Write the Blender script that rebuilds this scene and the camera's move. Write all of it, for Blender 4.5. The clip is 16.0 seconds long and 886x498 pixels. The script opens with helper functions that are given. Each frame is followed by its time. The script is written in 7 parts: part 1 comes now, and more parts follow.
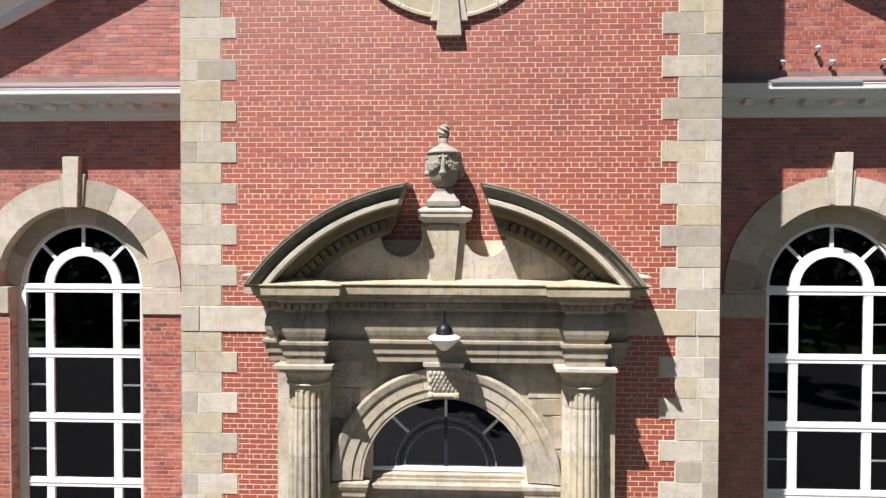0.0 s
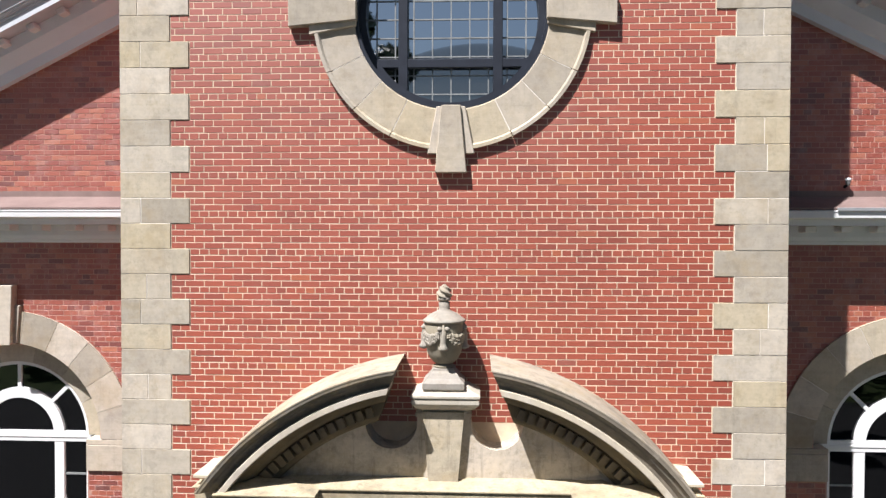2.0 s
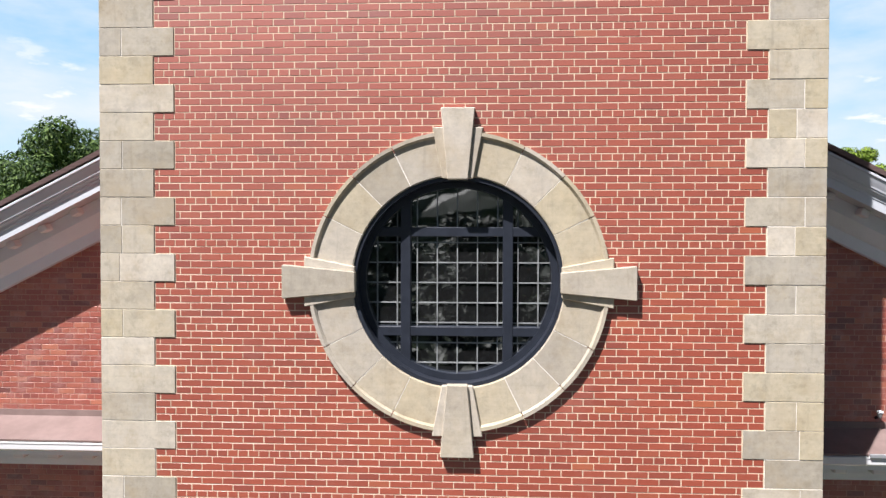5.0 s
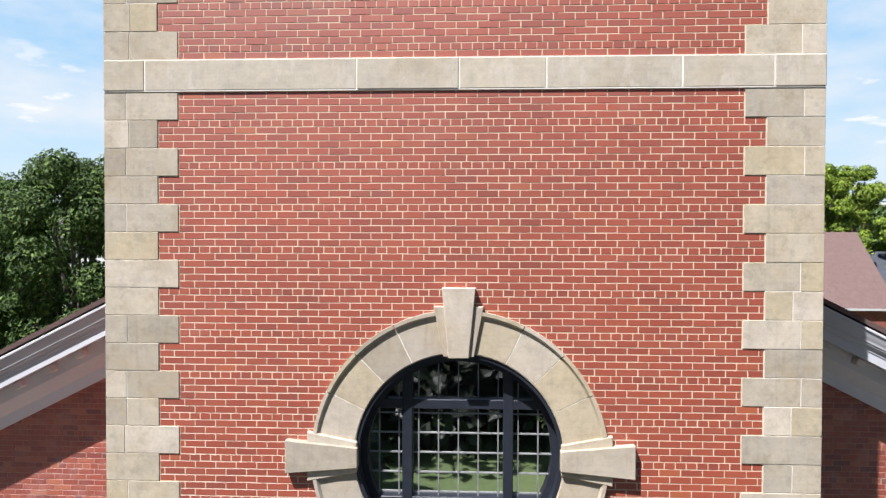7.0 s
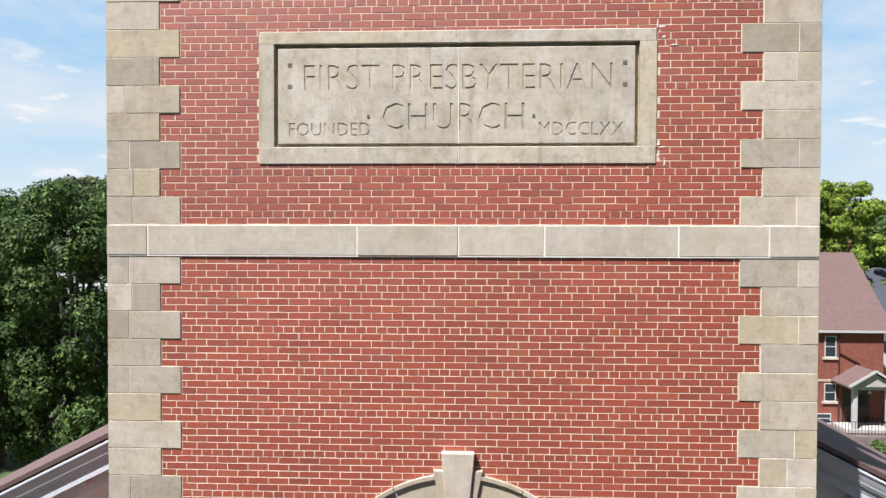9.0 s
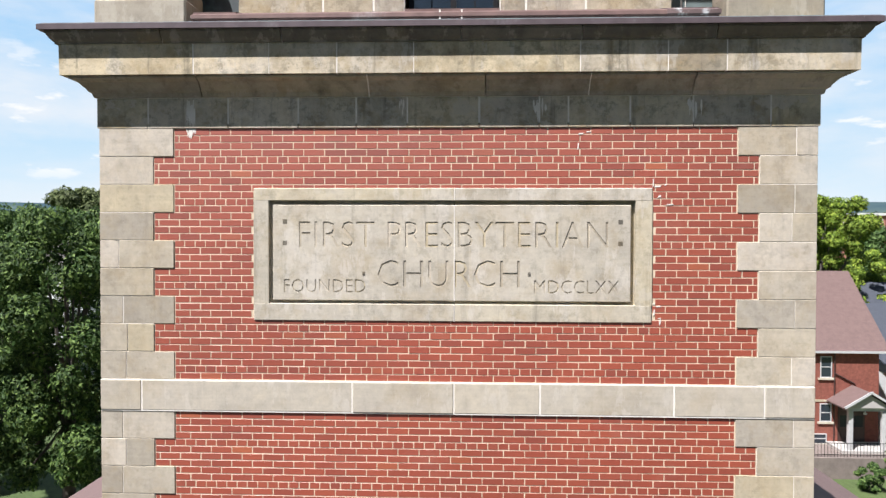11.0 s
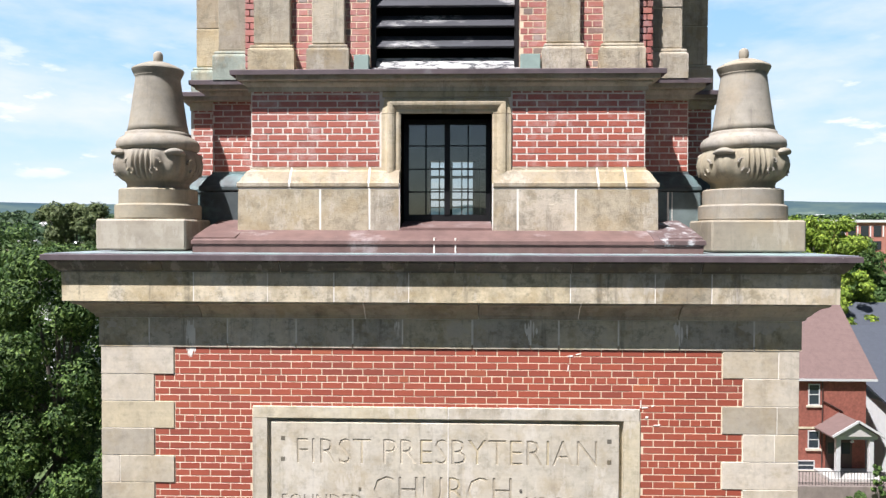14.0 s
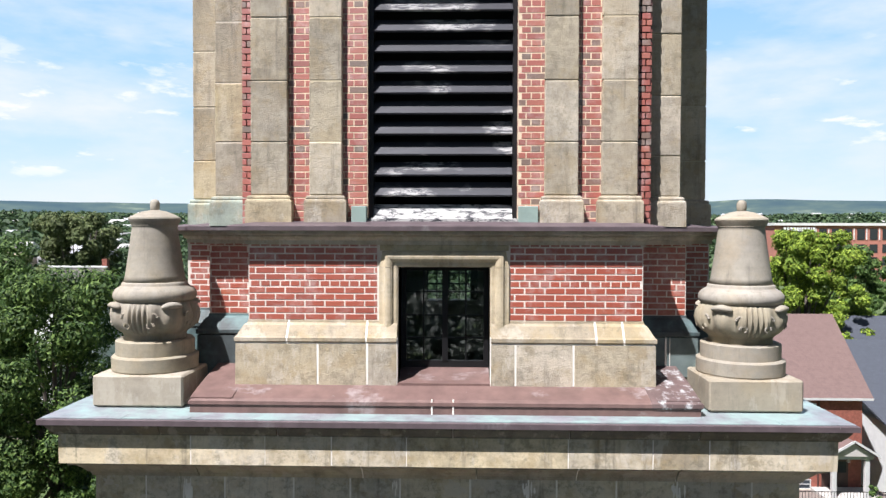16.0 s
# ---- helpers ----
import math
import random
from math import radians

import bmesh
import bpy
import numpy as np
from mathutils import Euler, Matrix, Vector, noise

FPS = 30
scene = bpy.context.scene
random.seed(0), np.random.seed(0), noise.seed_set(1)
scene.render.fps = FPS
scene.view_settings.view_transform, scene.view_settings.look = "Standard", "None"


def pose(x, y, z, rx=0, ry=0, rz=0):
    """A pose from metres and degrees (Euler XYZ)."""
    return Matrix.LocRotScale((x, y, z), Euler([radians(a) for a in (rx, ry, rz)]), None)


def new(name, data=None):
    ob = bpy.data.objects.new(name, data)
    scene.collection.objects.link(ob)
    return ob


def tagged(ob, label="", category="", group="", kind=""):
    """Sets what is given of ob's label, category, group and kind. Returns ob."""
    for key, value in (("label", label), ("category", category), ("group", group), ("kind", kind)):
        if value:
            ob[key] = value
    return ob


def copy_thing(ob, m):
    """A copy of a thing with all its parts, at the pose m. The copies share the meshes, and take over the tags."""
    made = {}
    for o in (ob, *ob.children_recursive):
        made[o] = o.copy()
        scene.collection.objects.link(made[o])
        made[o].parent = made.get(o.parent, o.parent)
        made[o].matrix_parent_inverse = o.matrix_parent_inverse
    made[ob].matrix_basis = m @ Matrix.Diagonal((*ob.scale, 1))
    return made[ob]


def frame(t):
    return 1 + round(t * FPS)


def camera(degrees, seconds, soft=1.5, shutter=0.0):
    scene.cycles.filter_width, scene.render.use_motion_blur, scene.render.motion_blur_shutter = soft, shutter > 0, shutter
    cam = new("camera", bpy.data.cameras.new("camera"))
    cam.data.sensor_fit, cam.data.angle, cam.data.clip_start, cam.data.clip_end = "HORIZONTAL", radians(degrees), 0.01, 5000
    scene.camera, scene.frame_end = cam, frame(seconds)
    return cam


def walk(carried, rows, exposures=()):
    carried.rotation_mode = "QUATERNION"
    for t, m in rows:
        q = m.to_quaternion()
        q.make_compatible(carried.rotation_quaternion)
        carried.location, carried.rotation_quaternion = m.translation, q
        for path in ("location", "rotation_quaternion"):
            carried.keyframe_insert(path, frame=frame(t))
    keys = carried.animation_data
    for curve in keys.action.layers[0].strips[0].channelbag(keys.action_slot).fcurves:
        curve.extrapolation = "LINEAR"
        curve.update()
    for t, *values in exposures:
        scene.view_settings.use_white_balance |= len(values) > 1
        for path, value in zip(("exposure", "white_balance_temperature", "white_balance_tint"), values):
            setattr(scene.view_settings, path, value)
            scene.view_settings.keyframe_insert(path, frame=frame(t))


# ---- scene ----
cam = camera(62.16, 16.0, soft=1.4)
PATH = [
    (0, (0.428, -9.518, 6.649), -1.175, 2.809),
    (0.5, (0.413, -9.022, 7.081), -1.114, 2.894),
    (1, (0.379, -8.520, 7.554), -1.127, 2.880),
    (1.5, (0.349, -8.076, 8.025), -1.114, 2.834),
    (2, (0.325, -7.695, 8.543), -1.149, 2.762),
    (2.5, (0.318, -7.397, 9.032), -1.191, 2.775),
    (3, (0.317, -7.169, 9.515), -1.118, 2.855),
    (3.5, (0.294, -7.013, 9.966), -1.126, 2.867),
    (4, (0.262, -6.997, 10.421), -1.166, 2.806),
    (4.5, (0.255, -7.032, 10.865), -1.212, 2.874),
    (5, (0.260, -7.086, 11.342), -1.261, 2.970),
    (7.5, (0.237, -7.182, 13.472), -1.144, 2.871),
    (8, (0.232, -7.218, 13.894), -1.198, 2.806),
    (8.5, (0.221, -7.221, 14.274), -1.195, 2.729),
    (9, (0.221, -7.222, 14.673), -1.129, 2.711),
    (11.5, (0.228, -7.170, 16.592), -1.151, 2.369),
    (12, (0.220, -7.178, 16.957), -1.126, 2.293),
    (12.5, (0.220, -7.216, 17.303), -1.159, 2.166),
    (13, (0.238, -7.243, 17.668), -1.180, 2.016),
    (13.5, (0.218, -7.302, 18.028), -1.202, 1.835),
    (14, (0.201, -7.342, 18.409), -1.175, 1.770),
    (14.5, (0.154, -7.367, 18.790), -1.222, 1.692),
    (15, (0.135, -7.358, 19.195), -1.219, 1.631),
    (15.5, (0.148, -7.324, 19.593), -1.205, 1.595),
    (16, (0.189, -7.296, 20.020), -1.331, 1.545),
]
walk(cam, [(t, pose(*eye, 90 + pitch, -0.144, yaw)) for t, eye, pitch, yaw in PATH], [(0, 0.83), (5.5, 0.84), (9, 0.66), (11.5, 0.8), (13.5, 0.9), (16, 0.84)])

# ---- world, sun, sky ----
SUN = Vector((0.815, 1.0, -2.1)).normalized()
sun = new("sun", bpy.data.lights.new("sun", "SUN"))
sun.data.energy, sun.data.angle, sun.data.color = 5.6, radians(0.53), (1.0, 0.97, 1.0)
sun.matrix_world = SUN.to_track_quat("-Z", "Y").to_matrix().to_4x4()
world = bpy.data.worlds.new("world")
scene.world = world
world.use_nodes = True
_bg = world.node_tree.nodes["Background"]
_sky = world.node_tree.nodes.new("ShaderNodeTexSky")
_sky.sky_type, _sky.sun_disc = "NISHITA", False
_sky.sun_elevation = math.asin(-SUN.z)
_sky.sun_rotation = math.atan2(-SUN.x, -SUN.y)
_sky.air_density, _sky.dust_density, _sky.ozone_density = 1.0, 0.8, 1.0
world.node_tree.links.new(_sky.outputs[0], _bg.inputs[0])
_bg.inputs[1].default_value = 0.033


# ---- small builders ----
PLACE = {}


def thing(name, label, category="", group="", kind="", at=(0, 0, 0)):
    """An Empty at a thing's base, which holds its parts."""
    ob = new(name)
    ob.empty_display_size = 0.2
    ob.location = at
    PLACE[ob.name] = Vector(at)
    return tagged(ob, label, category, group, kind)


def part(name, bm, material, parent=None, label="", smooth=False):
    """Links a bmesh, built in world metres, as one mesh object under a thing or a part."""
    if isinstance(bm, bmesh.types.BMesh):
        bmesh.ops.recalc_face_normals(bm, faces=bm.faces)
        me = bpy.data.meshes.new(name)
        bm.to_mesh(me)
        bm.free()
    else:
        me = bm
    if smooth:
        for p in me.polygons:
            p.use_smooth = True
    if material and not me.materials:
        me.materials.append(material)
    ob = new(name, me)
    if parent:
        ob.parent = parent
        ob.matrix_parent_inverse = Matrix.Translation(-PLACE.get(parent.name, Vector()))
    if label:
        ob["label"] = label
    return ob


def whole(name, bm, material, label, category="", group="", kind="", smooth=False):
    return tagged(part(name, bm, material, None, "", smooth), label, category, group, kind)


def B():
    return bmesh.new()


def bx(bm, x0, x1, y0, y1, z0, z1, bev=0.0):
    """A box, with its edges cut by bev."""
    c = [bm.verts.new(p) for p in ((x0, y0, z0), (x1, y0, z0), (x1, y1, z0), (x0, y1, z0), (x0, y0, z1), (x1, y0, z1), (x1, y1, z1), (x0, y1, z1))]
    fs = [bm.faces.new([c[i] for i in q]) for q in ((0, 3, 2, 1), (4, 5, 6, 7), (0, 1, 5, 4), (1, 2, 6, 5), (2, 3, 7, 6), (3, 0, 4, 7))]
    if bev:
        es = {e for f in fs for e in f.edges}
        bmesh.ops.bevel(bm, geom=list(es), offset=bev, segments=1, affect="EDGES")
    return bm


def box(x0, x1, y0, y1, z0, z1, bev=0.0):
    return bx(B(), x0, x1, y0, y1, z0, z1, bev)


def sweep(bm, line, prof, closed=False):
    """A moulding: prof (out, up) carried along a plan line with mitred corners; out is to the right of the way."""
    n = len(line)
    rows = []
    for i, (x, y) in enumerate(line):
        d = []
        for a, b in ((i - 1, i), (i, i + 1)):
            if closed or (a >= 0 and b < n):
                p, q = Vector(line[a % n]), Vector(line[b % n])
                v = (q - p).normalized()
                d.append(Vector((v.y, -v.x)))
        m = d[0] if len(d) == 1 else (d[0] + d[1]) / (1 + d[0].dot(d[1]))
        rows.append([bm.verts.new((x + m.x * o, y + m.y * o, z)) for o, z in prof])
    k = len(prof)
    for i in range(n if closed else n - 1):
        a, b = rows[i], rows[(i + 1) % n]
        for j in range(k):
            bm.faces.new((a[j], b[j], b[(j + 1) % k], a[(j + 1) % k]))
    if not closed:
        bm.faces.new(rows[0])
        bm.faces.new(rows[-1][::-1])
    return bm


def lathe(bm, prof, cx, cy, seg=32, wobble=None):
    """A turned body about an upright axis; prof (radius, z) from the bottom up."""
    rows = []
    for r, z in prof:
        rows.append([bm.verts.new((cx + (r + (wobble(a, z) if wobble else 0)) * math.cos(a), cy + (r + (wobble(a, z) if wobble else 0)) * math.sin(a), z))
                     for a in (2 * math.pi * i / seg for i in range(seg))])
    for a, b in zip(rows, rows[1:]):
        for i in range(seg):
            j = (i + 1) % seg
            bm.faces.new((a[i], a[j], b[j], b[i]))
    bm.faces.new(rows[0][::-1])
    bm.faces.new(rows[-1])
    return bm


def prism(bm, pts, y0, y1):
    """A flat outline (x, z), thickened from y0 to y1."""
    a = [bm.verts.new((x, y0, z)) for x, z in pts]
    b = [bm.verts.new((x, y1, z)) for x, z in pts]
    bm.faces.new(a)
    bm.faces.new(b[::-1])
    for i in range(len(pts)):
        j = (i + 1) % len(pts)
        bm.faces.new((a[i], b[i], b[j], a[j]))
    return bm


def arch(bm, cx, cz, prof, a0, a1, n=8, ends=None):
    """prof (radius, y) turned about the level axis through (cx, cz), from angle a0 to a1 in degrees, 0 to the right.
    ends(radius) may give both angles."""
    rows = []
    for i in range(n + 1):
        row = []
        for r, y in prof:
            s, e = ends(r) if ends else (a0, a1)
            a = radians(s + (e - s) * i / n)
            row.append(bm.verts.new((cx + r * math.cos(a), y, cz + r * math.sin(a))))
        rows.append(row)
    k = len(prof)
    full = abs(a1 - a0) > 359.9
    for a, b in zip(rows, rows[1:]):
        for j in range(k):
            bm.faces.new((a[j], b[j], b[(j + 1) % k], a[(j + 1) % k]))
    if not full:
        bm.faces.new(rows[0])
        bm.faces.new(rows[-1][::-1])
    else:
        bmesh.ops.remove_doubles(bm, verts=bm.verts, dist=1e-5)
    return bm


def bar(bm, p, q, w, d):
    """A straight bar from p to q (x, z pairs with one y each): w wide in the wall's plane, d deep."""
    (x0, y0, z0), (x1, y1, z1) = p, q
    v = Vector((x1 - x0, 0, z1 - z0)).normalized()
    s = Vector((-v.z, 0, v.x)) * w / 2
    pts = []
    for (x, y, z) in (p, q):
        for sg in (-1, 1):
            for dy in (0, d):
                pts.append(bm.verts.new((x + sg * s.x, y + dy, z + sg * s.z)))
    a = pts
    for f in ((0, 1, 3, 2), (4, 6, 7, 5), (0, 4, 5, 1), (2, 3, 7, 6), (0, 2, 6, 4), (1, 5, 7, 3)):
        bm.faces.new([a[i] for i in f])
    return bm


def tube(bm, p, q, r0, r1, seg=7):
    """A tapered round limb from p to q."""
    p, q = Vector(p), Vector(q)
    d = (q - p).normalized()
    u = d.orthogonal().normalized()
    w = d.cross(u)
    ra = [bm.verts.new(p + (u * math.cos(t) + w * math.sin(t)) * r0) for t in (2 * math.pi * i / seg for i in range(seg))]
    rb = [bm.verts.new(q + (u * math.cos(t) + w * math.sin(t)) * r1) for t in (2 * math.pi * i / seg for i in range(seg))]
    for i in range(seg):
        j = (i + 1) % seg
        bm.faces.new((ra[i], ra[j], rb[j], rb[i]))
    bm.faces.new(ra[::-1])
    bm.faces.new(rb)
    return bm


# ---- materials ----
def mat(name, build):
    m = bpy.data.materials.new(name)
    m.use_nodes = True
    nt = m.node_tree
    bs = nt.nodes["Principled BSDF"]
    build(nt, bs)
    return m


def node(nt, kind, **kw):
    n = nt.nodes.new(kind)
    for key, value in kw.items():
        n.inputs[key].default_value = value
    return n


def noise_of(nt, scale, detail=4, rough=0.6, vec=None):
    n = node(nt, "ShaderNodeTexNoise", Scale=scale, Detail=detail, Roughness=rough)
    if vec is None:
        vec = nt.nodes.new("ShaderNodeNewGeometry").outputs["Position"]
    nt.links.new(vec, n.inputs["Vector"])
    return n.outputs[0]


def stretch(nt, sx, sy, sz):
    g = nt.nodes.new("ShaderNodeNewGeometry")
    m = node(nt, "ShaderNodeMapping")
    m.inputs["Scale"].default_value = (sx, sy, sz)
    nt.links.new(g.outputs["Position"], m.inputs["Vector"])
    return m.outputs[0]


def ramp(nt, fac, stops, mode="LINEAR"):
    r = nt.nodes.new("ShaderNodeValToRGB")
    r.color_ramp.interpolation = mode
    els = r.color_ramp.elements
    while len(els) < len(stops):
        els.new(0.5)
    for e, (p, c) in zip(els, stops):
        e.position = p
        e.color = (*c, 1) if len(c) == 3 else (c[0], c[0], c[0], 1)
    nt.links.new(fac, r.inputs[0])
    return r.outputs[0]


def mix(nt, fac, a, b, how="MIX"):
    n = nt.nodes.new("ShaderNodeMix")
    n.data_type, n.blend_type = "RGBA", how
    for sock, v in ((n.inputs[0], fac), (n.inputs[6], a), (n.inputs[7], b)):
        if isinstance(v, (int, float)):
            sock.default_value = v
        elif isinstance(v, tuple):
            sock.default_value = (*v, 1)
        else:
            nt.links.new(v, sock)
    return n.outputs[2]


def bump(nt, bs, height, strength=0.3, dist=0.01):
    b = node(nt, "ShaderNodeBump", Strength=strength, Distance=dist)
    nt.links.new(height, b.inputs["Height"])
    nt.links.new(b.outputs[0], bs.inputs["Normal"])


def rand(nt, island):
    if island:
        return nt.nodes.new("ShaderNodeNewGeometry").outputs["Random Per Island"]
    return nt.nodes.new("ShaderNodeObjectInfo").outputs["Random"]


def brick_material(name, island, scar=0.0, mixed=False, worn=False):
    def build(nt, bs):
        r = rand(nt, island)
        base = ramp(nt, r, [(0.0, (0.28, 0.054, 0.028)), (0.1, (0.31, 0.058, 0.028)), (0.3, (0.345, 0.062, 0.028)), (0.5, (0.355, 0.066, 0.03)),
                            (0.8, (0.378, 0.075, 0.034)), (0.96, (0.345, 0.072, 0.037)), (0.992, (0.43, 0.105, 0.038)), (1.0, (0.28, 0.065, 0.042))])
        if mixed:
            base = ramp(nt, r, [(0.0, (0.16, 0.11, 0.08)), (0.13, (0.22, 0.12, 0.085)), (0.17, (0.29, 0.07, 0.05)), (0.6, (0.36, 0.085, 0.058)), (1.0, (0.4, 0.12, 0.075))])
        if worn:
            base = ramp(nt, r, [(0.0, (0.17, 0.042, 0.03)), (0.08, (0.24, 0.05, 0.033)), (0.2, (0.3, 0.06, 0.034)), (0.6, (0.35, 0.076, 0.041)), (0.85, (0.39, 0.1, 0.052)), (1.0, (0.46, 0.15, 0.075))])
        big = ramp(nt, noise_of(nt, 0.55, 5, 0.65), [(0.35, (0.86,)), (0.65, (1.04,))])
        c = mix(nt, 1.0, base, big, "MULTIPLY")
        grain = ramp(nt, noise_of(nt, 90, 3), [(0.3, (0.86,)), (0.7, (1.1,))])
        c = mix(nt, 1.0, c, grain, "MULTIPLY")
        pale = ramp(nt, noise_of(nt, 1.3, 6, 0.7), [(0.56, (0.0,)), (0.76, (0.2,))])
        c = mix(nt, pale, c, (0.46, 0.25, 0.2))
        if scar:
            lime = ramp(nt, noise_of(nt, 5.5, 7, 0.7), [(0.5, (0.0,)), (0.66, (scar,))])
            c = mix(nt, lime, c, (0.6, 0.53, 0.5))
        nt.links.new(c, bs.inputs["Base Color"])
        bs.inputs["Roughness"].default_value = 0.5
        bs.inputs["Specular IOR Level"].default_value = 0.7
        bs.inputs["Coat Weight"].default_value, bs.inputs["Coat Roughness"].default_value = 1.0, 0.56
        bs.inputs["Coat IOR"].default_value = 1.62
        bump(nt, bs, noise_of(nt, 28 if worn else 60, 6, 0.7), 0.7 if worn else 0.2, 0.006 if worn else 0.003)
    return mat(name, build)


def stone_material(name, island, base=(0.485, 0.427, 0.338), soot=0.2, streak=0.15, spread=1.0, lime=0.0, peel=0.0, mottle=0.0, relief=0.3):
    def build(nt, bs):
        r = rand(nt, island)
        b = Vector(base)

        def tone(k, wr=1.0, wb=1.0):
            k = 1 + (k - 1) * spread
            return (b.x * k * wr, b.y * k, b.z * k * wb)

        c = ramp(nt, r, [(0.0, tone(0.82)), (0.2, tone(0.95, 0.985, 1.04)), (0.45, tone(1.0)), (0.62, tone(1.0, 1.03, 0.88)), (0.8, tone(1.08, 0.99, 1.03)), (1.0, tone(1.18, 0.99, 1.05))])
        blot = ramp(nt, noise_of(nt, 3.4, 9, 0.74), [(0.28, (0.84, 0.84, 0.855)), (0.44, (0.965, 0.965, 0.97)), (0.58, (1.03, 1.025, 1.01)), (0.74, (1.12, 1.09, 1.03))])
        c = mix(nt, 1.0, c, blot, "MULTIPLY")
        mid = ramp(nt, noise_of(nt, 11, 7, 0.72), [(0.3, (0.9,)), (0.46, (0.985,)), (0.52, (1.015,)), (0.7, (1.06,))])
        c = mix(nt, 1.0, c, mid, "MULTIPLY")
        bed = ramp(nt, noise_of(nt, 1.0, 6, 0.62, stretch(nt, 1.2, 1.2, 26)), [(0.3, (0.95,)), (0.5, (1.0,)), (0.7, (1.04,))])
        c = mix(nt, 1.0, c, bed, "MULTIPLY")
        warm = ramp(nt, noise_of(nt, 1.5, 6, 0.66), [(0.5, (0.0,)), (0.68, (0.38,))])
        c = mix(nt, warm, c, (0.36, 0.27, 0.155))
        drip = ramp(nt, noise_of(nt, 1.0, 6, 0.7, stretch(nt, 10, 10, 0.8)), [(0.55, (0.0,)), (0.72, (streak,))])
        c = mix(nt, drip, c, (0.11, 0.1, 0.085))
        dark = ramp(nt, noise_of(nt, 1.0, 9, 0.78), [(0.48, (0.0,)), (0.74, (soot,))])
        c = mix(nt, dark, c, (0.075, 0.068, 0.058))
        if lime:
            wash = ramp(nt, noise_of(nt, 1.0, 8, 0.72, stretch(nt, 3.2, 3.2, 1.1)), [(0.545, (0.0,)), (0.575, (lime * 0.8,)), (0.7, (lime,))])
            c = mix(nt, wash, c, (0.63, 0.585, 0.51))
        if mottle:
            rust = ramp(nt, noise_of(nt, 4.2, 8, 0.7), [(0.5, (0.0,)), (0.62, (mottle,))])
            c = mix(nt, rust, c, (0.34, 0.25, 0.12))
            moss = ramp(nt, noise_of(nt, 6.5, 9, 0.78), [(0.52, (0.0,)), (0.6, (mottle,))])
            c = mix(nt, moss, c, (0.13, 0.12, 0.085))
        if peel:
            flake = ramp(nt, noise_of(nt, 1.0, 10, 0.62, stretch(nt, 2.4, 2.4, 3.4)), [(0.6, (0.0,)), (0.612, (peel,))])
            c = mix(nt, flake, c, (0.56, 0.51, 0.43))
        pits = ramp(nt, noise_of(nt, 34, 6, 0.75), [(0.3, (0.97 - 0.45 * relief,)), (0.41, (0.985,)), (0.6, (1.015,)), (0.7, (1.03 + 0.1 * relief,))])
        c = mix(nt, 1.0, c, pits, "MULTIPLY")
        nt.links.new(c, bs.inputs["Base Color"])
        bs.inputs["Roughness"].default_value = 0.9
        bs.inputs["Specular IOR Level"].default_value = 0.25
        h = mix(nt, 0.5, noise_of(nt, 14, 9, 0.76), noise_of(nt, 70, 5, 0.7))
        bump(nt, bs, h, relief, 0.004 + 0.016 * relief)
    return mat(name, build)


def plain(name, colour, rough=0.6, metal=0.0, vary=0.12, scale=8.0, grain=80.0, relief=0.1, tint=None, amount=0.4):
    def build(nt, bs):
        c = mix(nt, 1.0, colour, ramp(nt, noise_of(nt, scale, 5, 0.65), [(0.3, (1 - vary,)), (0.7, (1 + vary,))]), "MULTIPLY")
        if tint:
            c = mix(nt, ramp(nt, noise_of(nt, scale * 0.5, 7, 0.75), [(0.48, (0.0,)), (0.68, (amount,))]), c, tint)
        nt.links.new(c, bs.inputs["Base Color"])
        bs.inputs["Roughness"].default_value, bs.inputs["Metallic"].default_value = rough, metal
        bump(nt, bs, noise_of(nt, grain, 4), relief, 0.005)
    return mat(name, build)


def glass_material(name, tint=(0.75, 0.8, 0.8), ripple=0.0, ior=1.6, sky_lift=0.0):
    m = bpy.data.materials.new(name)
    m.use_nodes = True
    nt = m.node_tree
    nt.nodes.remove(nt.nodes["Principled BSDF"])
    out = nt.nodes["Material Output"]
    tr, gl = node(nt, "ShaderNodeBsdfTransparent", Color=(*tint, 1)), node(nt, "ShaderNodeBsdfGlossy", Roughness=0.02)
    fr, mx = node(nt, "ShaderNodeFresnel", IOR=ior), nt.nodes.new("ShaderNodeMixShader")
    if ripple:
        b = node(nt, "ShaderNodeBump", Strength=ripple, Distance=0.02)
        nt.links.new(noise_of(nt, 2.5, 2), b.inputs["Height"])
        nt.links.new(b.outputs[0], gl.inputs["Normal"])
    under = tr.outputs[0]
    if sky_lift:
        # grey film lightens the pane, imitating pale sky mirrored in it
        film, dm = node(nt, "ShaderNodeBsdfDiffuse", Color=(0.5, 0.5, 0.5, 1)), nt.nodes.new("ShaderNodeMixShader")
        nt.links.new(ramp(nt, noise_of(nt, 4.0, 6, 0.7), [(0.3, (sky_lift * 0.6,)), (0.7, (sky_lift * 1.4,))]), dm.inputs[0])
        nt.links.new(under, dm.inputs[1])
        nt.links.new(film.outputs[0], dm.inputs[2])
        under = dm.outputs[0]
    for a, b2 in ((fr.outputs[0], mx.inputs[0]), (under, mx.inputs[1]), (gl.outputs[0], mx.inputs[2]), (mx.outputs[0], out.inputs[0])):
        nt.links.new(a, b2)
    return m


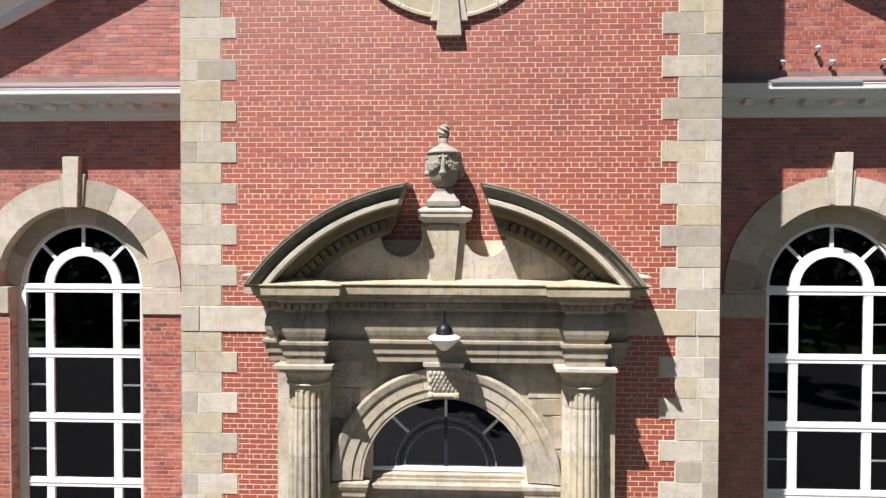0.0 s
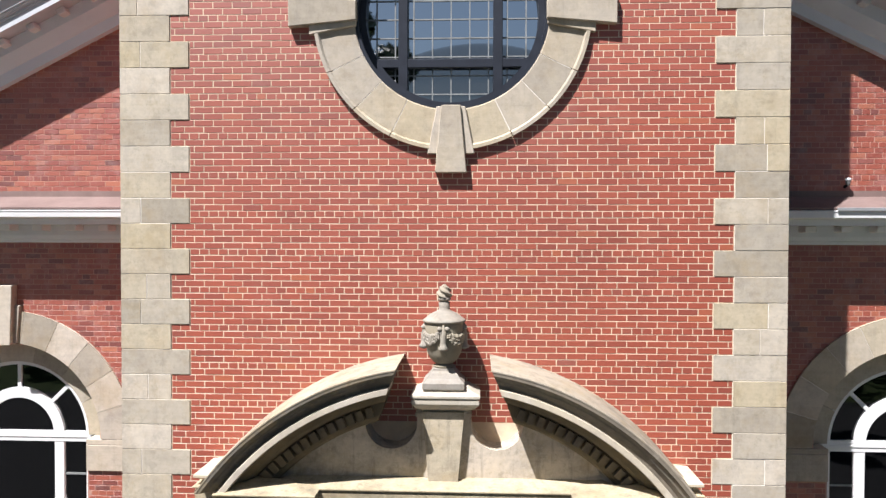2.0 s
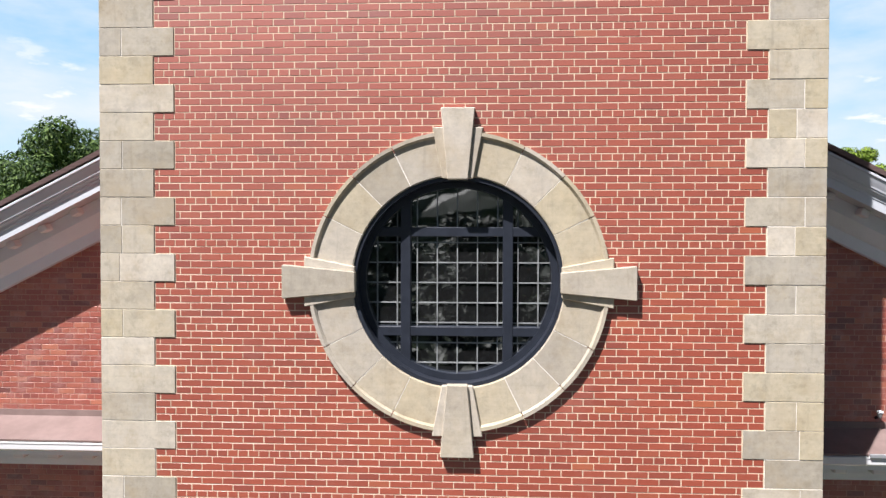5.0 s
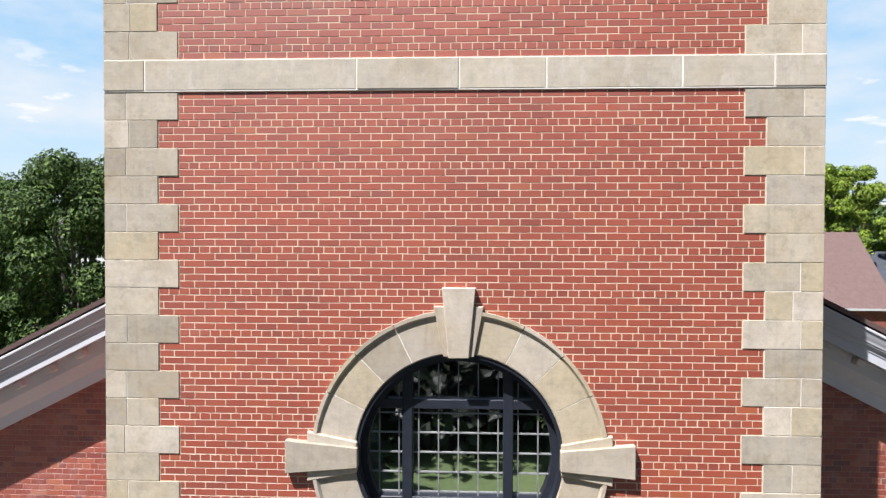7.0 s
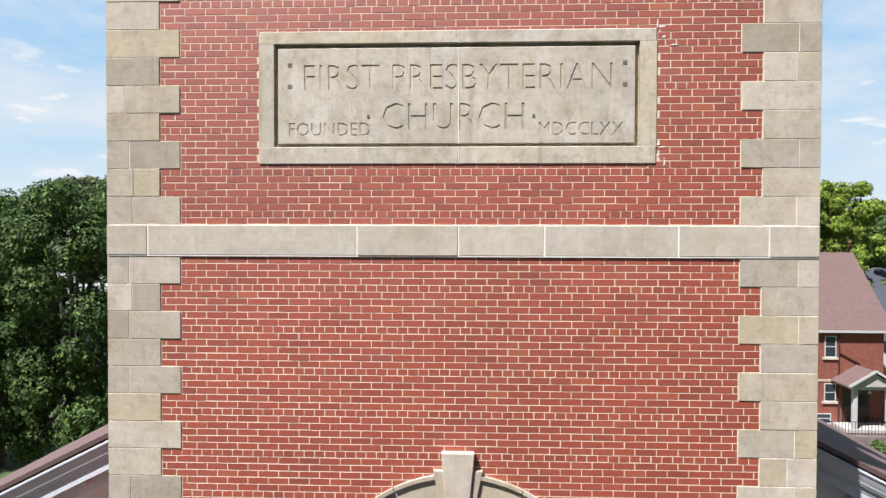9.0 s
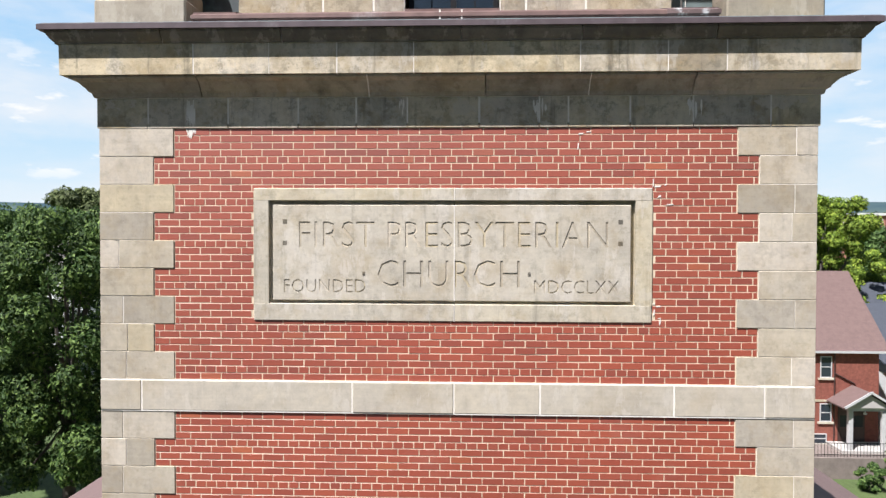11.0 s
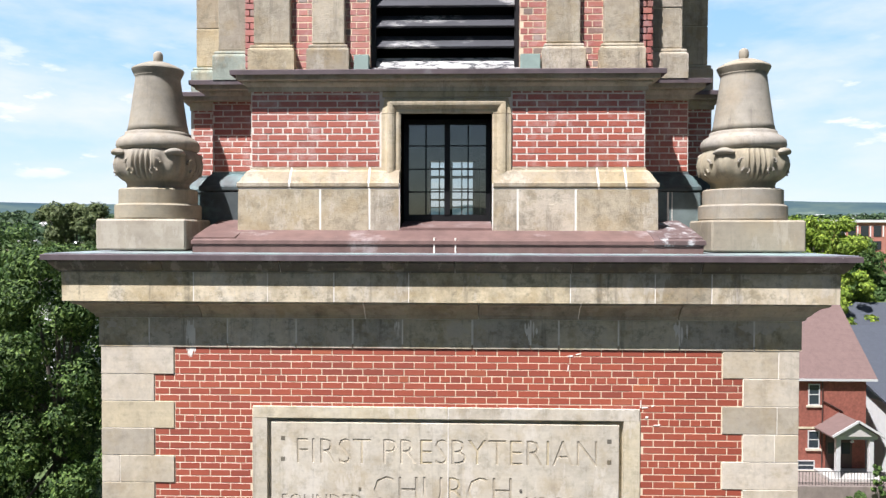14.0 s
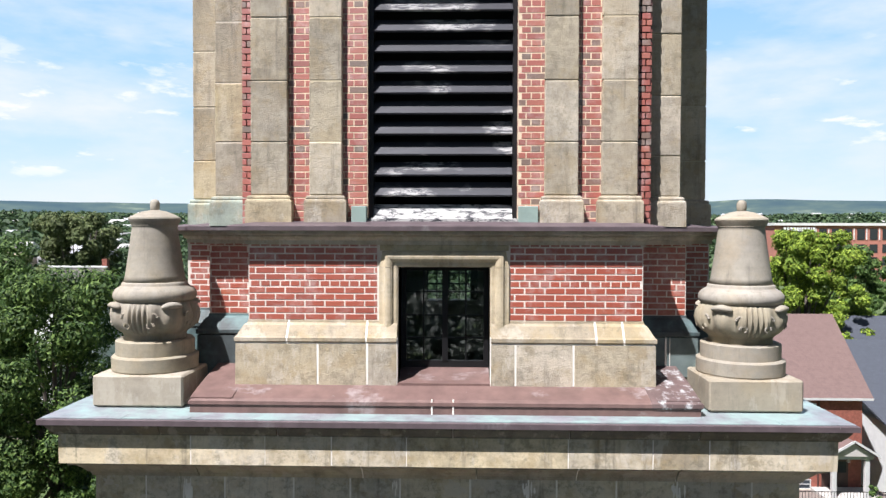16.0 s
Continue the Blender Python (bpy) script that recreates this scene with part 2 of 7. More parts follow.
def leaf_material(name, colour, alt):
    def build(nt, bs):
        r = rand(nt, True)
        c = ramp(nt, r, [(0.0, tuple(Vector(colour) * 0.6)), (0.5, colour), (0.85, alt), (1.0, tuple(Vector(alt) * 1.25))])
        c = mix(nt, 1.0, c, ramp(nt, noise_of(nt, 0.5, 3), [(0.3, (0.8,)), (0.7, (1.2,))]), "MULTIPLY")
        nt.links.new(c, bs.inputs["Base Color"])
        bs.inputs["Roughness"].default_value, bs.inputs["Specular IOR Level"].default_value = 0.6, 0.22
        if "Transmission Weight" in bs.inputs:
            tl = nt.nodes.new("ShaderNodeBsdfTranslucent")
            nt.links.new(c, tl.inputs[0])
            mx = node(nt, "ShaderNodeMixShader")
            mx.inputs[0].default_value = 0.15
            nt.links.new(bs.outputs[0], mx.inputs[1])
            nt.links.new(tl.outputs[0], mx.inputs[2])
            nt.links.new(mx.outputs[0], nt.nodes["Material Output"].inputs[0])
    return mat(name, build)


def copper_material(name, base, green, amount, scale=1.4):
    def build(nt, bs):
        spots = ramp(nt, noise_of(nt, scale, 7, 0.7), [(0.5 - amount, (0.0,)), (0.62 - amount * 0.4, (1.0,))])
        run = ramp(nt, noise_of(nt, 9.0, 4, 0.6), [(0.35, (0.6,)), (0.65, (1.0,))])
        f = mix(nt, 1.0, spots, run, "MULTIPLY")
        c = mix(nt, f, mix(nt, 1.0, base, ramp(nt, noise_of(nt, 6, 5), [(0.3, (0.75,)), (0.7, (1.2,))]), "MULTIPLY"), green)
        c = mix(nt, ramp(nt, noise_of(nt, 14, 6, 0.8), [(0.67, (0.0,)), (0.72, (0.5,))]), c, (0.6, 0.62, 0.58))
        nt.links.new(c, bs.inputs["Base Color"])
        bs.inputs["Roughness"].default_value, bs.inputs["Metallic"].default_value = 0.62, 0.1
        bump(nt, bs, noise_of(nt, 12, 4), 0.15, 0.01)
    return mat(name, build)


BRICK_MIXED = brick_material("brick_red_and_grey", True, 0.3, True)
BRICK_SCAR = brick_material("brick_red_scarred", True, 0.32)
BRICK, BRICK_ONE = brick_material("brick_red", True), brick_material("brick_red_single", False)
BRICK_MIXED_ONE, BRICK_SCAR_ONE = brick_material("brick_red_and_grey_single", False, 0.3, True), brick_material("brick_red_scarred_single", False, 0.32)
MORTAR_OLD = plain("old_mortar", (0.46, 0.27, 0.21), 0.9, vary=0.2, scale=5, grain=150, relief=0.3)

MORTAR = plain("mortar", (0.68, 0.55, 0.395), 0.9, vary=0.15, scale=5, grain=150, relief=0.3)
STONE_ONE = stone_material("sandstone_block", False, soot=0.26, streak=0.2, spread=1.2, mottle=0.13)
PORTAL = stone_material("sandstone_portal", False, (0.49, 0.432, 0.333), 0.6, 0.55, 1.3, 0.0, 0.0, 0.3, 0.4)
CRUST_AND_HOLE = stone_material("sandstone_crust_and_hole_shade", False, (0.15, 0.136, 0.108), 0.6, 0.4, 1.0, 0.1, 0.0, 0.3, 0.7)
# rake stone darkened for the shade below the crown, besides soot
RAKE_SHADE_SOOT = stone_material("sandstone_shade_and_crust", False, (0.17, 0.142, 0.1), 0.6, 0.5)
BED = stone_material("sandstone_bed_mould", False, (0.43, 0.372, 0.285), 0.8, 0.6, 1.2, 0.2, 0.2)
BELFRY = stone_material("sandstone_belfry", False, (0.45, 0.392, 0.3), 0.85, 0.6, 1.5, 0.35, 0.0, 0.4, 0.9)
SHAFT = stone_material("sandstone_pilaster", False, (0.45, 0.395, 0.302), 0.65, 0.6, 1.4, 0.2, 0.0, 0.32, 0.85)
# lighter copy of the belfry stone, for light bounced under the cornice
BELFRY_LIFTED = stone_material("sandstone_belfry_mould", False, (0.5, 0.435, 0.335), 0.45, 0.4, 1.0, 0.3, 0.0, 0.25)
SOOTY = stone_material("sandstone_sooty", False, (0.27, 0.232, 0.175), 0.8, 0.6, 1.2, 0.0, 0.12)
# entablature stone darkened for shade below the cornice, besides its soot
ENTAB = stone_material("sandstone_entablature", False, (0.415, 0.362, 0.272), 0.75, 0.7, 1.3, 0.0, 0.0, 0.3)
FRIEZE_STONE = stone_material("sandstone_frieze", False, (0.58, 0.52, 0.41), 0.8, 0.75, 1.8, 0.3, 0.6, 0.45, 0.5)
# cap stones, darker than the belfry base stone
CAPSTONE = stone_material("sandstone_darker_cap", False, (0.36, 0.305, 0.22), 0.6, 0.4, 0.8, 0.3, 0.0, 0.4, 0.7)
SURROUND = stone_material("sandstone_window_surround", False, (0.5, 0.42, 0.285), 0.5, 0.35, 0.5, 0.2, 0.0, 0.3)
URN = stone_material("sandstone_urn", False, (0.312, 0.284, 0.233), 0.45, 0.45, 0.5, 0.0, 0.0, 0.1)
PLINTH = stone_material("sandstone_plinth", False, (0.34, 0.298, 0.228), 0.45, 0.4, 0.6, 0.2)
TABLET = stone_material("sandstone_tablet", False, (0.54, 0.488, 0.388), 0.35, 0.4, 0.3, 0.6, 0.35, 0.25)
PALE = stone_material("sandstone_pale", False, (0.53, 0.472, 0.37), 0.22, 0.15, 0.6, 0.4)
JOINT = plain("lime_joint", (0.78, 0.74, 0.665), 0.9, vary=0.15, scale=4, grain=120, relief=0.3)
WHITE = plain("white_paint", (0.80, 0.80, 0.79), 0.45, vary=0.05, scale=3, grain=60, relief=0.08, tint=(0.55, 0.53, 0.5), amount=0.2)
CREAM = plain("painted_cornice", (0.76, 0.8, 0.83), 0.6, vary=0.06, scale=2.5, tint=(0.6, 0.59, 0.55), amount=0.3)
DULL_WHITE = plain("dull_white_paint", (0.58, 0.6, 0.63), 0.6, vary=0.1, scale=3, tint=(0.42, 0.42, 0.42), amount=0.35)
DARK = plain("dark_frame_paint", (0.022, 0.026, 0.036), 0.4, vary=0.2)
LEAD = plain("lead_came", (0.26, 0.27, 0.265), 0.55, 0.2, vary=0.3)
BLACK = plain("black_iron", (0.012, 0.012, 0.013), 0.45, 0.3)
GLASS_OLD = glass_material("leaded_glass", (0.22, 0.24, 0.24), 0.025, 4.0, 0.03)
COPPER_EDGE = copper_material("copper_edge_brown", (0.105, 0.08, 0.086), (0.19, 0.175, 0.18), -0.06)
COPPER = copper_material("copper_brown", (0.16, 0.098, 0.086), (0.3, 0.25, 0.245), -0.08)
COPPER_STREAK = copper_material("copper_streaked", (0.13, 0.088, 0.083), (0.46, 0.46, 0.46), -0.02, 9.0)
COPPER_TOP = copper_material("copper_verdigris", (0.215, 0.215, 0.235), (0.27, 0.38, 0.365), 0.09)
# right cladding: its own grey-green, lightened further for sun on it
COPPER_PALE_LIT = copper_material("copper_grey_green_lit", (0.13, 0.165, 0.16), (0.27, 0.36, 0.33), 0.0)
COPPER_DARK = copper_material("copper_dark", (0.055, 0.068, 0.07), (0.1, 0.165, 0.165), 0.03)
# room surfaces coloured dark, to read as unlit behind the openings
DIM = plain("shade_dark_filler", (0.12, 0.115, 0.11), 0.9, vary=0.2, scale=2)


def peeled(nt, bs):
    fine = ramp(nt, noise_of(nt, 1.0, 10, 0.85, stretch(nt, 5, 16, 24)), [(0.485, (0.0,)), (0.5, (1.0,))])
    area = ramp(nt, noise_of(nt, 1.0, 3, 0.5, stretch(nt, 1.3, 1.0, 1.9)), [(0.54, (0.0,)), (0.6, (1.0,))])
    f = mix(nt, 1.0, fine, area, "MULTIPLY")
    grey = ramp(nt, noise_of(nt, 1.0, 5, 0.6, stretch(nt, 1.5, 8, 12)), [(0.3, (0.015, 0.016, 0.022)), (0.7, (0.034, 0.036, 0.046))])
    f = mix(nt, 1.0, f, mix(nt, 1.0, ramp(nt, noise_of(nt, 1.0, 8, 0.8, stretch(nt, 9, 30, 40)), [(0.4, (0.45,)), (0.6, (1.0,))]), (1.0, 1.0, 1.0), "MULTIPLY"), "MULTIPLY")
    c = mix(nt, f, grey, (0.36, 0.355, 0.345))
    nt.links.new(c, bs.inputs["Base Color"])
    bs.inputs["Roughness"].default_value = 0.6
    bump(nt, bs, noise_of(nt, 1.0, 6, 0.7, stretch(nt, 5, 50, 50)), 0.4, 0.006)


LOUVRE = mat("peeling_louvre_paint", peeled)


def worn_sill(nt, bs):
    f = ramp(nt, noise_of(nt, 1.0, 10, 0.8, stretch(nt, 6, 20, 20)), [(0.44, (0.0,)), (0.5, (1.0,))])
    nt.links.new(mix(nt, f, (0.03, 0.032, 0.038), (0.42, 0.415, 0.4)), bs.inputs["Base Color"])
    bs.inputs["Roughness"].default_value = 0.7


PEELED_SILL = mat("flaking_sill_paint", worn_sill)


def shingles(name, colour, row=0.14):
    def build(nt, bs):
        w = node(nt, "ShaderNodeTexWave", Scale=1.0 / row / 6.283 * 6.283, Distortion=0.4, Detail=2)
        w.bands_direction, w.wave_profile = "Z", "SAW"
        g = nt.nodes.new("ShaderNodeNewGeometry")
        nt.links.new(g.outputs["Position"], w.inputs["Vector"])
        c = mix(nt, 1.0, colour, ramp(nt, w.outputs[1], [(0.0, (0.8,)), (1.0, (1.08,))]), "MULTIPLY")
        c = mix(nt, 1.0, c, ramp(nt, noise_of(nt, 3, 5), [(0.3, (0.88,)), (0.7, (1.1,))]), "MULTIPLY")
        nt.links.new(c, bs.inputs["Base Color"])
        bs.inputs["Roughness"].default_value = 0.9
        bump(nt, bs, w.outputs[1], 0.4, 0.02)
    return mat(name, build)


ROOF = shingles("brown_shingles", (0.165, 0.108, 0.098))
ROOF_DARK = shingles("slate_grey_shingles", (0.06, 0.068, 0.085))

# ---- tower ----
HALF, BACK, GROUND = 3.50, 7.0, -0.8
COURSE, BLOCK = 0.06912, 0.27648
BAND_BOT, BAND_TOP, FRIEZE = 14.45, 14.77, 17.29
COURSE_LOW = 0.0673
BLOCK_LOW = 4 * COURSE_LOW
MID = BAND_BOT - 20 * BLOCK
LOW_TOP = MID - 12 * BLOCK_LOW
LOW_BOT = LOW_TOP - 5 * COURSE_LOW
OC = (0.035, 10.866)

tower = thing("wall_tower", "red brick church tower with sandstone quoins", "wall", kind="structure", at=(0, 3.5, GROUND))
bm = B()
ox, oz = OC
# front wall with a square hole behind the round window, and one behind the doorway
PX0, PX1, PZ0, PZ1 = -1.95, 1.943, 15.362, 16.673
bx(bm, -2.953, ox - 1.0, 0.002, 0.45, GROUND, PZ0)
bx(bm, ox + 1.0, 2.953, 0.002, 0.45, GROUND, PZ0)
bx(bm, ox - 1.0, ox + 1.0, 0.002, 0.45, 5.0, oz - 1.0)
bx(bm, ox - 1.0, ox + 1.0, 0.002, 0.45, oz + 1.0, PZ0)
bx(bm, -2.953, PX0, 0.002, 0.45, PZ0, PZ1)
bx(bm, PX1, 2.953, 0.002, 0.45, PZ0, PZ1)
bx(bm, -2.953, 2.953, 0.002, 0.45, PZ1, FRIEZE)
part("brick_backing", bm, MORTAR, tower, "pale lime mortar between the bricks")
bm = B()
for x0, x1 in ((-HALF + 0.01, -HALF + 0.45), (HALF - 0.45, HALF - 0.01)):
    bx(bm, x0, x1, 0.3, BACK, GROUND, FRIEZE)
bx(bm, -HALF + 0.45, HALF - 0.45, BACK - 0.4, BACK, GROUND, FRIEZE)
part("rear_walls", bm, BRICK, tower)
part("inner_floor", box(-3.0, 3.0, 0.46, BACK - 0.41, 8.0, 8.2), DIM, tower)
# dark sheet added behind the round window to darken the view in
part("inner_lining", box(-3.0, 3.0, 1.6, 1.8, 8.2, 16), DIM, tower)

rnd = random.Random(7)
LOOSE = []


def brick_rows(spans, z0, courses, header, up=True, length=0.2074, shift=0.0, every=6, course=COURSE):
    """Bricks (x0, x1, z0, z1) of a bonded wall: five courses of stretchers to one of headers. spans(z) gives the stretches of wall."""
    out = []
    for i in range(courses):
        z = z0 + i * course if up else z0 - (i + 1) * course
        head = i % every == header % every
        size = length / 2 if head else length
        off = shift + (0.25 if head else 0.5 * (i % 2)) * length
        for a, b in spans(z + course / 2):
            k = math.floor((a - off) / size)
            while k * size + off < b:
                x0, x1 = max(a, k * size + off), min(b, (k + 1) * size + off)
                k += 1
                if x1 - x0 > 0.035:
                    out.append((x0, x1, z, z + course))
    return out


def brick_mesh(name, rects, front, along="x", sign=1, joint=0.0047):
    """One mesh of many bricks. front: the wall's plane; along: the way the wall runs; sign: -1 where it faces the other way."""
    v, f = [], []
    for x0, x1, z0, z1 in rects:
        x0, x1, z0, z1 = (x0 + joint * rnd.uniform(0.75, 1.3), x1 - joint * rnd.uniform(0.75, 1.3), z0 + joint * rnd.uniform(0.75, 1.25), z1 - joint * rnd.uniform(0.75, 1.25))
        out, e = front - sign * (0.0006 + rnd.uniform(-0.0012, 0.0008)), 0.0015
        n = len(v)
        ring = [(x0, z0), (x1, z0), (x1, z1), (x0, z1)]
        small = [(x0 + e, z0 + e), (x1 - e, z0 + e), (x1 - e, z1 - e), (x0 + e, z1 - e)]
        for pts, d in ((ring, front + sign * 0.02), (ring, out + sign * e), (small, out)):
            for a, z in pts:
                v.append((a, d, z) if along == "x" else (d, a, z))
        for q in (0, 4):
            for i in range(4):
                j = (i + 1) % 4
                f.append((n + q + i, n + q + j, n + q + 4 + j, n + q + 4 + i))
        f.append((n + 8, n + 9, n + 10, n + 11))
    me = bpy.data.meshes.new(name)
    me.from_pydata(v, [], f)
    b2 = bmesh.new()
    b2.from_mesh(me)
    bmesh.ops.recalc_face_normals(b2, faces=b2.faces)
    b2.to_mesh(me)
    b2.free()
    return me


def long_course(z):
    """Whether the quoin at that height is a long one."""
    if z > BAND_TOP:
        return int((z - BAND_TOP) / BLOCK) % 2 == 0
    if z > MID:
        return int((BAND_BOT - z) / BLOCK) % 2 == 0
    if z > LOW_TOP:
        return int((MID - z) / BLOCK_LOW) % 2 == 0
    return int((LOW_BOT - z) / BLOCK_LOW) % 2 == 1


def tower_spans(z):
    e = 2.745 if long_course(z) else 2.950
    cuts = [(-e, e)]
    hole = None
    if abs(z - oz) < 1.3:
        w = math.sqrt(1.3 ** 2 - (z - oz) ** 2)
        hole = (ox - w, ox + w)
    elif 15.37 < z < 16.67:
        hole = (-1.95, 1.945)
    elif z < 5.9:
        hole = (-2.0, 2.0)
    elif z < 6.55:
        hole = (-1.0, 1.0)
    if hole:
        cuts = [(-e, hole[0]), (hole[1], e)]
    return cuts


up_rows = brick_rows(tower_spans, BAND_TOP, 36, 1, True)
low_rows = brick_rows(tower_spans, BAND_BOT, 80, 4, False)
mid_rows = brick_rows(tower_spans, MID, 48, 2, False, course=COURSE_LOW)
foot_rows = brick_rows(tower_spans, LOW_BOT, 91, 0, False, course=COURSE_LOW)
near = [r for r in up_rows if 14.7 < r[2] < 15.36]
near_set = set(near)
rest = [r for r in up_rows if r not in near_set] + low_rows + mid_rows + foot_rows
tagged(part("brickwork", brick_mesh("brickwork", rest, 0.0), BRICK, tower), kind="stuff")


QUOIN = stone_material("sandstone_quoin", False, (0.485, 0.43, 0.338), 0.3, 0.2, 1.3, 0.0, 0.0, 0.2)


# quoins, each a stone of its own
def quoins(z, n, up, block=BLOCK, first_long=True):
    for i in range(n):
        z0 = z + i * block if up else z - (i + 1) * block
        long = (i % 2 == 0) == first_long
        for s in (-1, 1):
            e = 2.748 if long else 2.953
            x_in, g = s * e, 0.0028
            cuts = [x_in, s * HALF]
            if long and rnd.random() < 0.7:
                cuts.insert(1, s * (HALF - rnd.uniform(0.19, 0.23)))
            elif rnd.random() < 0.25:
                cuts.insert(1, s * (HALF - rnd.uniform(0.2, 0.3)))
            for a, b in zip(cuts, cuts[1:]):
                x0, x1 = min(a, b) + g, max(a, b) - g
                y = -0.009 + rnd.uniform(-0.003, 0.002)
                q = part("quoin", box(x0, x1, y, 0.30, z0 + g, z0 + block - g, 0.003), QUOIN, tower)


quoins(BAND_TOP, 9, True)
quoins(BAND_BOT, 20, False)
quoins(MID, 12, False, BLOCK_LOW)
quoins(LOW_BOT, 22, False, BLOCK_LOW, False)
bm = B()
for s in (-1, 1):
    bx(bm, min(s * 2.955, s * 3.49), max(s * 2.955, s * 3.49), -0.005, 0.3, GROUND, FRIEZE)
part("quoin_bedding", bm, JOINT, tower)

# string courses
band = thing("string_course", "smooth sandstone string course across the brick", "string course", kind="structure", at=(0, 0, BAND_BOT))
xs = [-3.5, -3.08, -0.97, 0.03, 0.87, 2.16, 3.02, 3.5]
for a, b in zip(xs, xs[1:]):
    part("band_stone", box(a + 0.004, b - 0.004, -0.022 + rnd.uniform(-0.003, 0.003), 0.2, BAND_BOT + 0.012, BAND_TOP - 0.008, 0.007), PALE, band)
part("bedding", box(-3.49, 3.49, -0.0165, 0.2, BAND_BOT + 0.002, BAND_TOP - 0.002), JOINT, band)
band = thing("string_course", "lower sandstone string course beside the doorway", "string course", kind="structure", at=(0, 0, LOW_BOT))
for a, b in ((-3.5, -3.25), (-3.25, -2.1), (2.1, 3.2), (3.2, 3.5)):
    part("band_stone", box(a + 0.004, b - 0.004, -0.02, 0.2, LOW_BOT + 0.003, LOW_TOP - 0.003, 0.007), STONE_ONE, band)

# carved name tablet
tablet = thing("inscribed_tablet", "weathered sandstone tablet carved with the church name", "tablet", at=(0, 0, 15.365))
TX0, TX1, TZ0, TZ1 = -1.947, 1.94, 15.365, 16.67
IX0, IX1, IZ0, IZ1 = -1.80, 1.78, 15.535, 16.545
GR = 0.04
for a, b in ((TX0, 0.028), (0.034, TX1)):
    left = a < IX0
    part("back_slab", box(a, b, 0.05, 0.3, TZ0, TZ1), TABLET, tablet)
    part("border_stone", box(a, b, -0.014, 0.05, IZ1, TZ1, 0.007), TABLET, tablet)
    part("border_stone", box(a, b, -0.014, 0.05, TZ0, IZ0, 0.007), TABLET, tablet)
    x0, x1 = (a, IX0) if left else (IX1, b)
    part("border_stone", box(x0, x1, -0.0125, 0.05, IZ0 - 0.006, IZ1 + 0.006), TABLET, tablet)
part("joint", box(0.0265, 0.0355, -0.0035, 0.1, IZ0 + 0.03, IZ1 - GR), JOINT, tablet, "white mortar joint")
for z0, z1 in ((TZ0, IZ0 - 0.004), (IZ1 + 0.004, TZ1)):
    part("joint", box(0.0265, 0.0355, -0.0165, 0.1, z0, z1), JOINT, tablet, "white mortar joint")


def words(text, x0, x1, z0, cap, y0, y1):
    """Letters of the built-in font as a mesh, stretched to reach from x0 to x1, cap metres high, y0 to y1 deep."""
    cu = bpy.data.curves.new("letters", "FONT")
    cu.body, cu.size, cu.extrude, cu.resolution_u, cu.offset = text, 1.0, 0.5, 2, -0.012
    ob = new("letters", cu)
    dg = bpy.context.evaluated_depsgraph_get()
    me = bpy.data.meshes.new_from_object(ob.evaluated_get(dg))
    bpy.data.objects.remove(ob)
    co = np.array([v.co[:] for v in me.vertices])
    lo, hi = co.min(0), co.max(0)
    for v in me.vertices:
        u, h, d = v.co
        v.co = (x0 + (u - lo[0]) / (hi[0] - lo[0]) * (x1 - x0), y0 if d > 0 else y1, z0 + (h - lo[1]) / (hi[1] - lo[1]) * cap)
    b2 = bmesh.new()
    b2.from_mesh(me)
    bmesh.ops.remove_doubles(b2, verts=b2.verts, dist=1e-5)
    bmesh.ops.recalc_face_normals(b2, faces=b2.faces)
    b2.to_mesh(me)
    b2.free()
    return me


LETTER = stone_material("cut_letter_stone", False, (0.47, 0.415, 0.32), 0.3, 0.2)
TEXT = (("FIRST PRESBYTERIAN", -1.50, 1.52, 16.09, 0.255), ("CHURCH", -0.72, 0.67, 15.70, 0.265),
        ("FOUNDED", -1.65, -0.84, 15.645, 0.13), ("MDCCLXX", 0.81, 1.63, 15.645, 0.13))


def cut_panel():
    """The panel's slab with the letters cut into its face."""
    me = bpy.data.meshes.new("panel")
    b2 = box(IX0 + GR, IX1 - GR, 0.0, 0.05, IZ0 + 0.03, IZ1 - GR, 0.006)
    bmesh.ops.recalc_face_normals(b2, faces=b2.faces)
    b2.to_mesh(me)
    b2.free()
    ob = new("panel", me)
    tools = []
    for i, (text, x0, x1, z0, cap) in enumerate(TEXT):
        tools.append(new("cutter", words(text, x0, x1, z0, cap, -0.03, 0.0085)))
        md = ob.modifiers.new("cut%d" % i, "BOOLEAN")
        md.operation, md.solver, md.object, md.use_self = "DIFFERENCE", "EXACT", tools[-1], True
    dg = bpy.context.evaluated_depsgraph_get()
    out = bpy.data.meshes.new_from_object(ob.evaluated_get(dg))
    for o in tools + [ob]:
        bpy.data.objects.remove(o)
    out.materials.clear()
    return out


part("panel", cut_panel(), TABLET, tablet, "eroded pale panel with cut lettering")


def letters_of(me):
    """The separate letters of a line of words, each as a bmesh."""
    b2 = bmesh.new()
    b2.from_mesh(me)
    left = set(b2.verts)
    while left:
        stack, island = [left.pop()], set()
        while stack:
            v = stack.pop()
            island.add(v)
            for e in v.link_edges:
                o = e.other_vert(v)
                if o in left:
                    left.remove(o)
                    stack.append(o)
        out, old = bmesh.new(), {}
        for v in island:
            old[v] = out.verts.new(v.co)
        for f in {f for v in island for f in v.link_faces}:
            out.faces.new([old[v] for v in f.verts])
        yield out
    b2.free()


for text, x0, x1, z0, cap in TEXT:
    for b2 in letters_of(words(text, x0, x1, z0, cap, 0.007, 0.045)):
        part("letter", b2, LETTER, tablet)
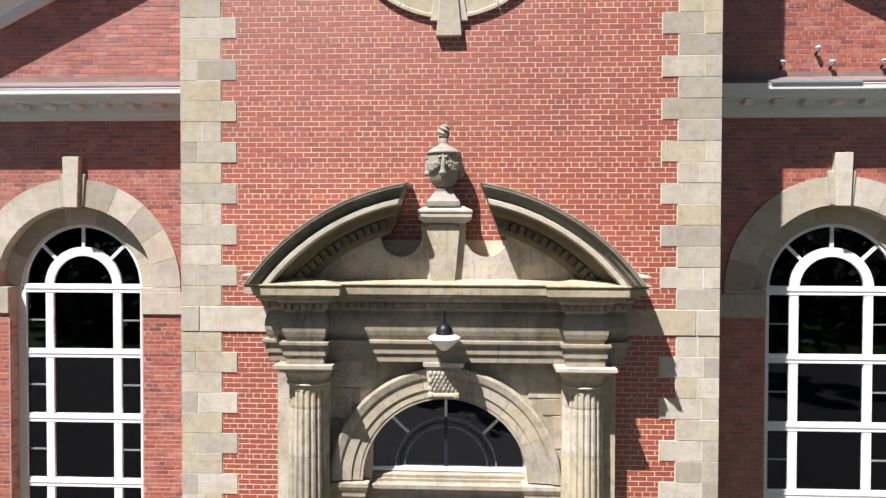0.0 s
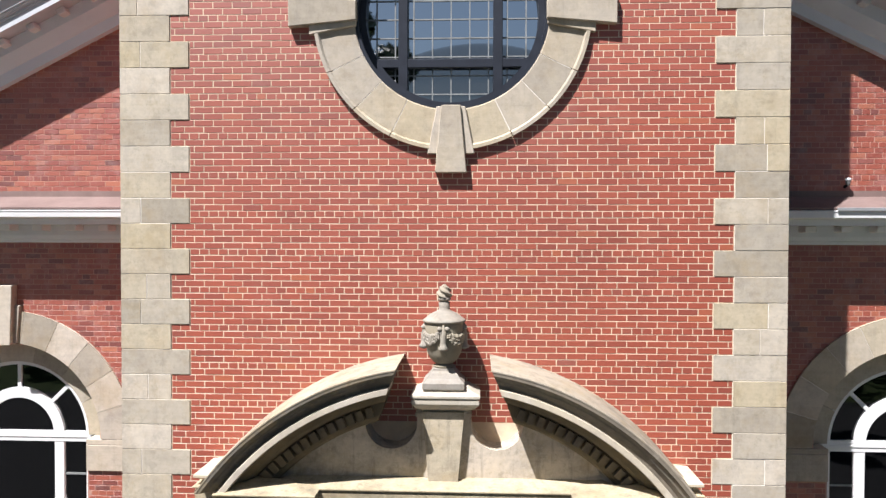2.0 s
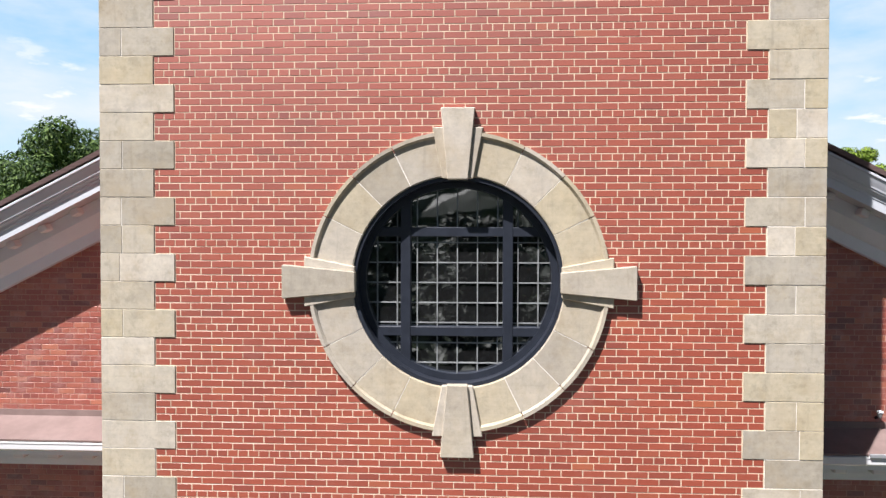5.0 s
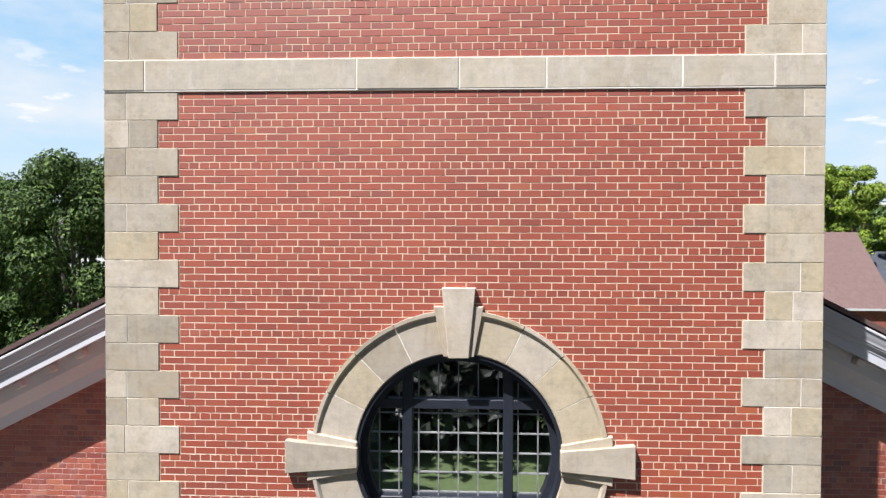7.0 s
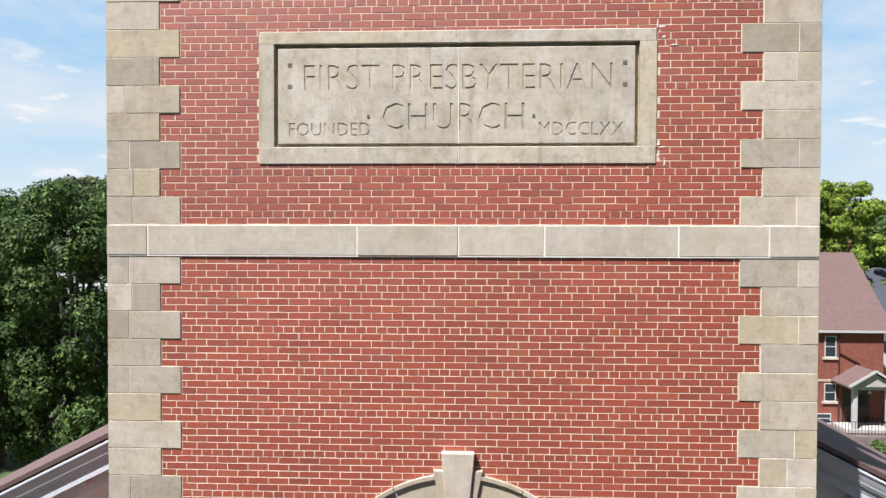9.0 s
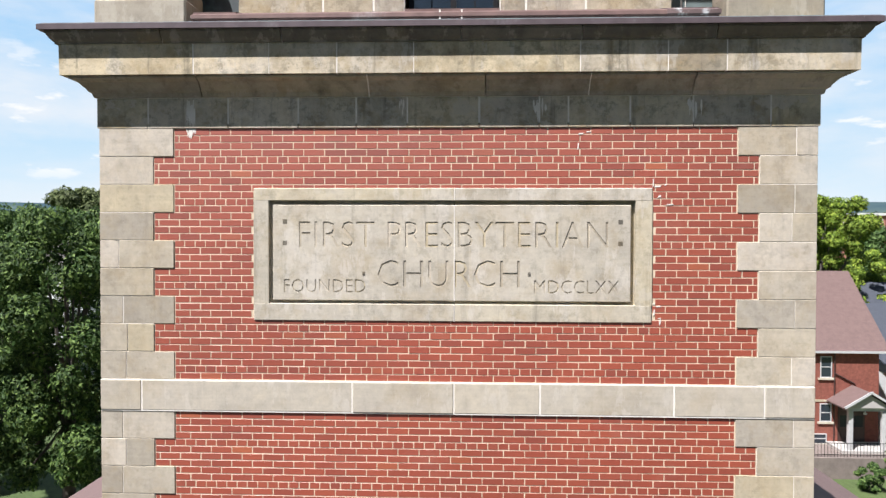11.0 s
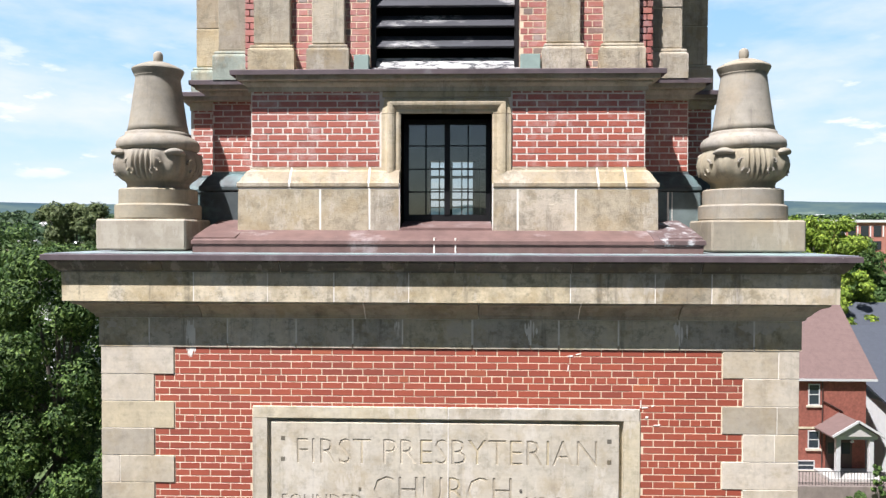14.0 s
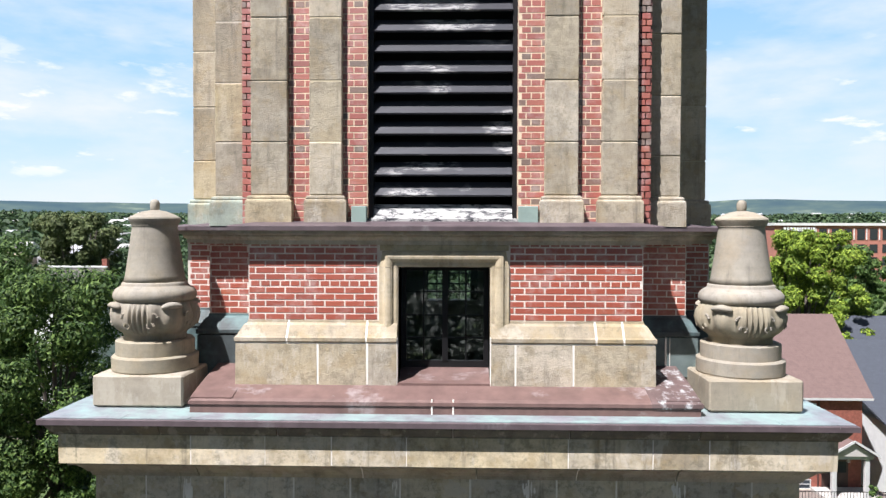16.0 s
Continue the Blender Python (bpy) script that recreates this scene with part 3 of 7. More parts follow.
# square holes in the panel, drawn as dark blocks for their shade
for x in (-1.64, 1.64):
    for z in (16.13, 16.34):
        part("stud", box(x - 0.022, x + 0.022, -0.001, 0.01, z - 0.022, z + 0.022), CRUST_AND_HOLE, tablet)
for x in (-0.86, 0.76):
    part("stud", box(x - 0.012, x + 0.012, -0.006, 0.01, 15.82, 15.85), CRUST_AND_HOLE, tablet)

# smeared lime repairs in the brick joints beside the tablet
bm = B()
for x, z, n in ((2.02, 16.60, 9), (1.99, 15.46, 8), (1.3, 17.2, 3)):
    for k in range(n):
        xx, zz, w, t = x + rnd.gauss(0, 0.05), z + rnd.gauss(0, 0.06), rnd.uniform(0.012, 0.045), rnd.uniform(0.004, 0.011)
        if k % 2:
            w, t = t, w
        if xx > 1.96 or zz > 16.7:
            prism(bm, [(xx - w, zz - t), (xx + w * 0.7, zz - t * 0.6), (xx + w, zz + t), (xx - w * 0.5, zz + t * 0.8)], -0.0035 - k * 0.0002, 0.004)
part("lime_smear", bm, JOINT, tower, "white lime smears over the brick")

# ---- round window ----
oculus = thing("window_1", "round leaded window in a dark frame with a keyed sandstone ring", "window", kind="structure", at=(ox, 0, oz))
VOUSS = [(-0.022, 1.40), (-0.022, 1.034), (-0.015, 1.022), (0.34, 1.022), (0.34, 1.45), (-0.052, 1.45), (-0.052, 1.415), (-0.027, 1.395)]
PR = [(r, y) for y, r in VOUSS]
for q in range(4):
    lo, hi = q * 90 + 7.5, q * 90 + 82.5
    for k in range(4):
        a, b = lo + (hi - lo) * k / 4, lo + (hi - lo) * (k + 1) / 4
        part("ring_stone", arch(B(), ox, oz, PR, a + 0.2, b - 0.2, 6), STONE_ONE, oculus)
part("ring_bedding", arch(B(), ox, oz, [(1.03, -0.0195), (1.385, -0.0195), (1.385, 0.3), (1.03, 0.3)], 0, 360, 64), JOINT, oculus)
for q, reach in enumerate((1.668, 1.70, 1.685, 1.70)):
    m = Matrix.Translation((ox, 0, oz)) @ Matrix.Rotation(radians(-90 * q), 4, "Y")
    for pts, y, nm in (([(-0.15, 0.995), (0.15, 0.995), (0.245, 1.487), (-0.245, 1.487)], -0.055, "key_flank"),
                       ([(-0.10, 0.985), (0.10, 0.985), (0.165, reach), (-0.165, reach)], -0.088, "keystone")):
        b2 = prism(B(), pts, y, 0.3 if nm == "key_flank" else 0.05)
        bmesh.ops.bevel(b2, geom=list(b2.edges), offset=0.008, segments=1, affect="EDGES")
        b2.transform(m)
        part(nm, b2, STONE_ONE, oculus)
gy = 0.20
part("window_frame", arch(B(), ox, oz, [(0.92, gy - 0.05), (1.03, gy - 0.05), (1.03, gy + 0.06), (0.92, gy + 0.06)], 0, 360, 64), DARK, oculus)
# dark ring added over the stone reveal, in place of its shade
part("casing", arch(B(), ox, oz, [(0.985, 0.0), (1.0205, 0.0), (1.0205, gy + 0.02), (0.985, gy + 0.02)], 0, 360, 64), DARK, oculus, "dark ring standing in for the reveal's shade")
bm = B()
for u in (-0.52, 0.49):
    h = math.sqrt(0.95 ** 2 - u * u)
    bx(bm, ox + u - 0.05, ox + u + 0.05, gy - 0.045, gy + 0.05, oz - h, oz + h, 0.006)
part("mullion", bm, DARK, oculus)
bm = B()
for u in (-0.50, 0.485):
    h = math.sqrt(0.95 ** 2 - u * u)
    bx(bm, ox - h, ox + h, gy - 0.04, gy + 0.045, oz + u - 0.047, oz + u + 0.047, 0.006)
part("transom", bm, DARK, oculus)
bm = B()
for k in range(-4, 5):
    u = -0.01 + k * 0.2
    h = math.sqrt(max(0.0, 0.93 ** 2 - u * u))
    bx(bm, ox + u - 0.006, ox + u + 0.006, gy + 0.018, gy + 0.034, oz - h, oz + h)
    h = math.sqrt(max(0.0, 0.93 ** 2 - (u - 0.01) ** 2))
    if u > 0.45:
        continue
    bx(bm, ox - h, ox + h, gy + 0.021, gy + 0.033, oz + u - 0.016, oz + u - 0.004)
part("glazing_bars", bm, LEAD, oculus, "pale glazing bars")
b2 = B()
bmesh.ops.create_circle(b2, cap_ends=True, radius=0.94, segments=48)
b2.transform(Matrix.Translation((ox, gy + 0.036, oz)) @ Matrix.Rotation(radians(90), 4, "X"))
pane = part("pane", b2, GLASS_OLD, oculus)
pane.visible_shadow = False

# ---- main cornice and its copper roof ----
cornice = thing("cornice", "projecting sandstone cornice with copper edge, streaked with soot", "cornice", kind="structure", at=(0, 0, 17.29))
CP = [(-0.02, 17.735), (-0.02, 17.56), (0.035, 17.56), (0.05, 17.60), (0.075, 17.615), (0.09, 17.64), (0.14, 17.69), (0.2, 17.715), (0.205, 17.735)]
FP = [(-0.02, 18.03), (-0.02, 17.742), (0.268, 17.742), (0.272, 18.03)]
UP = [(-0.02, 18.15), (-0.02, 18.033), (0.298, 18.033), (0.302, 18.048), (0.312, 18.055), (0.33, 18.075), (0.352, 18.11), (0.362, 18.125), (0.366, 18.15)]


def runs(name, prof, xs, material, gap=0.0055, y=0.0):
    n = len(xs) - 1
    for i in range(n):
        a, b = xs[i] + gap * rnd.uniform(0.7, 1.3), xs[i + 1] - gap * rnd.uniform(0.7, 1.3)
        line = [(a, y), (b, y)]
        if i == 0:
            line = [(-HALF, 1.2), (-HALF, y), (b, y)]
        if i == n - 1:
            line = [(a, y), (HALF, y), (HALF, 1.2)]
        part(name, sweep(B(), line, prof), material, cornice)


runs("frieze_stone", [(-0.02, 17.55), (-0.02, 17.262), (0.014, 17.262), (0.014, 17.553)], [-3.5, -3.0, -2.2, -1.5, -0.93, -0.43, 0.27, 0.85, 1.13, 1.72, 2.32, 3.05, 3.5], FRIEZE_STONE, 0.009)
runs("bed_mould", CP, [-3.5, -2.45, -0.8, 0.33, 1.32, 2.3, 3.5], BED)
runs("fascia_stone", FP, [-3.5, -2.46, -1.73, -1.08, -0.35, 1.21, 2.02, 2.56, 3.5], stone_material("sandstone_fascia", False, (0.62, 0.54, 0.4), 0.75, 0.7, 1.8, 0.45, 0.0, 0.45, 0.5), y=0.03)
# crown coloured darker for the shade below the copper edge, besides soot
runs("crown_stone", UP, [-3.5, -2.75, -1.6, 0.1, 1.22, 2.45, 3.5], stone_material("sandstone_crown_shaded", False, (0.19, 0.168, 0.138), 0.7, 0.6, 1.2, 0.3), y=0.04)
for prof, xs, y in ((CP, (-0.8, 1.32), 0.003), (FP, (-2.46, -1.73, -1.08, -0.35, 1.21, 2.02, 2.56), 0.033)):
    for x in xs:
        w = rnd.uniform(0.007, 0.016)
        part("mortar_joint", sweep(B(), [(x - w, y), (x + w, y)], prof), JOINT, cornice)
# thin lime runs below leaking joints
bm = B()
for x, top, low, n in ((-2.56, 17.54, 17.1, 16), (-0.47, 17.54, 17.33, 5), (0.84, 17.54, 17.29, 14), (2.31, 17.54, 17.3, 7)):
    for k in range(n):
        xx, w = x + rnd.gauss(0, 0.028), rnd.uniform(0.004, 0.013)
        z1, z0 = top - rnd.uniform(0, 0.1), low + rnd.uniform(0, 0.2)
        if z1 - z0 < 0.03:
            continue
        for za, zb, y in ((max(z0, 17.27), z1, -0.0147), (z0, 17.258, -0.0016)):
            if zb - za > 0.02:
                mid = za + (zb - za) * rnd.uniform(0.4, 0.7)
                prism(bm, [(xx, za), (xx + w, mid), (xx + w * 0.4, zb), (xx - w * 0.6, zb), (xx - w, mid)], y - k * 0.0002, y + 0.004)
part("lime_run", bm, JOINT, cornice, "white lime runs from the joints")
part("joint_backing", sweep(B(), [(-HALF, 5), (-HALF, 0), (HALF, 0), (HALF, 5)], [(-0.2, 18.14), (-0.2, 17.30), (0.0125, 17.30), (0.0125, 17.55), (0.0125, 17.745), (0.236, 17.75), (0.238, 18.03), (0.25, 18.05), (0.3, 18.14)]), JOINT, cornice)
EAVE = [(-HALF - 0.02, BACK), (-HALF - 0.02, 0.04), (HALF + 0.02, 0.04), (HALF + 0.02, BACK)]
part("copper_edge", sweep(B(), EAVE, [(-0.3, 18.19), (-0.3, 18.152), (0.38, 18.152), (0.40, 18.148), (0.40, 18.198), (0.385, 18.205), (0.3, 18.208)]), COPPER_EDGE, cornice, "brown copper drip edge")
bm = B()
sweep(bm, EAVE, [(-1.4, 18.26), (-1.4, 18.2), (0.372, 18.206), (0.372, 18.214)])
part("copper_gutter", bm, COPPER_TOP, cornice, "pale verdigris copper gutter")
bm = B()
for x in (-3.1, -2.45, -1.2, -0.02, 0.06, 1.0, 2.35, 3.2):
    bx(bm, x - 0.008, x + 0.008, -0.33, 0.1, 18.2, 18.219)
part("copper_seams", bm, COPPER_TOP, cornice)
part("copper_step", sweep(B(), [(-2.52, 0.3), (-2.52, -0.1), (2.52, -0.1), (2.52, 0.3)], [(-0.35, 18.47), (-0.35, 18.22), (0.0, 18.22), (0.0, 18.30), (0.014, 18.306), (0.012, 18.34), (-0.02, 18.36), (-0.34, 18.46)]), COPPER, cornice, "brown copper flashing")
part("lead_apron", sweep(B(), [(2.04, -0.1), (2.524, -0.1), (2.524, 0.3)], [(-0.35, 18.475), (-0.35, 18.45), (0.004, 18.29), (0.006, 18.30), (0.019, 18.308), (0.017, 18.345), (-0.018, 18.366), (-0.34, 18.466)]), COPPER_STREAK, cornice, "copper corner streaked with white")
bm = B()
for x in (-0.11, 0.1):
    bx(bm, x - 0.008, x + 0.008, -0.108, -0.09, 18.22, 18.37, 0.003)
part("lead_strap", bm, JOINT, cornice, "pale stained strap")

# ---- corner urns ----
finial = thing("corner_urn", "grey sandstone urn finial with carved bowl on a square plinth", "urn", "corner urns", at=(-3.11, 0.5, 18.24))
UX, UY = -3.11, 0.5
part("plinth", box(UX - 0.465, UX + 0.465, UY - 0.455, UY + 0.455, 18.235, 18.555, 0.018), PLINTH, finial)
part("foot", lathe(B(), [(0.43, 18.55), (0.44, 18.57), (0.44, 18.70), (0.42, 18.715), (0.40, 18.72), (0.40, 18.865), (0.38, 18.88)], UX, UY, 144), URN, finial, smooth=False)


def bowl_relief(a, z):
    k = max(0.0, 1 - ((z - 19.12) / 0.16) ** 2)
    near_rib = min(abs((a - math.pi / 2 * q + math.pi) % (2 * math.pi) - math.pi) for q in range(4))
    rib = 0.027 * math.cos(near_rib * 52) if near_rib < 0.27 else 0.02 * math.cos((near_rib - 0.27) * 14)
    return rib * k


part("bowl", lathe(B(), [(0.32, 18.87), (0.315, 18.92), (0.325, 18.945), (0.335, 18.955), (0.375, 18.985), (0.405, 19.02), (0.428, 19.08), (0.436, 19.14), (0.43, 19.2), (0.412, 19.255), (0.385, 19.29)], UX, UY, 288, bowl_relief), URN, finial, smooth=True)
part("collar", lathe(B(), [(0.38, 19.28), (0.41, 19.295), (0.425, 19.33), (0.42, 19.375), (0.39, 19.415), (0.345, 19.44), (0.335, 19.455), (0.335, 19.475), (0.315, 19.485)], UX, UY, 48), URN, finial, smooth=True)
part("neck", lathe(B(), [(0.318, 19.48), (0.30, 19.55), (0.275, 19.72), (0.25, 19.9), (0.232, 20.04), (0.228, 20.075), (0.24, 20.085)], UX, UY, 48), URN, finial, smooth=True)
part("lid", lathe(B(), [(0.235, 20.08), (0.245, 20.10), (0.26, 20.13), (0.268, 20.15), (0.262, 20.165), (0.2, 20.2), (0.12, 20.232), (0.05, 20.245)], UX, UY, 40), URN, finial)
part("knob", lathe(B(), [(0.04, 20.24), (0.046, 20.25), (0.05, 20.285), (0.05, 20.32), (0.042, 20.345), (0.02, 20.36)], UX, UY, 16), URN, finial, smooth=True)
for q in range(4):
    a = math.pi / 4 + q * math.pi / 2
    turn = Matrix.Translation((UX, UY, 0)) @ Matrix.Rotation(a, 4, "Z")
    b2 = B()
    bmesh.ops.create_uvsphere(b2, u_segments=18, v_segments=10, radius=1.0)
    for v in b2.verts:
        v.co.z -= 0.55 * v.co.y * v.co.y
    b2.transform(turn @ Matrix.Translation((0.425, 0, 19.255)) @ Matrix.Diagonal((0.06, 0.115, 0.036, 1)))
    part("carved_ear", b2, URN, finial, smooth=True)
    for s in (-1, 1):
        for rr, zc, off in ((0.05, 19.13, 0.33), (0.04, 19.045, 0.27)):
            b2 = B()
            last = None
            for k in range(13):
                t = k / 12 * 4.6
                r2 = rr * (1 - 0.11 * t)
                aa = q * math.pi / 2 + s * (off + r2 / 0.43 * math.cos(t))
                p = (UX + 0.432 * math.cos(aa), UY + 0.432 * math.sin(aa), zc + r2 * math.sin(t) * 1.1)
                if last:
                    tube(b2, last, p, 0.017 * (1 - k / 26), 0.017 * (1 - (k + 1) / 26), 6)
                last = p
            part("carved_scroll", b2, URN, finial, smooth=True)
copy_thing(finial, Matrix.Translation((3.11, 0.5, 18.24)))

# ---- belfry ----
# belfry inside coloured near black, standing in for an unlit room
INSIDE_DARK = plain("shade_black_inside", (0.02, 0.019, 0.018), 0.9)
CXB = -0.01
FY, SY, TY = 0.30, 0.88, 1.46
FX, SX, TX = 2.045, 2.655, 3.10
PLAN = [(-TX, 5.54), (-TX, TY), (-SX, TY), (-SX, SY), (-FX, SY), (-FX, FY), (FX, FY), (FX, SY), (SX, SY), (SX, TY), (TX, TY), (TX, 5.54), (SX, 5.54), (SX, 6.12), (FX, 6.12), (FX, 6.7), (-FX, 6.7), (-FX, 6.12), (-SX, 6.12), (-SX, 5.54)]
belfry = thing("wall_belfry", "stepped red brick belfry stage with sandstone base", "wall", kind="structure", at=(0, 3.5, 18.45))
WX0, WX1, WZ0, WZ1 = -0.478, 0.472, 18.46, 19.655
bm = B()
for y0, y1, z0, z1 in ((FY + 0.002, 0.80, 18.3, WZ1), (6.32, 6.69, 18.75, 19.77)):
    bx(bm, -FX + 0.002, WX0, y0, y1, 18.40, 20.05)
    bx(bm, WX1, FX - 0.002, y0, y1, 18.40, 20.05)
    bx(bm, WX0, WX1, y0, y1, z1, 20.05)
for s in (-1, 1):
    bx(bm, min(s * 2.0, s * (SX - 0.002)), max(s * 2.0, s * (SX - 0.002)), SY + 0.002, 6.10, 18.40, 20.05)
    bx(bm, min(s * SX, s * (TX - 0.002)) - 0.02, max(s * SX, s * (TX - 0.002)) + 0.0, TY + 0.002, 5.52, 18.40, 20.05)
MORTAR_NEW = plain("fresh_white_mortar", (0.66, 0.59, 0.52), 0.9, vary=0.15, scale=5, grain=150, relief=0.3)
bx(bm, WX0, WX1, 6.32, 6.69, 18.40, 18.75)
part("brick_backing", bm, MORTAR_NEW, belfry)
part("belfry_floor", box(-2.0, 2.0, 0.82, 6.30, 18.36, 18.47), INSIDE_DARK, belfry)
part("belfry_ceiling", box(-2.0, 2.0, 0.82, 6.30, 20.0, 20.06), INSIDE_DARK, belfry)
part("inner_lining", bx(bx(B(), -2.0, -1.2, 0.82, 6.30, 18.47, 20.0), 1.2, 2.0, 0.82, 6.30, 18.47, 20.0), INSIDE_DARK, belfry)
bz, bn = 19.10, 12
r1 = brick_rows(lambda z: [(-FX + 0.004, -0.69), (0.672, FX - 0.004)], bz, bn, 5, True)
LOOSE.append((r1, FY, 0.0078, BRICK_SCAR_ONE, belfry))
r2 = brick_rows(lambda z: [(-SX + 0.004, -FX - 0.004), (FX + 0.004, SX - 0.004)], bz, bn, 5, True, shift=0.06)
LOOSE.append((r2, SY, 0.0078, BRICK_SCAR_ONE, belfry))
r3 = brick_rows(lambda z: [(-TX + 0.004, -SX - 0.004), (SX + 0.004, TX - 0.004)], bz, bn, 5, True, shift=0.03)
tagged(part("brickwork", brick_mesh("brickwork", r3, TY, joint=0.0078), BRICK_SCAR, belfry), kind="stuff")
for sx in (-1, 1):
    for xx, y0, y1 in ((FX, FY, SY), (SX, SY, TY), (TX, TY, 4.0)):
        rr = brick_rows(lambda z: [(y0 + 0.012, y1 - 0.002)], bz, bn, 5, True)
        tagged(part("brickwork", brick_mesh("brickwork", rr, sx * xx, "y", -sx, 0.0078), BRICK_SCAR, belfry), kind="stuff")

# base course: stone in front, copper-clad on the steps
BASE = [(-0.15, 18.872), (-0.15, 18.44), (0.11, 18.44), (0.105, 18.866), (0.10, 18.872)]
CAPB = [(-0.15, 19.10), (-0.15, 18.88), (0.108, 18.88), (0.118, 18.895), (0.118, 18.93), (0.10, 18.945), (0.085, 18.97), (0.04, 19.05), (0.008, 19.075), (0.004, 19.10)]


def front_run(name, prof, xs, gap, left, right):
    for i, (a, b) in enumerate(zip(xs, xs[1:])):
        line = [(a + gap, FY), (b - gap, FY)]
        if left and i == 0:
            line = [(-FX, SY - 0.02), (-FX, FY), (b - gap, FY)]
        if right and i == len(xs) - 2:
            line = [(a + gap, FY), (FX, FY), (FX, SY - 0.02)]
        part(name, sweep(B(), line, prof), CAPSTONE if name == "base_cap" else BELFRY, belfry)


front_run("base_stone", BASE, [-FX, -1.30, -0.79, WX0 + 0.002], 0.011, True, False)
front_run("base_stone", BASE, [WX1 - 0.002, 0.73, 1.32, FX], 0.011, False, True)
front_run("base_cap", CAPB, [-FX, -1.62, -0.80, WX0 + 0.002], 0.011, True, False)
front_run("base_cap", CAPB, [WX1 - 0.002, 1.55, 1.83, FX], 0.011, False, True)
CAPJ = [(o - 0.006, z) for o, z in CAPB]
part("cap_joint", sweep(B(), [(-FX + 0.05, FY), (WX0 - 0.01, FY)], CAPJ), JOINT, belfry)
part("cap_joint", sweep(B(), [(WX1 + 0.01, FY), (FX - 0.05, FY)], CAPJ), JOINT, belfry)
part("joint_backing", bx(bx(B(), -FX - 0.09, WX0, FY - 0.1045, 0.5, 18.45, 18.93), WX1, FX + 0.09, FY - 0.1045, 0.5, 18.44, 18.93), JOINT, belfry)
for s in (-1, 1):
    line = [(-TX, 3.0), (-TX, TY), (-SX, TY), (-SX, SY), (-FX - 0.11, SY)]
    if s > 0:
        line = [(-x, y) for x, y in line[::-1]]
    part("copper_base", sweep(B(), line, BASE), COPPER_DARK if s < 0 else COPPER_PALE_LIT, belfry, "dark green copper cladding" if s < 0 else "grey-green copper cladding streaked with white")
    part("copper_base_cap", sweep(B(), line, CAPB), COPPER_DARK, belfry)
    b2 = prism(B(), [(-0.085, 18.24), (1.3, 18.24), (1.3, 18.56), (0.76, 18.56), (0.3, 18.47), (-0.085, 18.372)], 0.0, 0.42)
    b2.transform(Matrix.Translation((2.1 if s > 0 else -2.52, 0, 0)) @ Matrix(((0, 1, 0, 0), (1, 0, 0, 0), (0, 0, 1, 0), (0, 0, 0, 1))))
    part("copper_flashing", b2, COPPER_STREAK if s > 0 else COPPER, belfry, "brown copper flashing rising beside the urn")
    if s > 0:
        part("copper_seam", bx(bx(B(), 2.40, 2.416, SY - 0.118, SY - 0.1, 18.5, 18.872), 2.45, 2.456, SY - 0.115, SY - 0.1, 18.5, 18.872), JOINT, belfry)

# small casement
GLASS_SKY = glass_material("casement_glass", (0.8, 0.83, 0.83), 0.03, 2.4)
win = thing("window_2", "small dark casement in a moulded sandstone surround", "window", kind="structure", at=(CXB, FY, WZ0))
# surround: two jambs and a lintel of one moulded section, mitred at the corners
SP = [(0.0, 0.0), (0.02, -0.012), (0.05, -0.012), (0.062, -0.03), (0.085, -0.045), (0.11, -0.05), (0.135, -0.046), (0.15, -0.03), (0.17, -0.022), (0.195, -0.02), (0.2, 0.0), (0.2, 0.25), (0.0, 0.25)]


def moulded(name, ends):
    """ends: for each of two sections, the corner (x, z) and the way outward from the opening."""
    b2 = B()
    rows = [[b2.verts.new((x + o * dx, FY + y, z + o * dz)) for o, y in SP] for x, z, dx, dz in ends]
    n = len(SP)
    for j in range(n):
        b2.faces.new((rows[0][j], rows[1][j], rows[1][(j + 1) % n], rows[0][(j + 1) % n]))
    b2.faces.new(rows[0])
    b2.faces.new(rows[1][::-1])
    part(name, b2, SURROUND, win, "moulded sandstone surround")


moulded("surround_jamb", [(WX0, 18.90, -1, 0), (WX0, WZ1 - 0.004, -1, 0)])
moulded("surround_jamb", [(WX1, 18.90, 1, 0), (WX1, WZ1 - 0.004, 1, 0)])
b2 = B()
rows = []
for x, dx in ((WX0, -1), (WX1, 1)):
    rows.append([b2.verts.new((x + o * dx, FY + y, WZ1)) for o, y in SP])
    rows.append([b2.verts.new((x + o * dx * (0.82 if o > 0.14 else 1.0), FY + y, WZ1 + o * (0.82 if o > 0.14 else 1.0))) for o, y in SP])
n = len(SP)
for ra, rb in ((rows[0], rows[1]), (rows[1], rows[3]), (rows[3], rows[2])):
    for j in range(n):
        b2.faces.new((ra[j], rb[j], rb[(j + 1) % n], ra[(j + 1) % n]))
b2.faces.new(rows[0])
b2.faces.new(rows[2][::-1])
part("surround_lintel", b2, SURROUND, win, "moulded sandstone lintel")
part("lintel_stone", box(WX0 - 0.19, WX1 + 0.19, FY - 0.012, FY + 0.2, WZ1 + 0.17, 19.884, 0.004), SURROUND, win)
for x0, x1 in ((WX0 - 0.03, WX0), (WX1, WX1 + 0.03)):
    part("reveal", box(x0, x1, FY + 0.0, 0.80, 18.46, WZ1 + 0.02), SURROUND, win)
part("reveal_head", box(WX0, WX1, FY + 0.01, 0.80, WZ1, WZ1 + 0.05), SURROUND, win)
b2 = B()
v = [b2.verts.new((x, y, z)) for x in (WX0, WX1) for y, z in ((0.19, 18.40), (0.19, 18.468), (0.70, 18.55), (0.70, 18.40))]
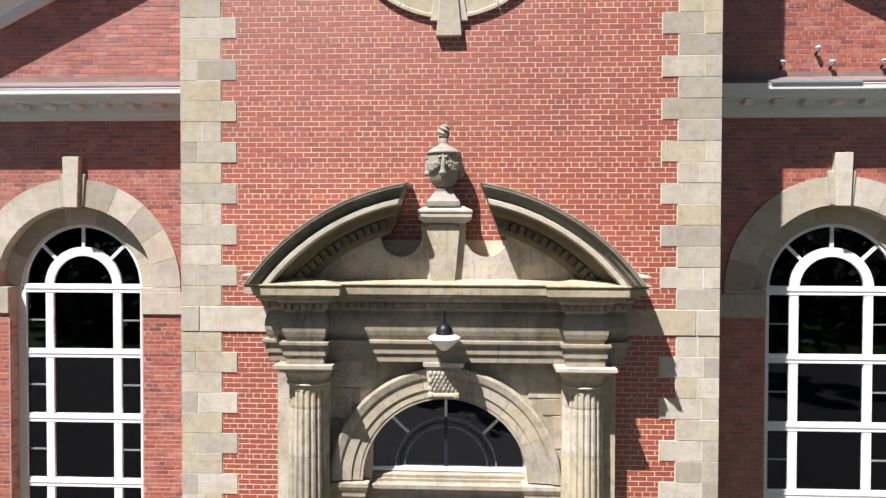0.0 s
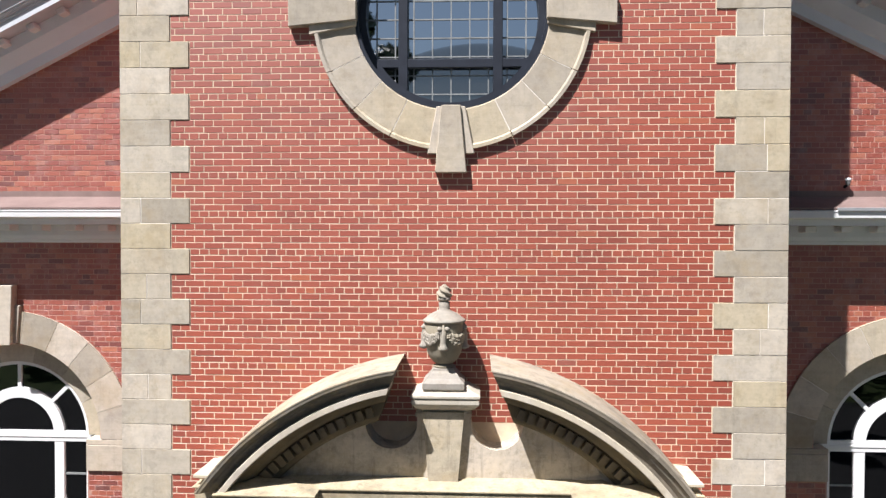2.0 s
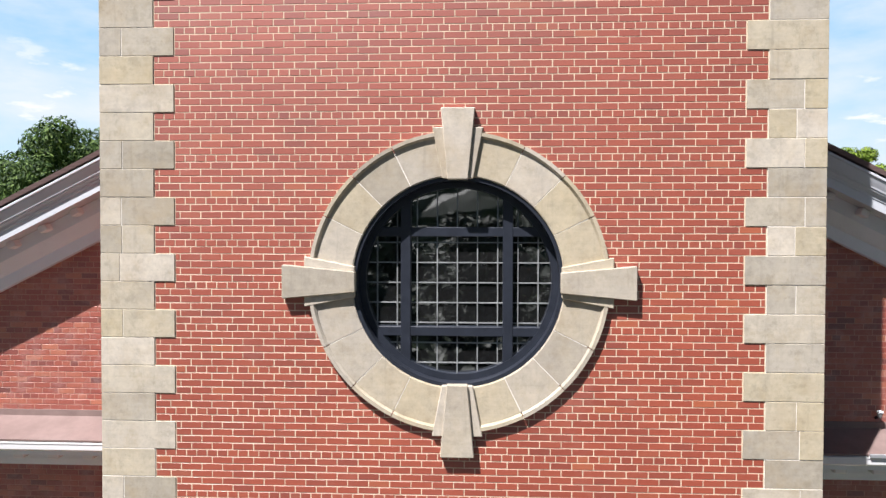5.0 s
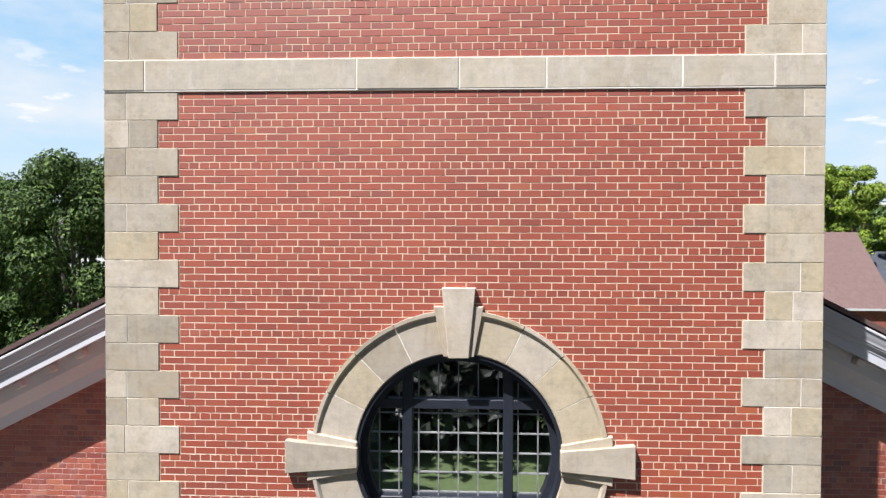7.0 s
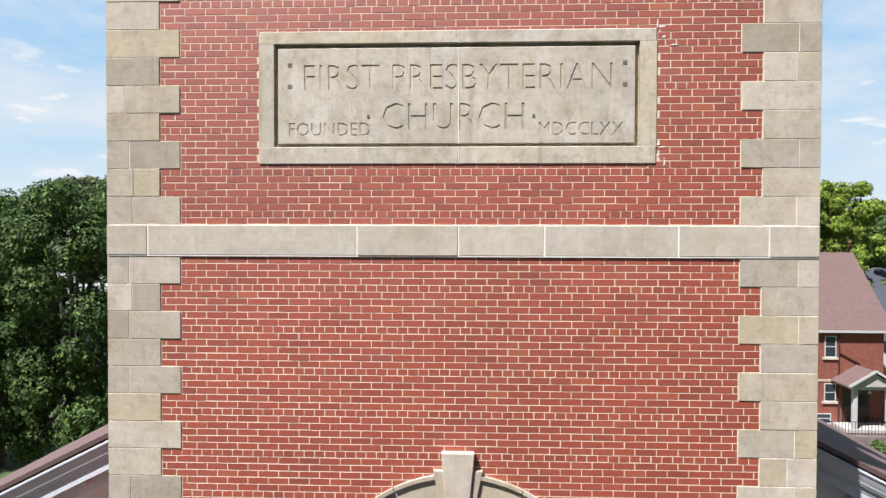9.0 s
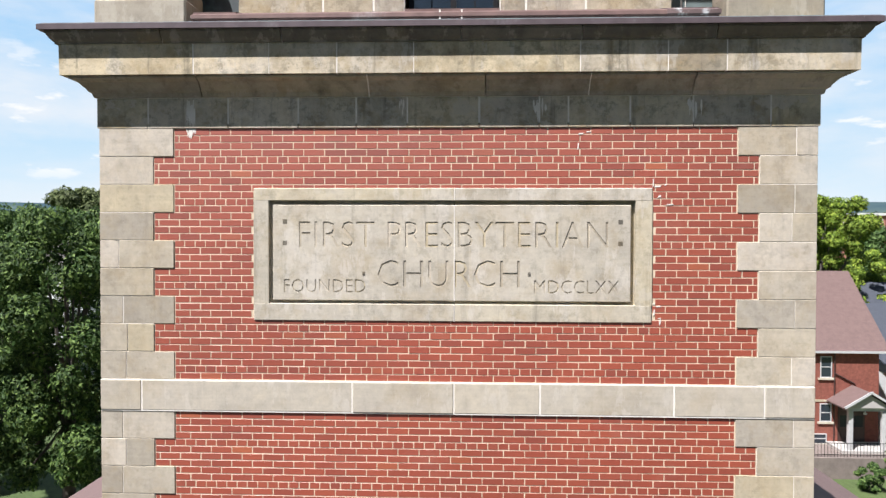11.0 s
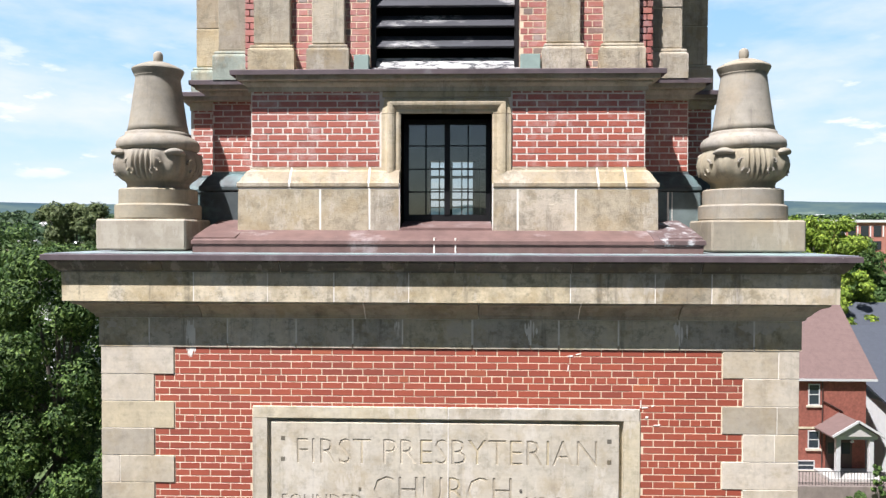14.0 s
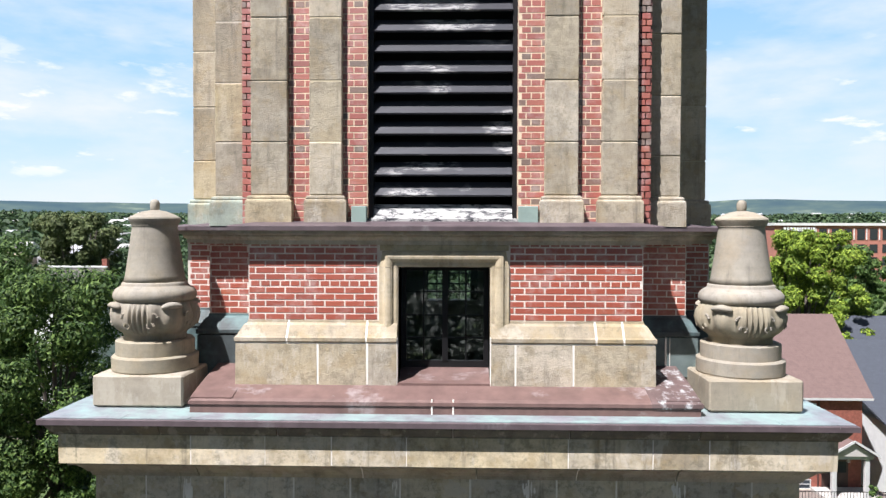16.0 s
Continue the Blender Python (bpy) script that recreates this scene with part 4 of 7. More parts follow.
for f in ((0, 1, 2, 3), (7, 6, 5, 4), (0, 4, 5, 1), (1, 5, 6, 2), (2, 6, 7, 3), (3, 7, 4, 0)):
    b2.faces.new([v[i] for i in f])
part("copper_sill", b2, COPPER, win, "sloping brown copper sill")
wy = 0.68
bm = B()
bx(bm, WX0, WX0 + 0.055, wy, wy + 0.07, 18.545, WZ1)
bx(bm, WX1 - 0.055, WX1, wy, wy + 0.07, 18.545, WZ1)
bx(bm, WX0 + 0.055, WX1 - 0.055, wy, wy + 0.07, 19.60, WZ1)
bx(bm, WX0 + 0.055, WX1 - 0.055, wy, wy + 0.07, 18.545, 18.62)
bx(bm, -0.033, 0.028, wy - 0.01, wy + 0.06, 18.62, 19.60)
part("window_frame", bm, BLACK, win, "black painted frame")
for x in (-0.235, 0.225):
    part("glazing_bar", box(x - 0.007, x + 0.007, wy + 0.01, wy + 0.04, 18.62, 19.60), BLACK, win)
for z in (18.868, 19.115, 19.37):
    part("glazing_bar", box(WX0 + 0.055, WX1 - 0.055, wy + 0.012, wy + 0.038, z - 0.006, z + 0.006), BLACK, win)
for x0, x1 in ((WX0 + 0.055, -0.033), (0.028, WX1 - 0.055)):
    p = part("pane", box(x0, x1, wy + 0.024, wy + 0.028, 18.62, 19.60), GLASS_SKY, win)
    p.visible_shadow = False
win = thing("window_3", "small dark casement in the rear belfry wall", "window", kind="structure", at=(CXB, 6.5, WZ0))
bm = B()
bx(bm, WX0, -0.455, 6.45, 6.5, 18.75, 19.77)
bx(bm, 0.33, WX1, 6.45, 6.5, 18.75, 19.77)
bx(bm, -0.15, -0.05, 6.44, 6.5, 18.75, 19.77)
for x in (-0.295, 0.125, 0.24):
    bx(bm, x - 0.012, x + 0.012, 6.455, 6.49, 18.75, 19.77)
for z, w in ((18.91, 0.01), (19.05, 0.018), (19.25, 0.012), (19.474, 0.026), (19.633, 0.012)):
    bx(bm, -0.455, 0.33, 6.457, 6.488, z - w, z + w)
part("window_frame", bm, BLACK, win)

# belfry cornice
c2 = thing("cornice", "shallow sandstone belfry cornice with copper edge", "cornice", kind="structure", at=(0, 0.2, 19.89))
LEDGE = [(x, {SY: 0.79, 6.12: 6.21}.get(y, y)) for x, y in PLAN]
part("moulding", sweep(B(), LEDGE, [(-0.12, 20.05), (-0.12, 19.885), (0.02, 19.885), (0.025, 19.93), (0.045, 19.945), (0.06, 19.965), (0.06, 19.985), (0.12, 19.99), (0.125, 20.045)], True), BELFRY_LIFTED, c2)
part("copper_edge", sweep(B(), LEDGE, [(-0.4, 20.16), (-0.4, 20.05), (0.15, 20.048), (0.17, 20.03), (0.172, 20.075), (0.15, 20.085), (-0.06, 20.12)], True), COPPER_EDGE, c2, "brown copper edge")

# louvred stage
stage = thing("wall_louvre_stage", "brick belfry stage with paired sandstone pilasters", "wall", kind="structure", at=(0, 3.5, 20.1))
LX0, LX1, TOP = -0.82, 0.765, 24.0
PF, BF = 0.40, 0.47
bm = B()
for y0, y1 in ((BF + 0.002, 0.85), (6.1, 6.5)):
    bx(bm, -2.0, LX0, y0, y1, 20.06, TOP)
    bx(bm, LX1, 2.0, y0, y1, 20.06, TOP)
    bx(bm, LX0, LX1, y0, y1, 23.4, TOP)
for s in (-1, 1):
    bx(bm, min(s * 1.95, s * 2.55), max(s * 1.95, s * 2.55), 1.02, 5.95, 20.06, TOP)
    bx(bm, min(s * 2.5, s * 2.95), max(s * 2.5, s * 2.95), 1.56, 5.4, 20.06, TOP)
part("brick_backing", bm, MORTAR, stage)
part("stage_floor", box(-1.9, 1.9, 0.8, 6.1, 20.07, 20.13), DIM, stage)
# near-black sheet behind the louvres stands in for the shade inside
part("stage_lining", box(-1.9, 1.9, 1.6, 1.8, 20.13, TOP), plain("shade_black_sheet", (0.015, 0.015, 0.015), 0.9), stage)
r1 = brick_rows(lambda z: [(-2.16, LX0), (LX1, 2.16)], 20.10, 56, 1, True, shift=0.02, every=2)
LOOSE.append((r1[:300], BF, 0.0058, BRICK_MIXED_ONE, stage))
tagged(part("brickwork", brick_mesh("brickwork", r1[300:], BF, joint=0.0058), BRICK_MIXED, stage), kind="stuff")
for sx, xx in ((-1, LX0), (1, LX1)):
    rr = brick_rows(lambda z: [(BF + 0.012, 0.80)], 20.10, 47, 3, True)
    tagged(part("brickwork", brick_mesh("brickwork", rr, xx, "y", sx, 0.0058), BRICK_MIXED, stage), kind="stuff")
for sx in (-1, 1):
    rr = brick_rows(lambda z: [(BF + 0.012, 1.0)], 20.10, 56, 3, True)
    tagged(part("brickwork", brick_mesh("brickwork", rr, sx * 2.16, "y", -sx, 0.0058), BRICK_MIXED, stage), kind="stuff")
roof_b = thing("roof_belfry", "flat sandstone capping over the belfry", "roof", kind="structure", at=(0, 3.5, TOP))
part("capping", sweep(B(), PLAN, [(-1.5, TOP + 0.3), (-1.5, TOP), (-0.1, TOP), (0.2, TOP + 0.1), (0.2, TOP + 0.3)], True), BELFRY, roof_b)
part("deck", box(-2.6, 2.6, 1.0, 6.0, TOP + 0.1, TOP + 0.28), DIM, roof_b)

JZ = [20.405, 20.96, 21.60, 22.26, 22.92, 23.5, TOP]


VERDI = stone_material("sandstone_copper_stained", False, (0.33, 0.375, 0.32), 0.6, 0.6, 1.2, 0.3, 0.0, 0.35, 0.6)


def pilaster(x0, x1, y, depth, off, foot=BELFRY):
    p = thing("pilaster", "flat sandstone pilaster on a moulded base", "pilaster", "belfry pilasters", at=((x0 + x1) / 2, y, 20.11))
    line = [(x0, y + depth), (x0, y), (x1, y), (x1, y + depth)]
    part("base", sweep(B(), line, [(-0.1, 20.40), (-0.1, 20.08), (0.05, 20.08), (0.05, 20.33), (0.046, 20.345), (0.03, 20.36), (0.034, 20.375), (0.028, 20.392), (0.006, 20.40)]), foot, p)
    zs = [JZ[0]] + [z + off for z in JZ[1:-1]] + [TOP]
    for a, b in zip(zs, zs[1:]):
        part("shaft_stone", box(x0, x1, y + rnd.uniform(-0.004, 0.004), y + depth, a + 0.003, b - 0.004, 0.009), SHAFT, p)
    part("joint_core", box(x0 + 0.012, x1 - 0.012, y + 0.006, y + depth, 20.4, TOP - 0.01), PALE, p)


for s, dx in ((-1, -0.02), (1, 0.0)):
    for a, b in (((1.06, 1.405), (1.635, 2.025)) if s < 0 else ((1.04, 1.39), (1.635, 2.005))):
        x0, x1 = sorted((s * a + dx, s * b + dx))
        pilaster(x0, x1, PF, 0.2, 0.0)
    x0, x1 = (-2.51, -2.135) if s < 0 else (2.145, 2.52)
    pilaster(x0, x1, 0.66, 0.45, 0.03 if s < 0 else -0.12, VERDI if s < 0 else BELFRY)
    x0, x1 = sorted((s * 2.60, s * 3.04))
    pilaster(x0, x1, 1.44, 0.3, -0.10, VERDI if s < 0 else BELFRY)

# louvres
louvre = thing("louvre", "black wooden louvre with peeling paint", "louvre", at=(-0.04, 0.6, 20.14))
part("louvre_frame", bx(bx(B(), LX0, LX0 + 0.05, 0.58, 0.80, 20.13, 23.4), LX1 - 0.05, LX1, 0.58, 0.80, 20.13, 23.4), BLACK, louvre)
slat = None
for k in range(1, 15):
    z = 20.19 + k * 0.2185
    if slat is None:
        b2 = box(LX0 + 0.05, LX1 - 0.05, -0.098, 0.098, -0.014, 0.014, 0.004)
        slat = part("slat", b2, LOUVRE, louvre, "dark slat with flaking paint")
        me = slat.data
    else:
        slat = part("slat", me, None, louvre)
    slat.matrix_basis = Matrix.Translation((0, 0.625, z + 0.07)) @ Matrix.Rotation(radians(50), 4, "X")
lower = part("lower_panel", box(LX0 + 0.05, LX1 - 0.05, -0.11, 0.11, -0.012, 0.012, 0.004), PEELED_SILL, louvre, "lowest board, mostly bare and white")
lower.matrix_basis = Matrix.Translation((0, 0.60, 20.225)) @ Matrix.Rotation(radians(52), 4, "X")
part("sill", box(LX0, LX1, 0.44, 0.9, 20.115, 20.165, 0.006), PEELED_SILL, louvre, "sill with flaking white paint")
for x0, x1 in ((LX0 - 0.16, LX0 - 0.002), (LX1 + 0.002, LX1 + 0.21)):
    part("copper_apron", box(x0, x1, 0.38, 0.47, 20.115, 20.29, 0.006), plain("green_copper", (0.25, 0.33, 0.295), 0.6, tint=(0.2, 0.22, 0.2)), stage, "pale green copper apron")

# ---- doorway ----
portal = thing("doorway_surround", "sandstone classical doorway with fluted columns and broken arched pediment", "doorway", at=(0, -0.3, GROUND))
AX, AZ = 0.0, 3.475
# backing wall with an arched opening, in blocks
bm = B()
bx(bm, -2.05, -1.10, -0.10, 0.3, GROUND, 5.1)
bx(bm, 1.10, 2.05, -0.10, 0.3, GROUND, 5.1)
part("backing_wall", bm, PORTAL, portal)
n = 24
pts = [(-1.10, 5.1), (-1.10, AZ)] + [(AX - 1.09 * math.cos(math.pi * i / n), AZ + 1.09 * math.sin(math.pi * i / n)) for i in range(1, n)] + [(1.10, AZ), (1.10, 5.1)]
part("spandrel", prism(B(), pts[::-1], -0.098, 0.3), PORTAL, portal)
for x0, x1, z0, z1 in ((-1.6, -1.06, 4.66, 5.03), (1.06, 1.6, 4.55, 5.03), (1.24, 1.6, 4.33, 4.545), (1.36, 1.6, 3.9, 4.325), (-1.6, -1.2, 4.26, 4.655), (-1.6, -1.36, 3.86, 4.255), (-1.055, -0.3, 4.84, 5.03), (0.3, 1.055, 4.84, 5.03)):
    part("ashlar", box(x0 + 0.003, x1 - 0.003, -0.112, 0.0, z0 + 0.003, z1 - 0.003, 0.006), PORTAL, portal)
AP = [(1.08, -0.10), (1.10, -0.17), (1.20, -0.17), (1.205, -0.19), (1.34, -0.19), (1.36, -0.215), (1.40, -0.225), (1.44, -0.235), (1.475, -0.225), (1.475, -0.05), (1.08, -0.05)]
for k in range(7):
    a, b = 180 * k / 7, 180 * (k + 1) / 7
    part("voussoir", arch(B(), AX, AZ, AP, a + 0.1, b - 0.1, 6), PORTAL, portal)
part("intrados", arch(B(), AX, AZ, [(1.06, -0.16), (1.10, -0.16), (1.10, 0.3), (1.06, 0.3)], 0, 180, 24), PORTAL, portal)
for s in (-1, 1):
    x0, x1 = sorted((AX + s * 1.05, AX + s * 1.44))
    part("jamb", box(x0 + (0 if s > 0 else 0.04), x1 - (0.04 if s > 0 else 0), -0.19, 0.3, GROUND, 3.2), PORTAL, portal)
    part("impost", sweep(B(), [(x0, 0.2), (x0, -0.17), (x1, -0.17), (x1, 0.2)], [(-0.15, 3.465), (-0.15, 3.2), (0.0, 3.2), (0.01, 3.25), (0.03, 3.27), (0.035, 3.33), (0.05, 3.35), (0.07, 3.40), (0.07, 3.45)]), PORTAL, portal)
# door head below the fanlight, doors
part("door_head", sweep(B(), [(-1.06, 0.03), (1.06, 0.03)], [(-0.3, 3.52), (-0.3, 2.95), (0.0, 2.95), (0.0, 3.12), (0.02, 3.13), (0.03, 3.17), (0.03, 3.25), (0.05, 3.265), (0.065, 3.31), (0.1, 3.335), (0.1, 3.385), (0.03, 3.41), (0.03, 3.445), (0.0, 3.45), (0.0, 3.49), (-0.05, 3.515)]), PORTAL, portal, "pale stone door head")
for x0, x1 in ((-1.04, 0.0), (0.004, 1.05)):
    d = part("door", box(x0, x1, 0.16, 0.22, -0.2, 2.95, 0.004), plain("dark_door_wood", (0.05, 0.025, 0.015), 0.5), portal, "dark panelled door leaf")
    for z0, z1 in ((0.1, 1.2), (1.4, 2.7)):
        part("panel", box(x0 + 0.15, x1 - 0.15, 0.135, 0.165, z0, z1, 0.015), plain("dark_door_panel", (0.06, 0.03, 0.018), 0.5), d)
# unseen steps, coloured dark to cut light bounced into the doorway
STEPSTONE = plain("dark_step_stone", (0.2, 0.18, 0.15), 0.9, vary=0.2, scale=3)
part("threshold", box(-2.6, 2.6, -1.6, 0.3, GROUND - 0.1, -0.2, 0.02), STEPSTONE, portal)
part("step", box(-2.9, 2.9, -2.0, -1.6, GROUND - 0.1, -0.4, 0.02), STEPSTONE, portal)
# fanlight
FZ = 3.56
fan = part("fanlight", arch(B(), AX, FZ, [(1.015, 0.10), (1.062, 0.10), (1.062, 0.16), (1.015, 0.16)], 0, 180, 32), WHITE, portal, "white painted fanlight")
part("sill", box(AX - 1.06, AX + 1.06, 0.08, 0.17, 3.525, 3.58, 0.004), WHITE, fan)
for a in (43.5, 90, 136.5):
    c, s = math.cos(radians(a)), math.sin(radians(a))
    part("spoke", bar(B(), (AX + 0.68 * c, 0.105, FZ + 0.68 * s), (AX + 1.02 * c, 0.105, FZ + 1.02 * s), 0.035, 0.04), WHITE, fan)
for r0 in (0.54, 0.6, 0.655):
    part("inner_arc", arch(B(), AX, FZ, [(r0, 0.118), (r0 + 0.017, 0.118), (r0 + 0.017, 0.15), (r0, 0.15)], 0, 180, 32), LEAD if r0 != 0.6 else DARK, fan)
part("centre_bar", box(AX - 0.02, AX + 0.02, 0.11, 0.15, FZ, FZ + 0.68), DARK, fan)
pts = [(AX + 1.02 * math.cos(math.pi * i / 32), FZ + 1.02 * math.sin(math.pi * i / 32)) for i in range(33)]
g = part("pane", prism(B(), pts, 0.128, 0.132), glass_material("fanlight_glass", (0.2, 0.21, 0.22), 0.3, 2.1), fan)
g.visible_shadow = False
part("vestibule", bx(bx(B(), -1.9, 1.9, 2.2, 2.3, GROUND, 7.9), -1.9, 1.9, 0.46, 2.2, 5.2, 5.3), DIM, portal)
# keystone console
KX = -0.01
key = part("console_key", prism(B(), [(KX - 0.185, 4.60), (KX + 0.185, 4.60), (KX + 0.225, 4.965), (KX - 0.225, 4.965)], -0.33, 0.0), PORTAL, portal)
part("key_cap", sweep(B(), [(KX - 0.225, 0.0), (KX - 0.225, -0.33), (KX + 0.225, -0.33), (KX + 0.225, 0.0)], [(-0.2, 5.034), (-0.2, 4.966), (0.0, 4.966), (0.012, 4.975), (0.03, 4.985), (0.035, 5.032)]), PALE, key)
for row in range(5):
    for k in range(7 - row % 2):
        x = (k - 3 + 0.5 * (row % 2)) * 0.055
        b2 = B()
        bmesh.ops.create_uvsphere(b2, u_segments=8, v_segments=5, radius=1.0)
        b2.transform(Matrix.Translation((KX + x, -0.33 - 0.008 * row, 4.70 + row * 0.05)) @ Matrix.Diagonal((0.029, 0.022, 0.037, 1)))
        part("carved_leaf", b2, PORTAL, key)
b2 = lathe(B(), [(0.03, -0.20), (0.05, -0.19), (0.052, -0.15), (0.036, -0.13), (0.036, 0.13), (0.052, 0.15), (0.05, 0.19), (0.03, 0.20)], 0, 0, 14)
b2.transform(Matrix.Translation((KX, -0.32, 4.615)) @ Matrix.Rotation(radians(90), 4, "Y"))
part("scroll", b2, PORTAL, key)


# columns, half engaged before flat pilasters
def flutes(a, z):
    if z > 4.70:
        return 0.0
    return -0.022 * max(0.0, math.cos(a * 20)) ** 0.6 * min(1.0, (4.705 - z) / 0.035)


CX, CY = 1.727, -0.29
for s in (-1, 1):
    cx, cy = s * CX, CY
    col = part("column", lathe(B(), [(0.288, GROUND + 0.5), (0.286, 1.0), (0.283, 1.5)], cx, cy, 120, flutes), PORTAL, portal, "fluted sandstone column")
    zj = [1.505, 2.70, 3.90 + 0.03 * s, 4.49 + 0.02 * s]
    for z0, z1 in zip(zj, zj[1:] + [4.755]):
        q = [z0 + (z1 - z0 - 0.004) * i / 12 for i in range(13)]
        part("drum", lathe(B(), [(0.285 - 0.037 * (z - 1.5) / 3.25 - (0.004 if z in (q[0], q[-1]) else 0), z) for z in q], cx, cy, 120, flutes), PORTAL, col)
    part("plinth", box(cx - 0.4, cx + 0.4, cy - 0.4, cy + 0.2, GROUND, GROUND + 0.5, 0.01), PORTAL, col)
    part("capital", lathe(B(), [(0.25, 4.748), (0.272, 4.755), (0.282, 4.772), (0.272, 4.79), (0.25, 4.797), (0.25, 4.83), (0.262, 4.86), (0.285, 4.892), (0.305, 4.918), (0.307, 4.936)], cx, cy, 48), PORTAL, col, smooth=False)
    part("abacus", sweep(B(), [(cx - 0.30, 0.0), (cx - 0.30, cy - 0.30), (cx + 0.30, cy - 0.30), (cx + 0.30, 0.0)], [(-0.25, 5.034), (-0.25, 4.936), (0.006, 4.936), (0.01, 4.962), (0.016, 4.966), (0.03, 4.975), (0.055, 4.985), (0.068, 4.99), (0.068, 5.03)]), PORTAL, col)
    x0, x1 = sorted((s * 1.48, s * 2.145))
    part("pilaster_strip", box(x0, x1, -0.25, 0.0, GROUND, 4.935, 0.006), PORTAL, portal)

# entablature, breaking forward over the columns, its ends returning to the wall
EB, EM = -0.555, -0.34
ENT = [(-2.27, 0.02), (-2.27, EM), (-1.99, EM), (-1.99, EB), (-1.465, EB), (-1.465, EM), (1.465, EM), (1.465, EB), (1.99, EB), (1.99, EM), (2.27, EM), (2.27, 0.02)]
part("architrave", sweep(B(), ENT, [(-0.2, 5.312), (-0.2, 5.036), (-0.025, 5.036), (-0.025, 5.136), (0.0, 5.142), (0.0, 5.24), (0.01, 5.262), (0.036, 5.272), (0.041, 5.276), (0.041, 5.308), (0.03, 5.312)]), ENTAB, portal)
part("frieze", sweep(B(), ENT, [(-0.2, 5.672), (-0.2, 5.314), (-0.04, 5.314), (-0.012, 5.37), (0.006, 5.43), (0.012, 5.49), (0.006, 5.56), (-0.012, 5.62), (-0.04, 5.672)]), ENTAB, portal)
part("bed_mould", sweep(B(), ENT, [(-0.2, 5.903), (-0.2, 5.674), (-0.03, 5.674), (-0.02, 5.695), (0.0, 5.71), (0.0, 5.785), (0.05, 5.79), (0.055, 5.81), (0.075, 5.83), (0.095, 5.835), (0.1, 5.865), (0.125, 5.88), (0.13, 5.903)]), ENTAB, portal)
part("corona", sweep(B(), ENT, [(-0.2, 6.05), (-0.2, 5.905), (0.215, 5.905), (0.22, 5.985), (0.205, 5.992), (0.205, 6.004), (0.23, 6.016), (0.237, 6.022), (0.237, 6.032), (-0.1, 6.09)]), PORTAL, portal, "projecting cornice stone")
first = {}


def dentil(x, y, w):
    """A small block below the cornice; alike ones share their mesh."""
    if w not in first:
        first[w] = box(-w / 2, w / 2, -0.046, 0.02, 5.716, 5.781)
    ob = part("dentil", first[w], ENTAB, portal)
    first[w] = ob.data
    ob.matrix_basis = Matrix.Translation((x, y, 0))


for k in range(29):
    dentil(-1.362 + k * 0.0973, EM, 0.062)
for s in (-1, 1):
    for k in range(7):
        dentil(s * (1.4625 + k * 0.0875), EB, 0.055)
    for k in range(2):
        dentil(s * (2.15 + k * 0.1), EM, 0.062)

TYMP = stone_material("sandstone_tympanum", False, (0.46, 0.4, 0.31), 0.65, 0.75, 1.0, 0.0, 0.0, 0.3)
# tympanum with its two round scoops
pts = [(-2.2, 6.02), (2.2, 6.02), (2.2, 6.1), (1.75, 6.42), (1.2, 6.70), (0.86, 6.82), (0.785, 6.64)]
pts += [(0.52 + 0.264 * math.cos(a), 6.625 + 0.264 * math.sin(a)) for a in (-math.pi * i / 14 for i in range(0, 15))]
pts += [(0.256, 6.9), (-0.29, 6.9)]
pts += [(-0.555 + 0.264 * math.cos(a), 6.625 + 0.264 * math.sin(a)) for a in (-math.pi * i / 14 for i in range(0, 15))]
pts += [(-0.82, 6.64), (-0.86, 6.82), (-1.2, 6.70), (-1.75, 6.42), (-2.2, 6.1)]
part("tympanum", prism(B(), pts, -0.30, 0.01), TYMP, portal, "weathered tympanum with scooped cut-outs")

# the two halves of the arched pediment
RC, RR = 4.37, 2.915
CROWN = [(RR - 0.158, -0.3), (RR - 0.158, -0.70), (RR - 0.128, -0.705), (RR - 0.105, -0.73), (RR - 0.085, -0.752), (RR - 0.072, -0.756), (RR - 0.06, -0.765), (RR - 0.035, -0.80), (RR - 0.004, -0.80), (RR - 0.004, -0.3)]
FILLET = [(RR - 0.225, -0.3), (RR - 0.225, -0.735), (RR - 0.217, -0.745), (RR - 0.168, -0.745), (RR - 0.16, -0.74), (RR - 0.16, -0.3)]
SLOPE = [(RR - 0.002, -0.2), (RR - 0.002, -0.805), (RR + 0.010, -0.805), (RR + 0.025, -0.60), (RR + 0.035, 0.0), (RR - 0.002, 0.0)]
RAKE = [(RR - 0.53, -0.10), (RR - 0.53, -0.34), (RR - 0.51, -0.36), (RR - 0.475, -0.37), (RR - 0.47, -0.385), (RR - 0.345, -0.385), (RR - 0.34, -0.44), (RR - 0.31, -0.46), (RR - 0.305, -0.50), (RR - 0.245, -0.52), (RR - 0.24, -0.55), (RR - 0.228, -0.555), (RR - 0.228, 0.0), (RR - 0.5, 0.0)]


def ends_for(side):
    def ends(r):
        lo = math.degrees(math.acos(min(1.0, (0.46 + 0.42 * (RR - r)) / r)))
        hi = math.degrees(math.asin(min(1.0, max(0.0, (6.04 - RC) / r))))
        return (lo, hi) if side > 0 else (180 - lo, 180 - hi)
    return ends


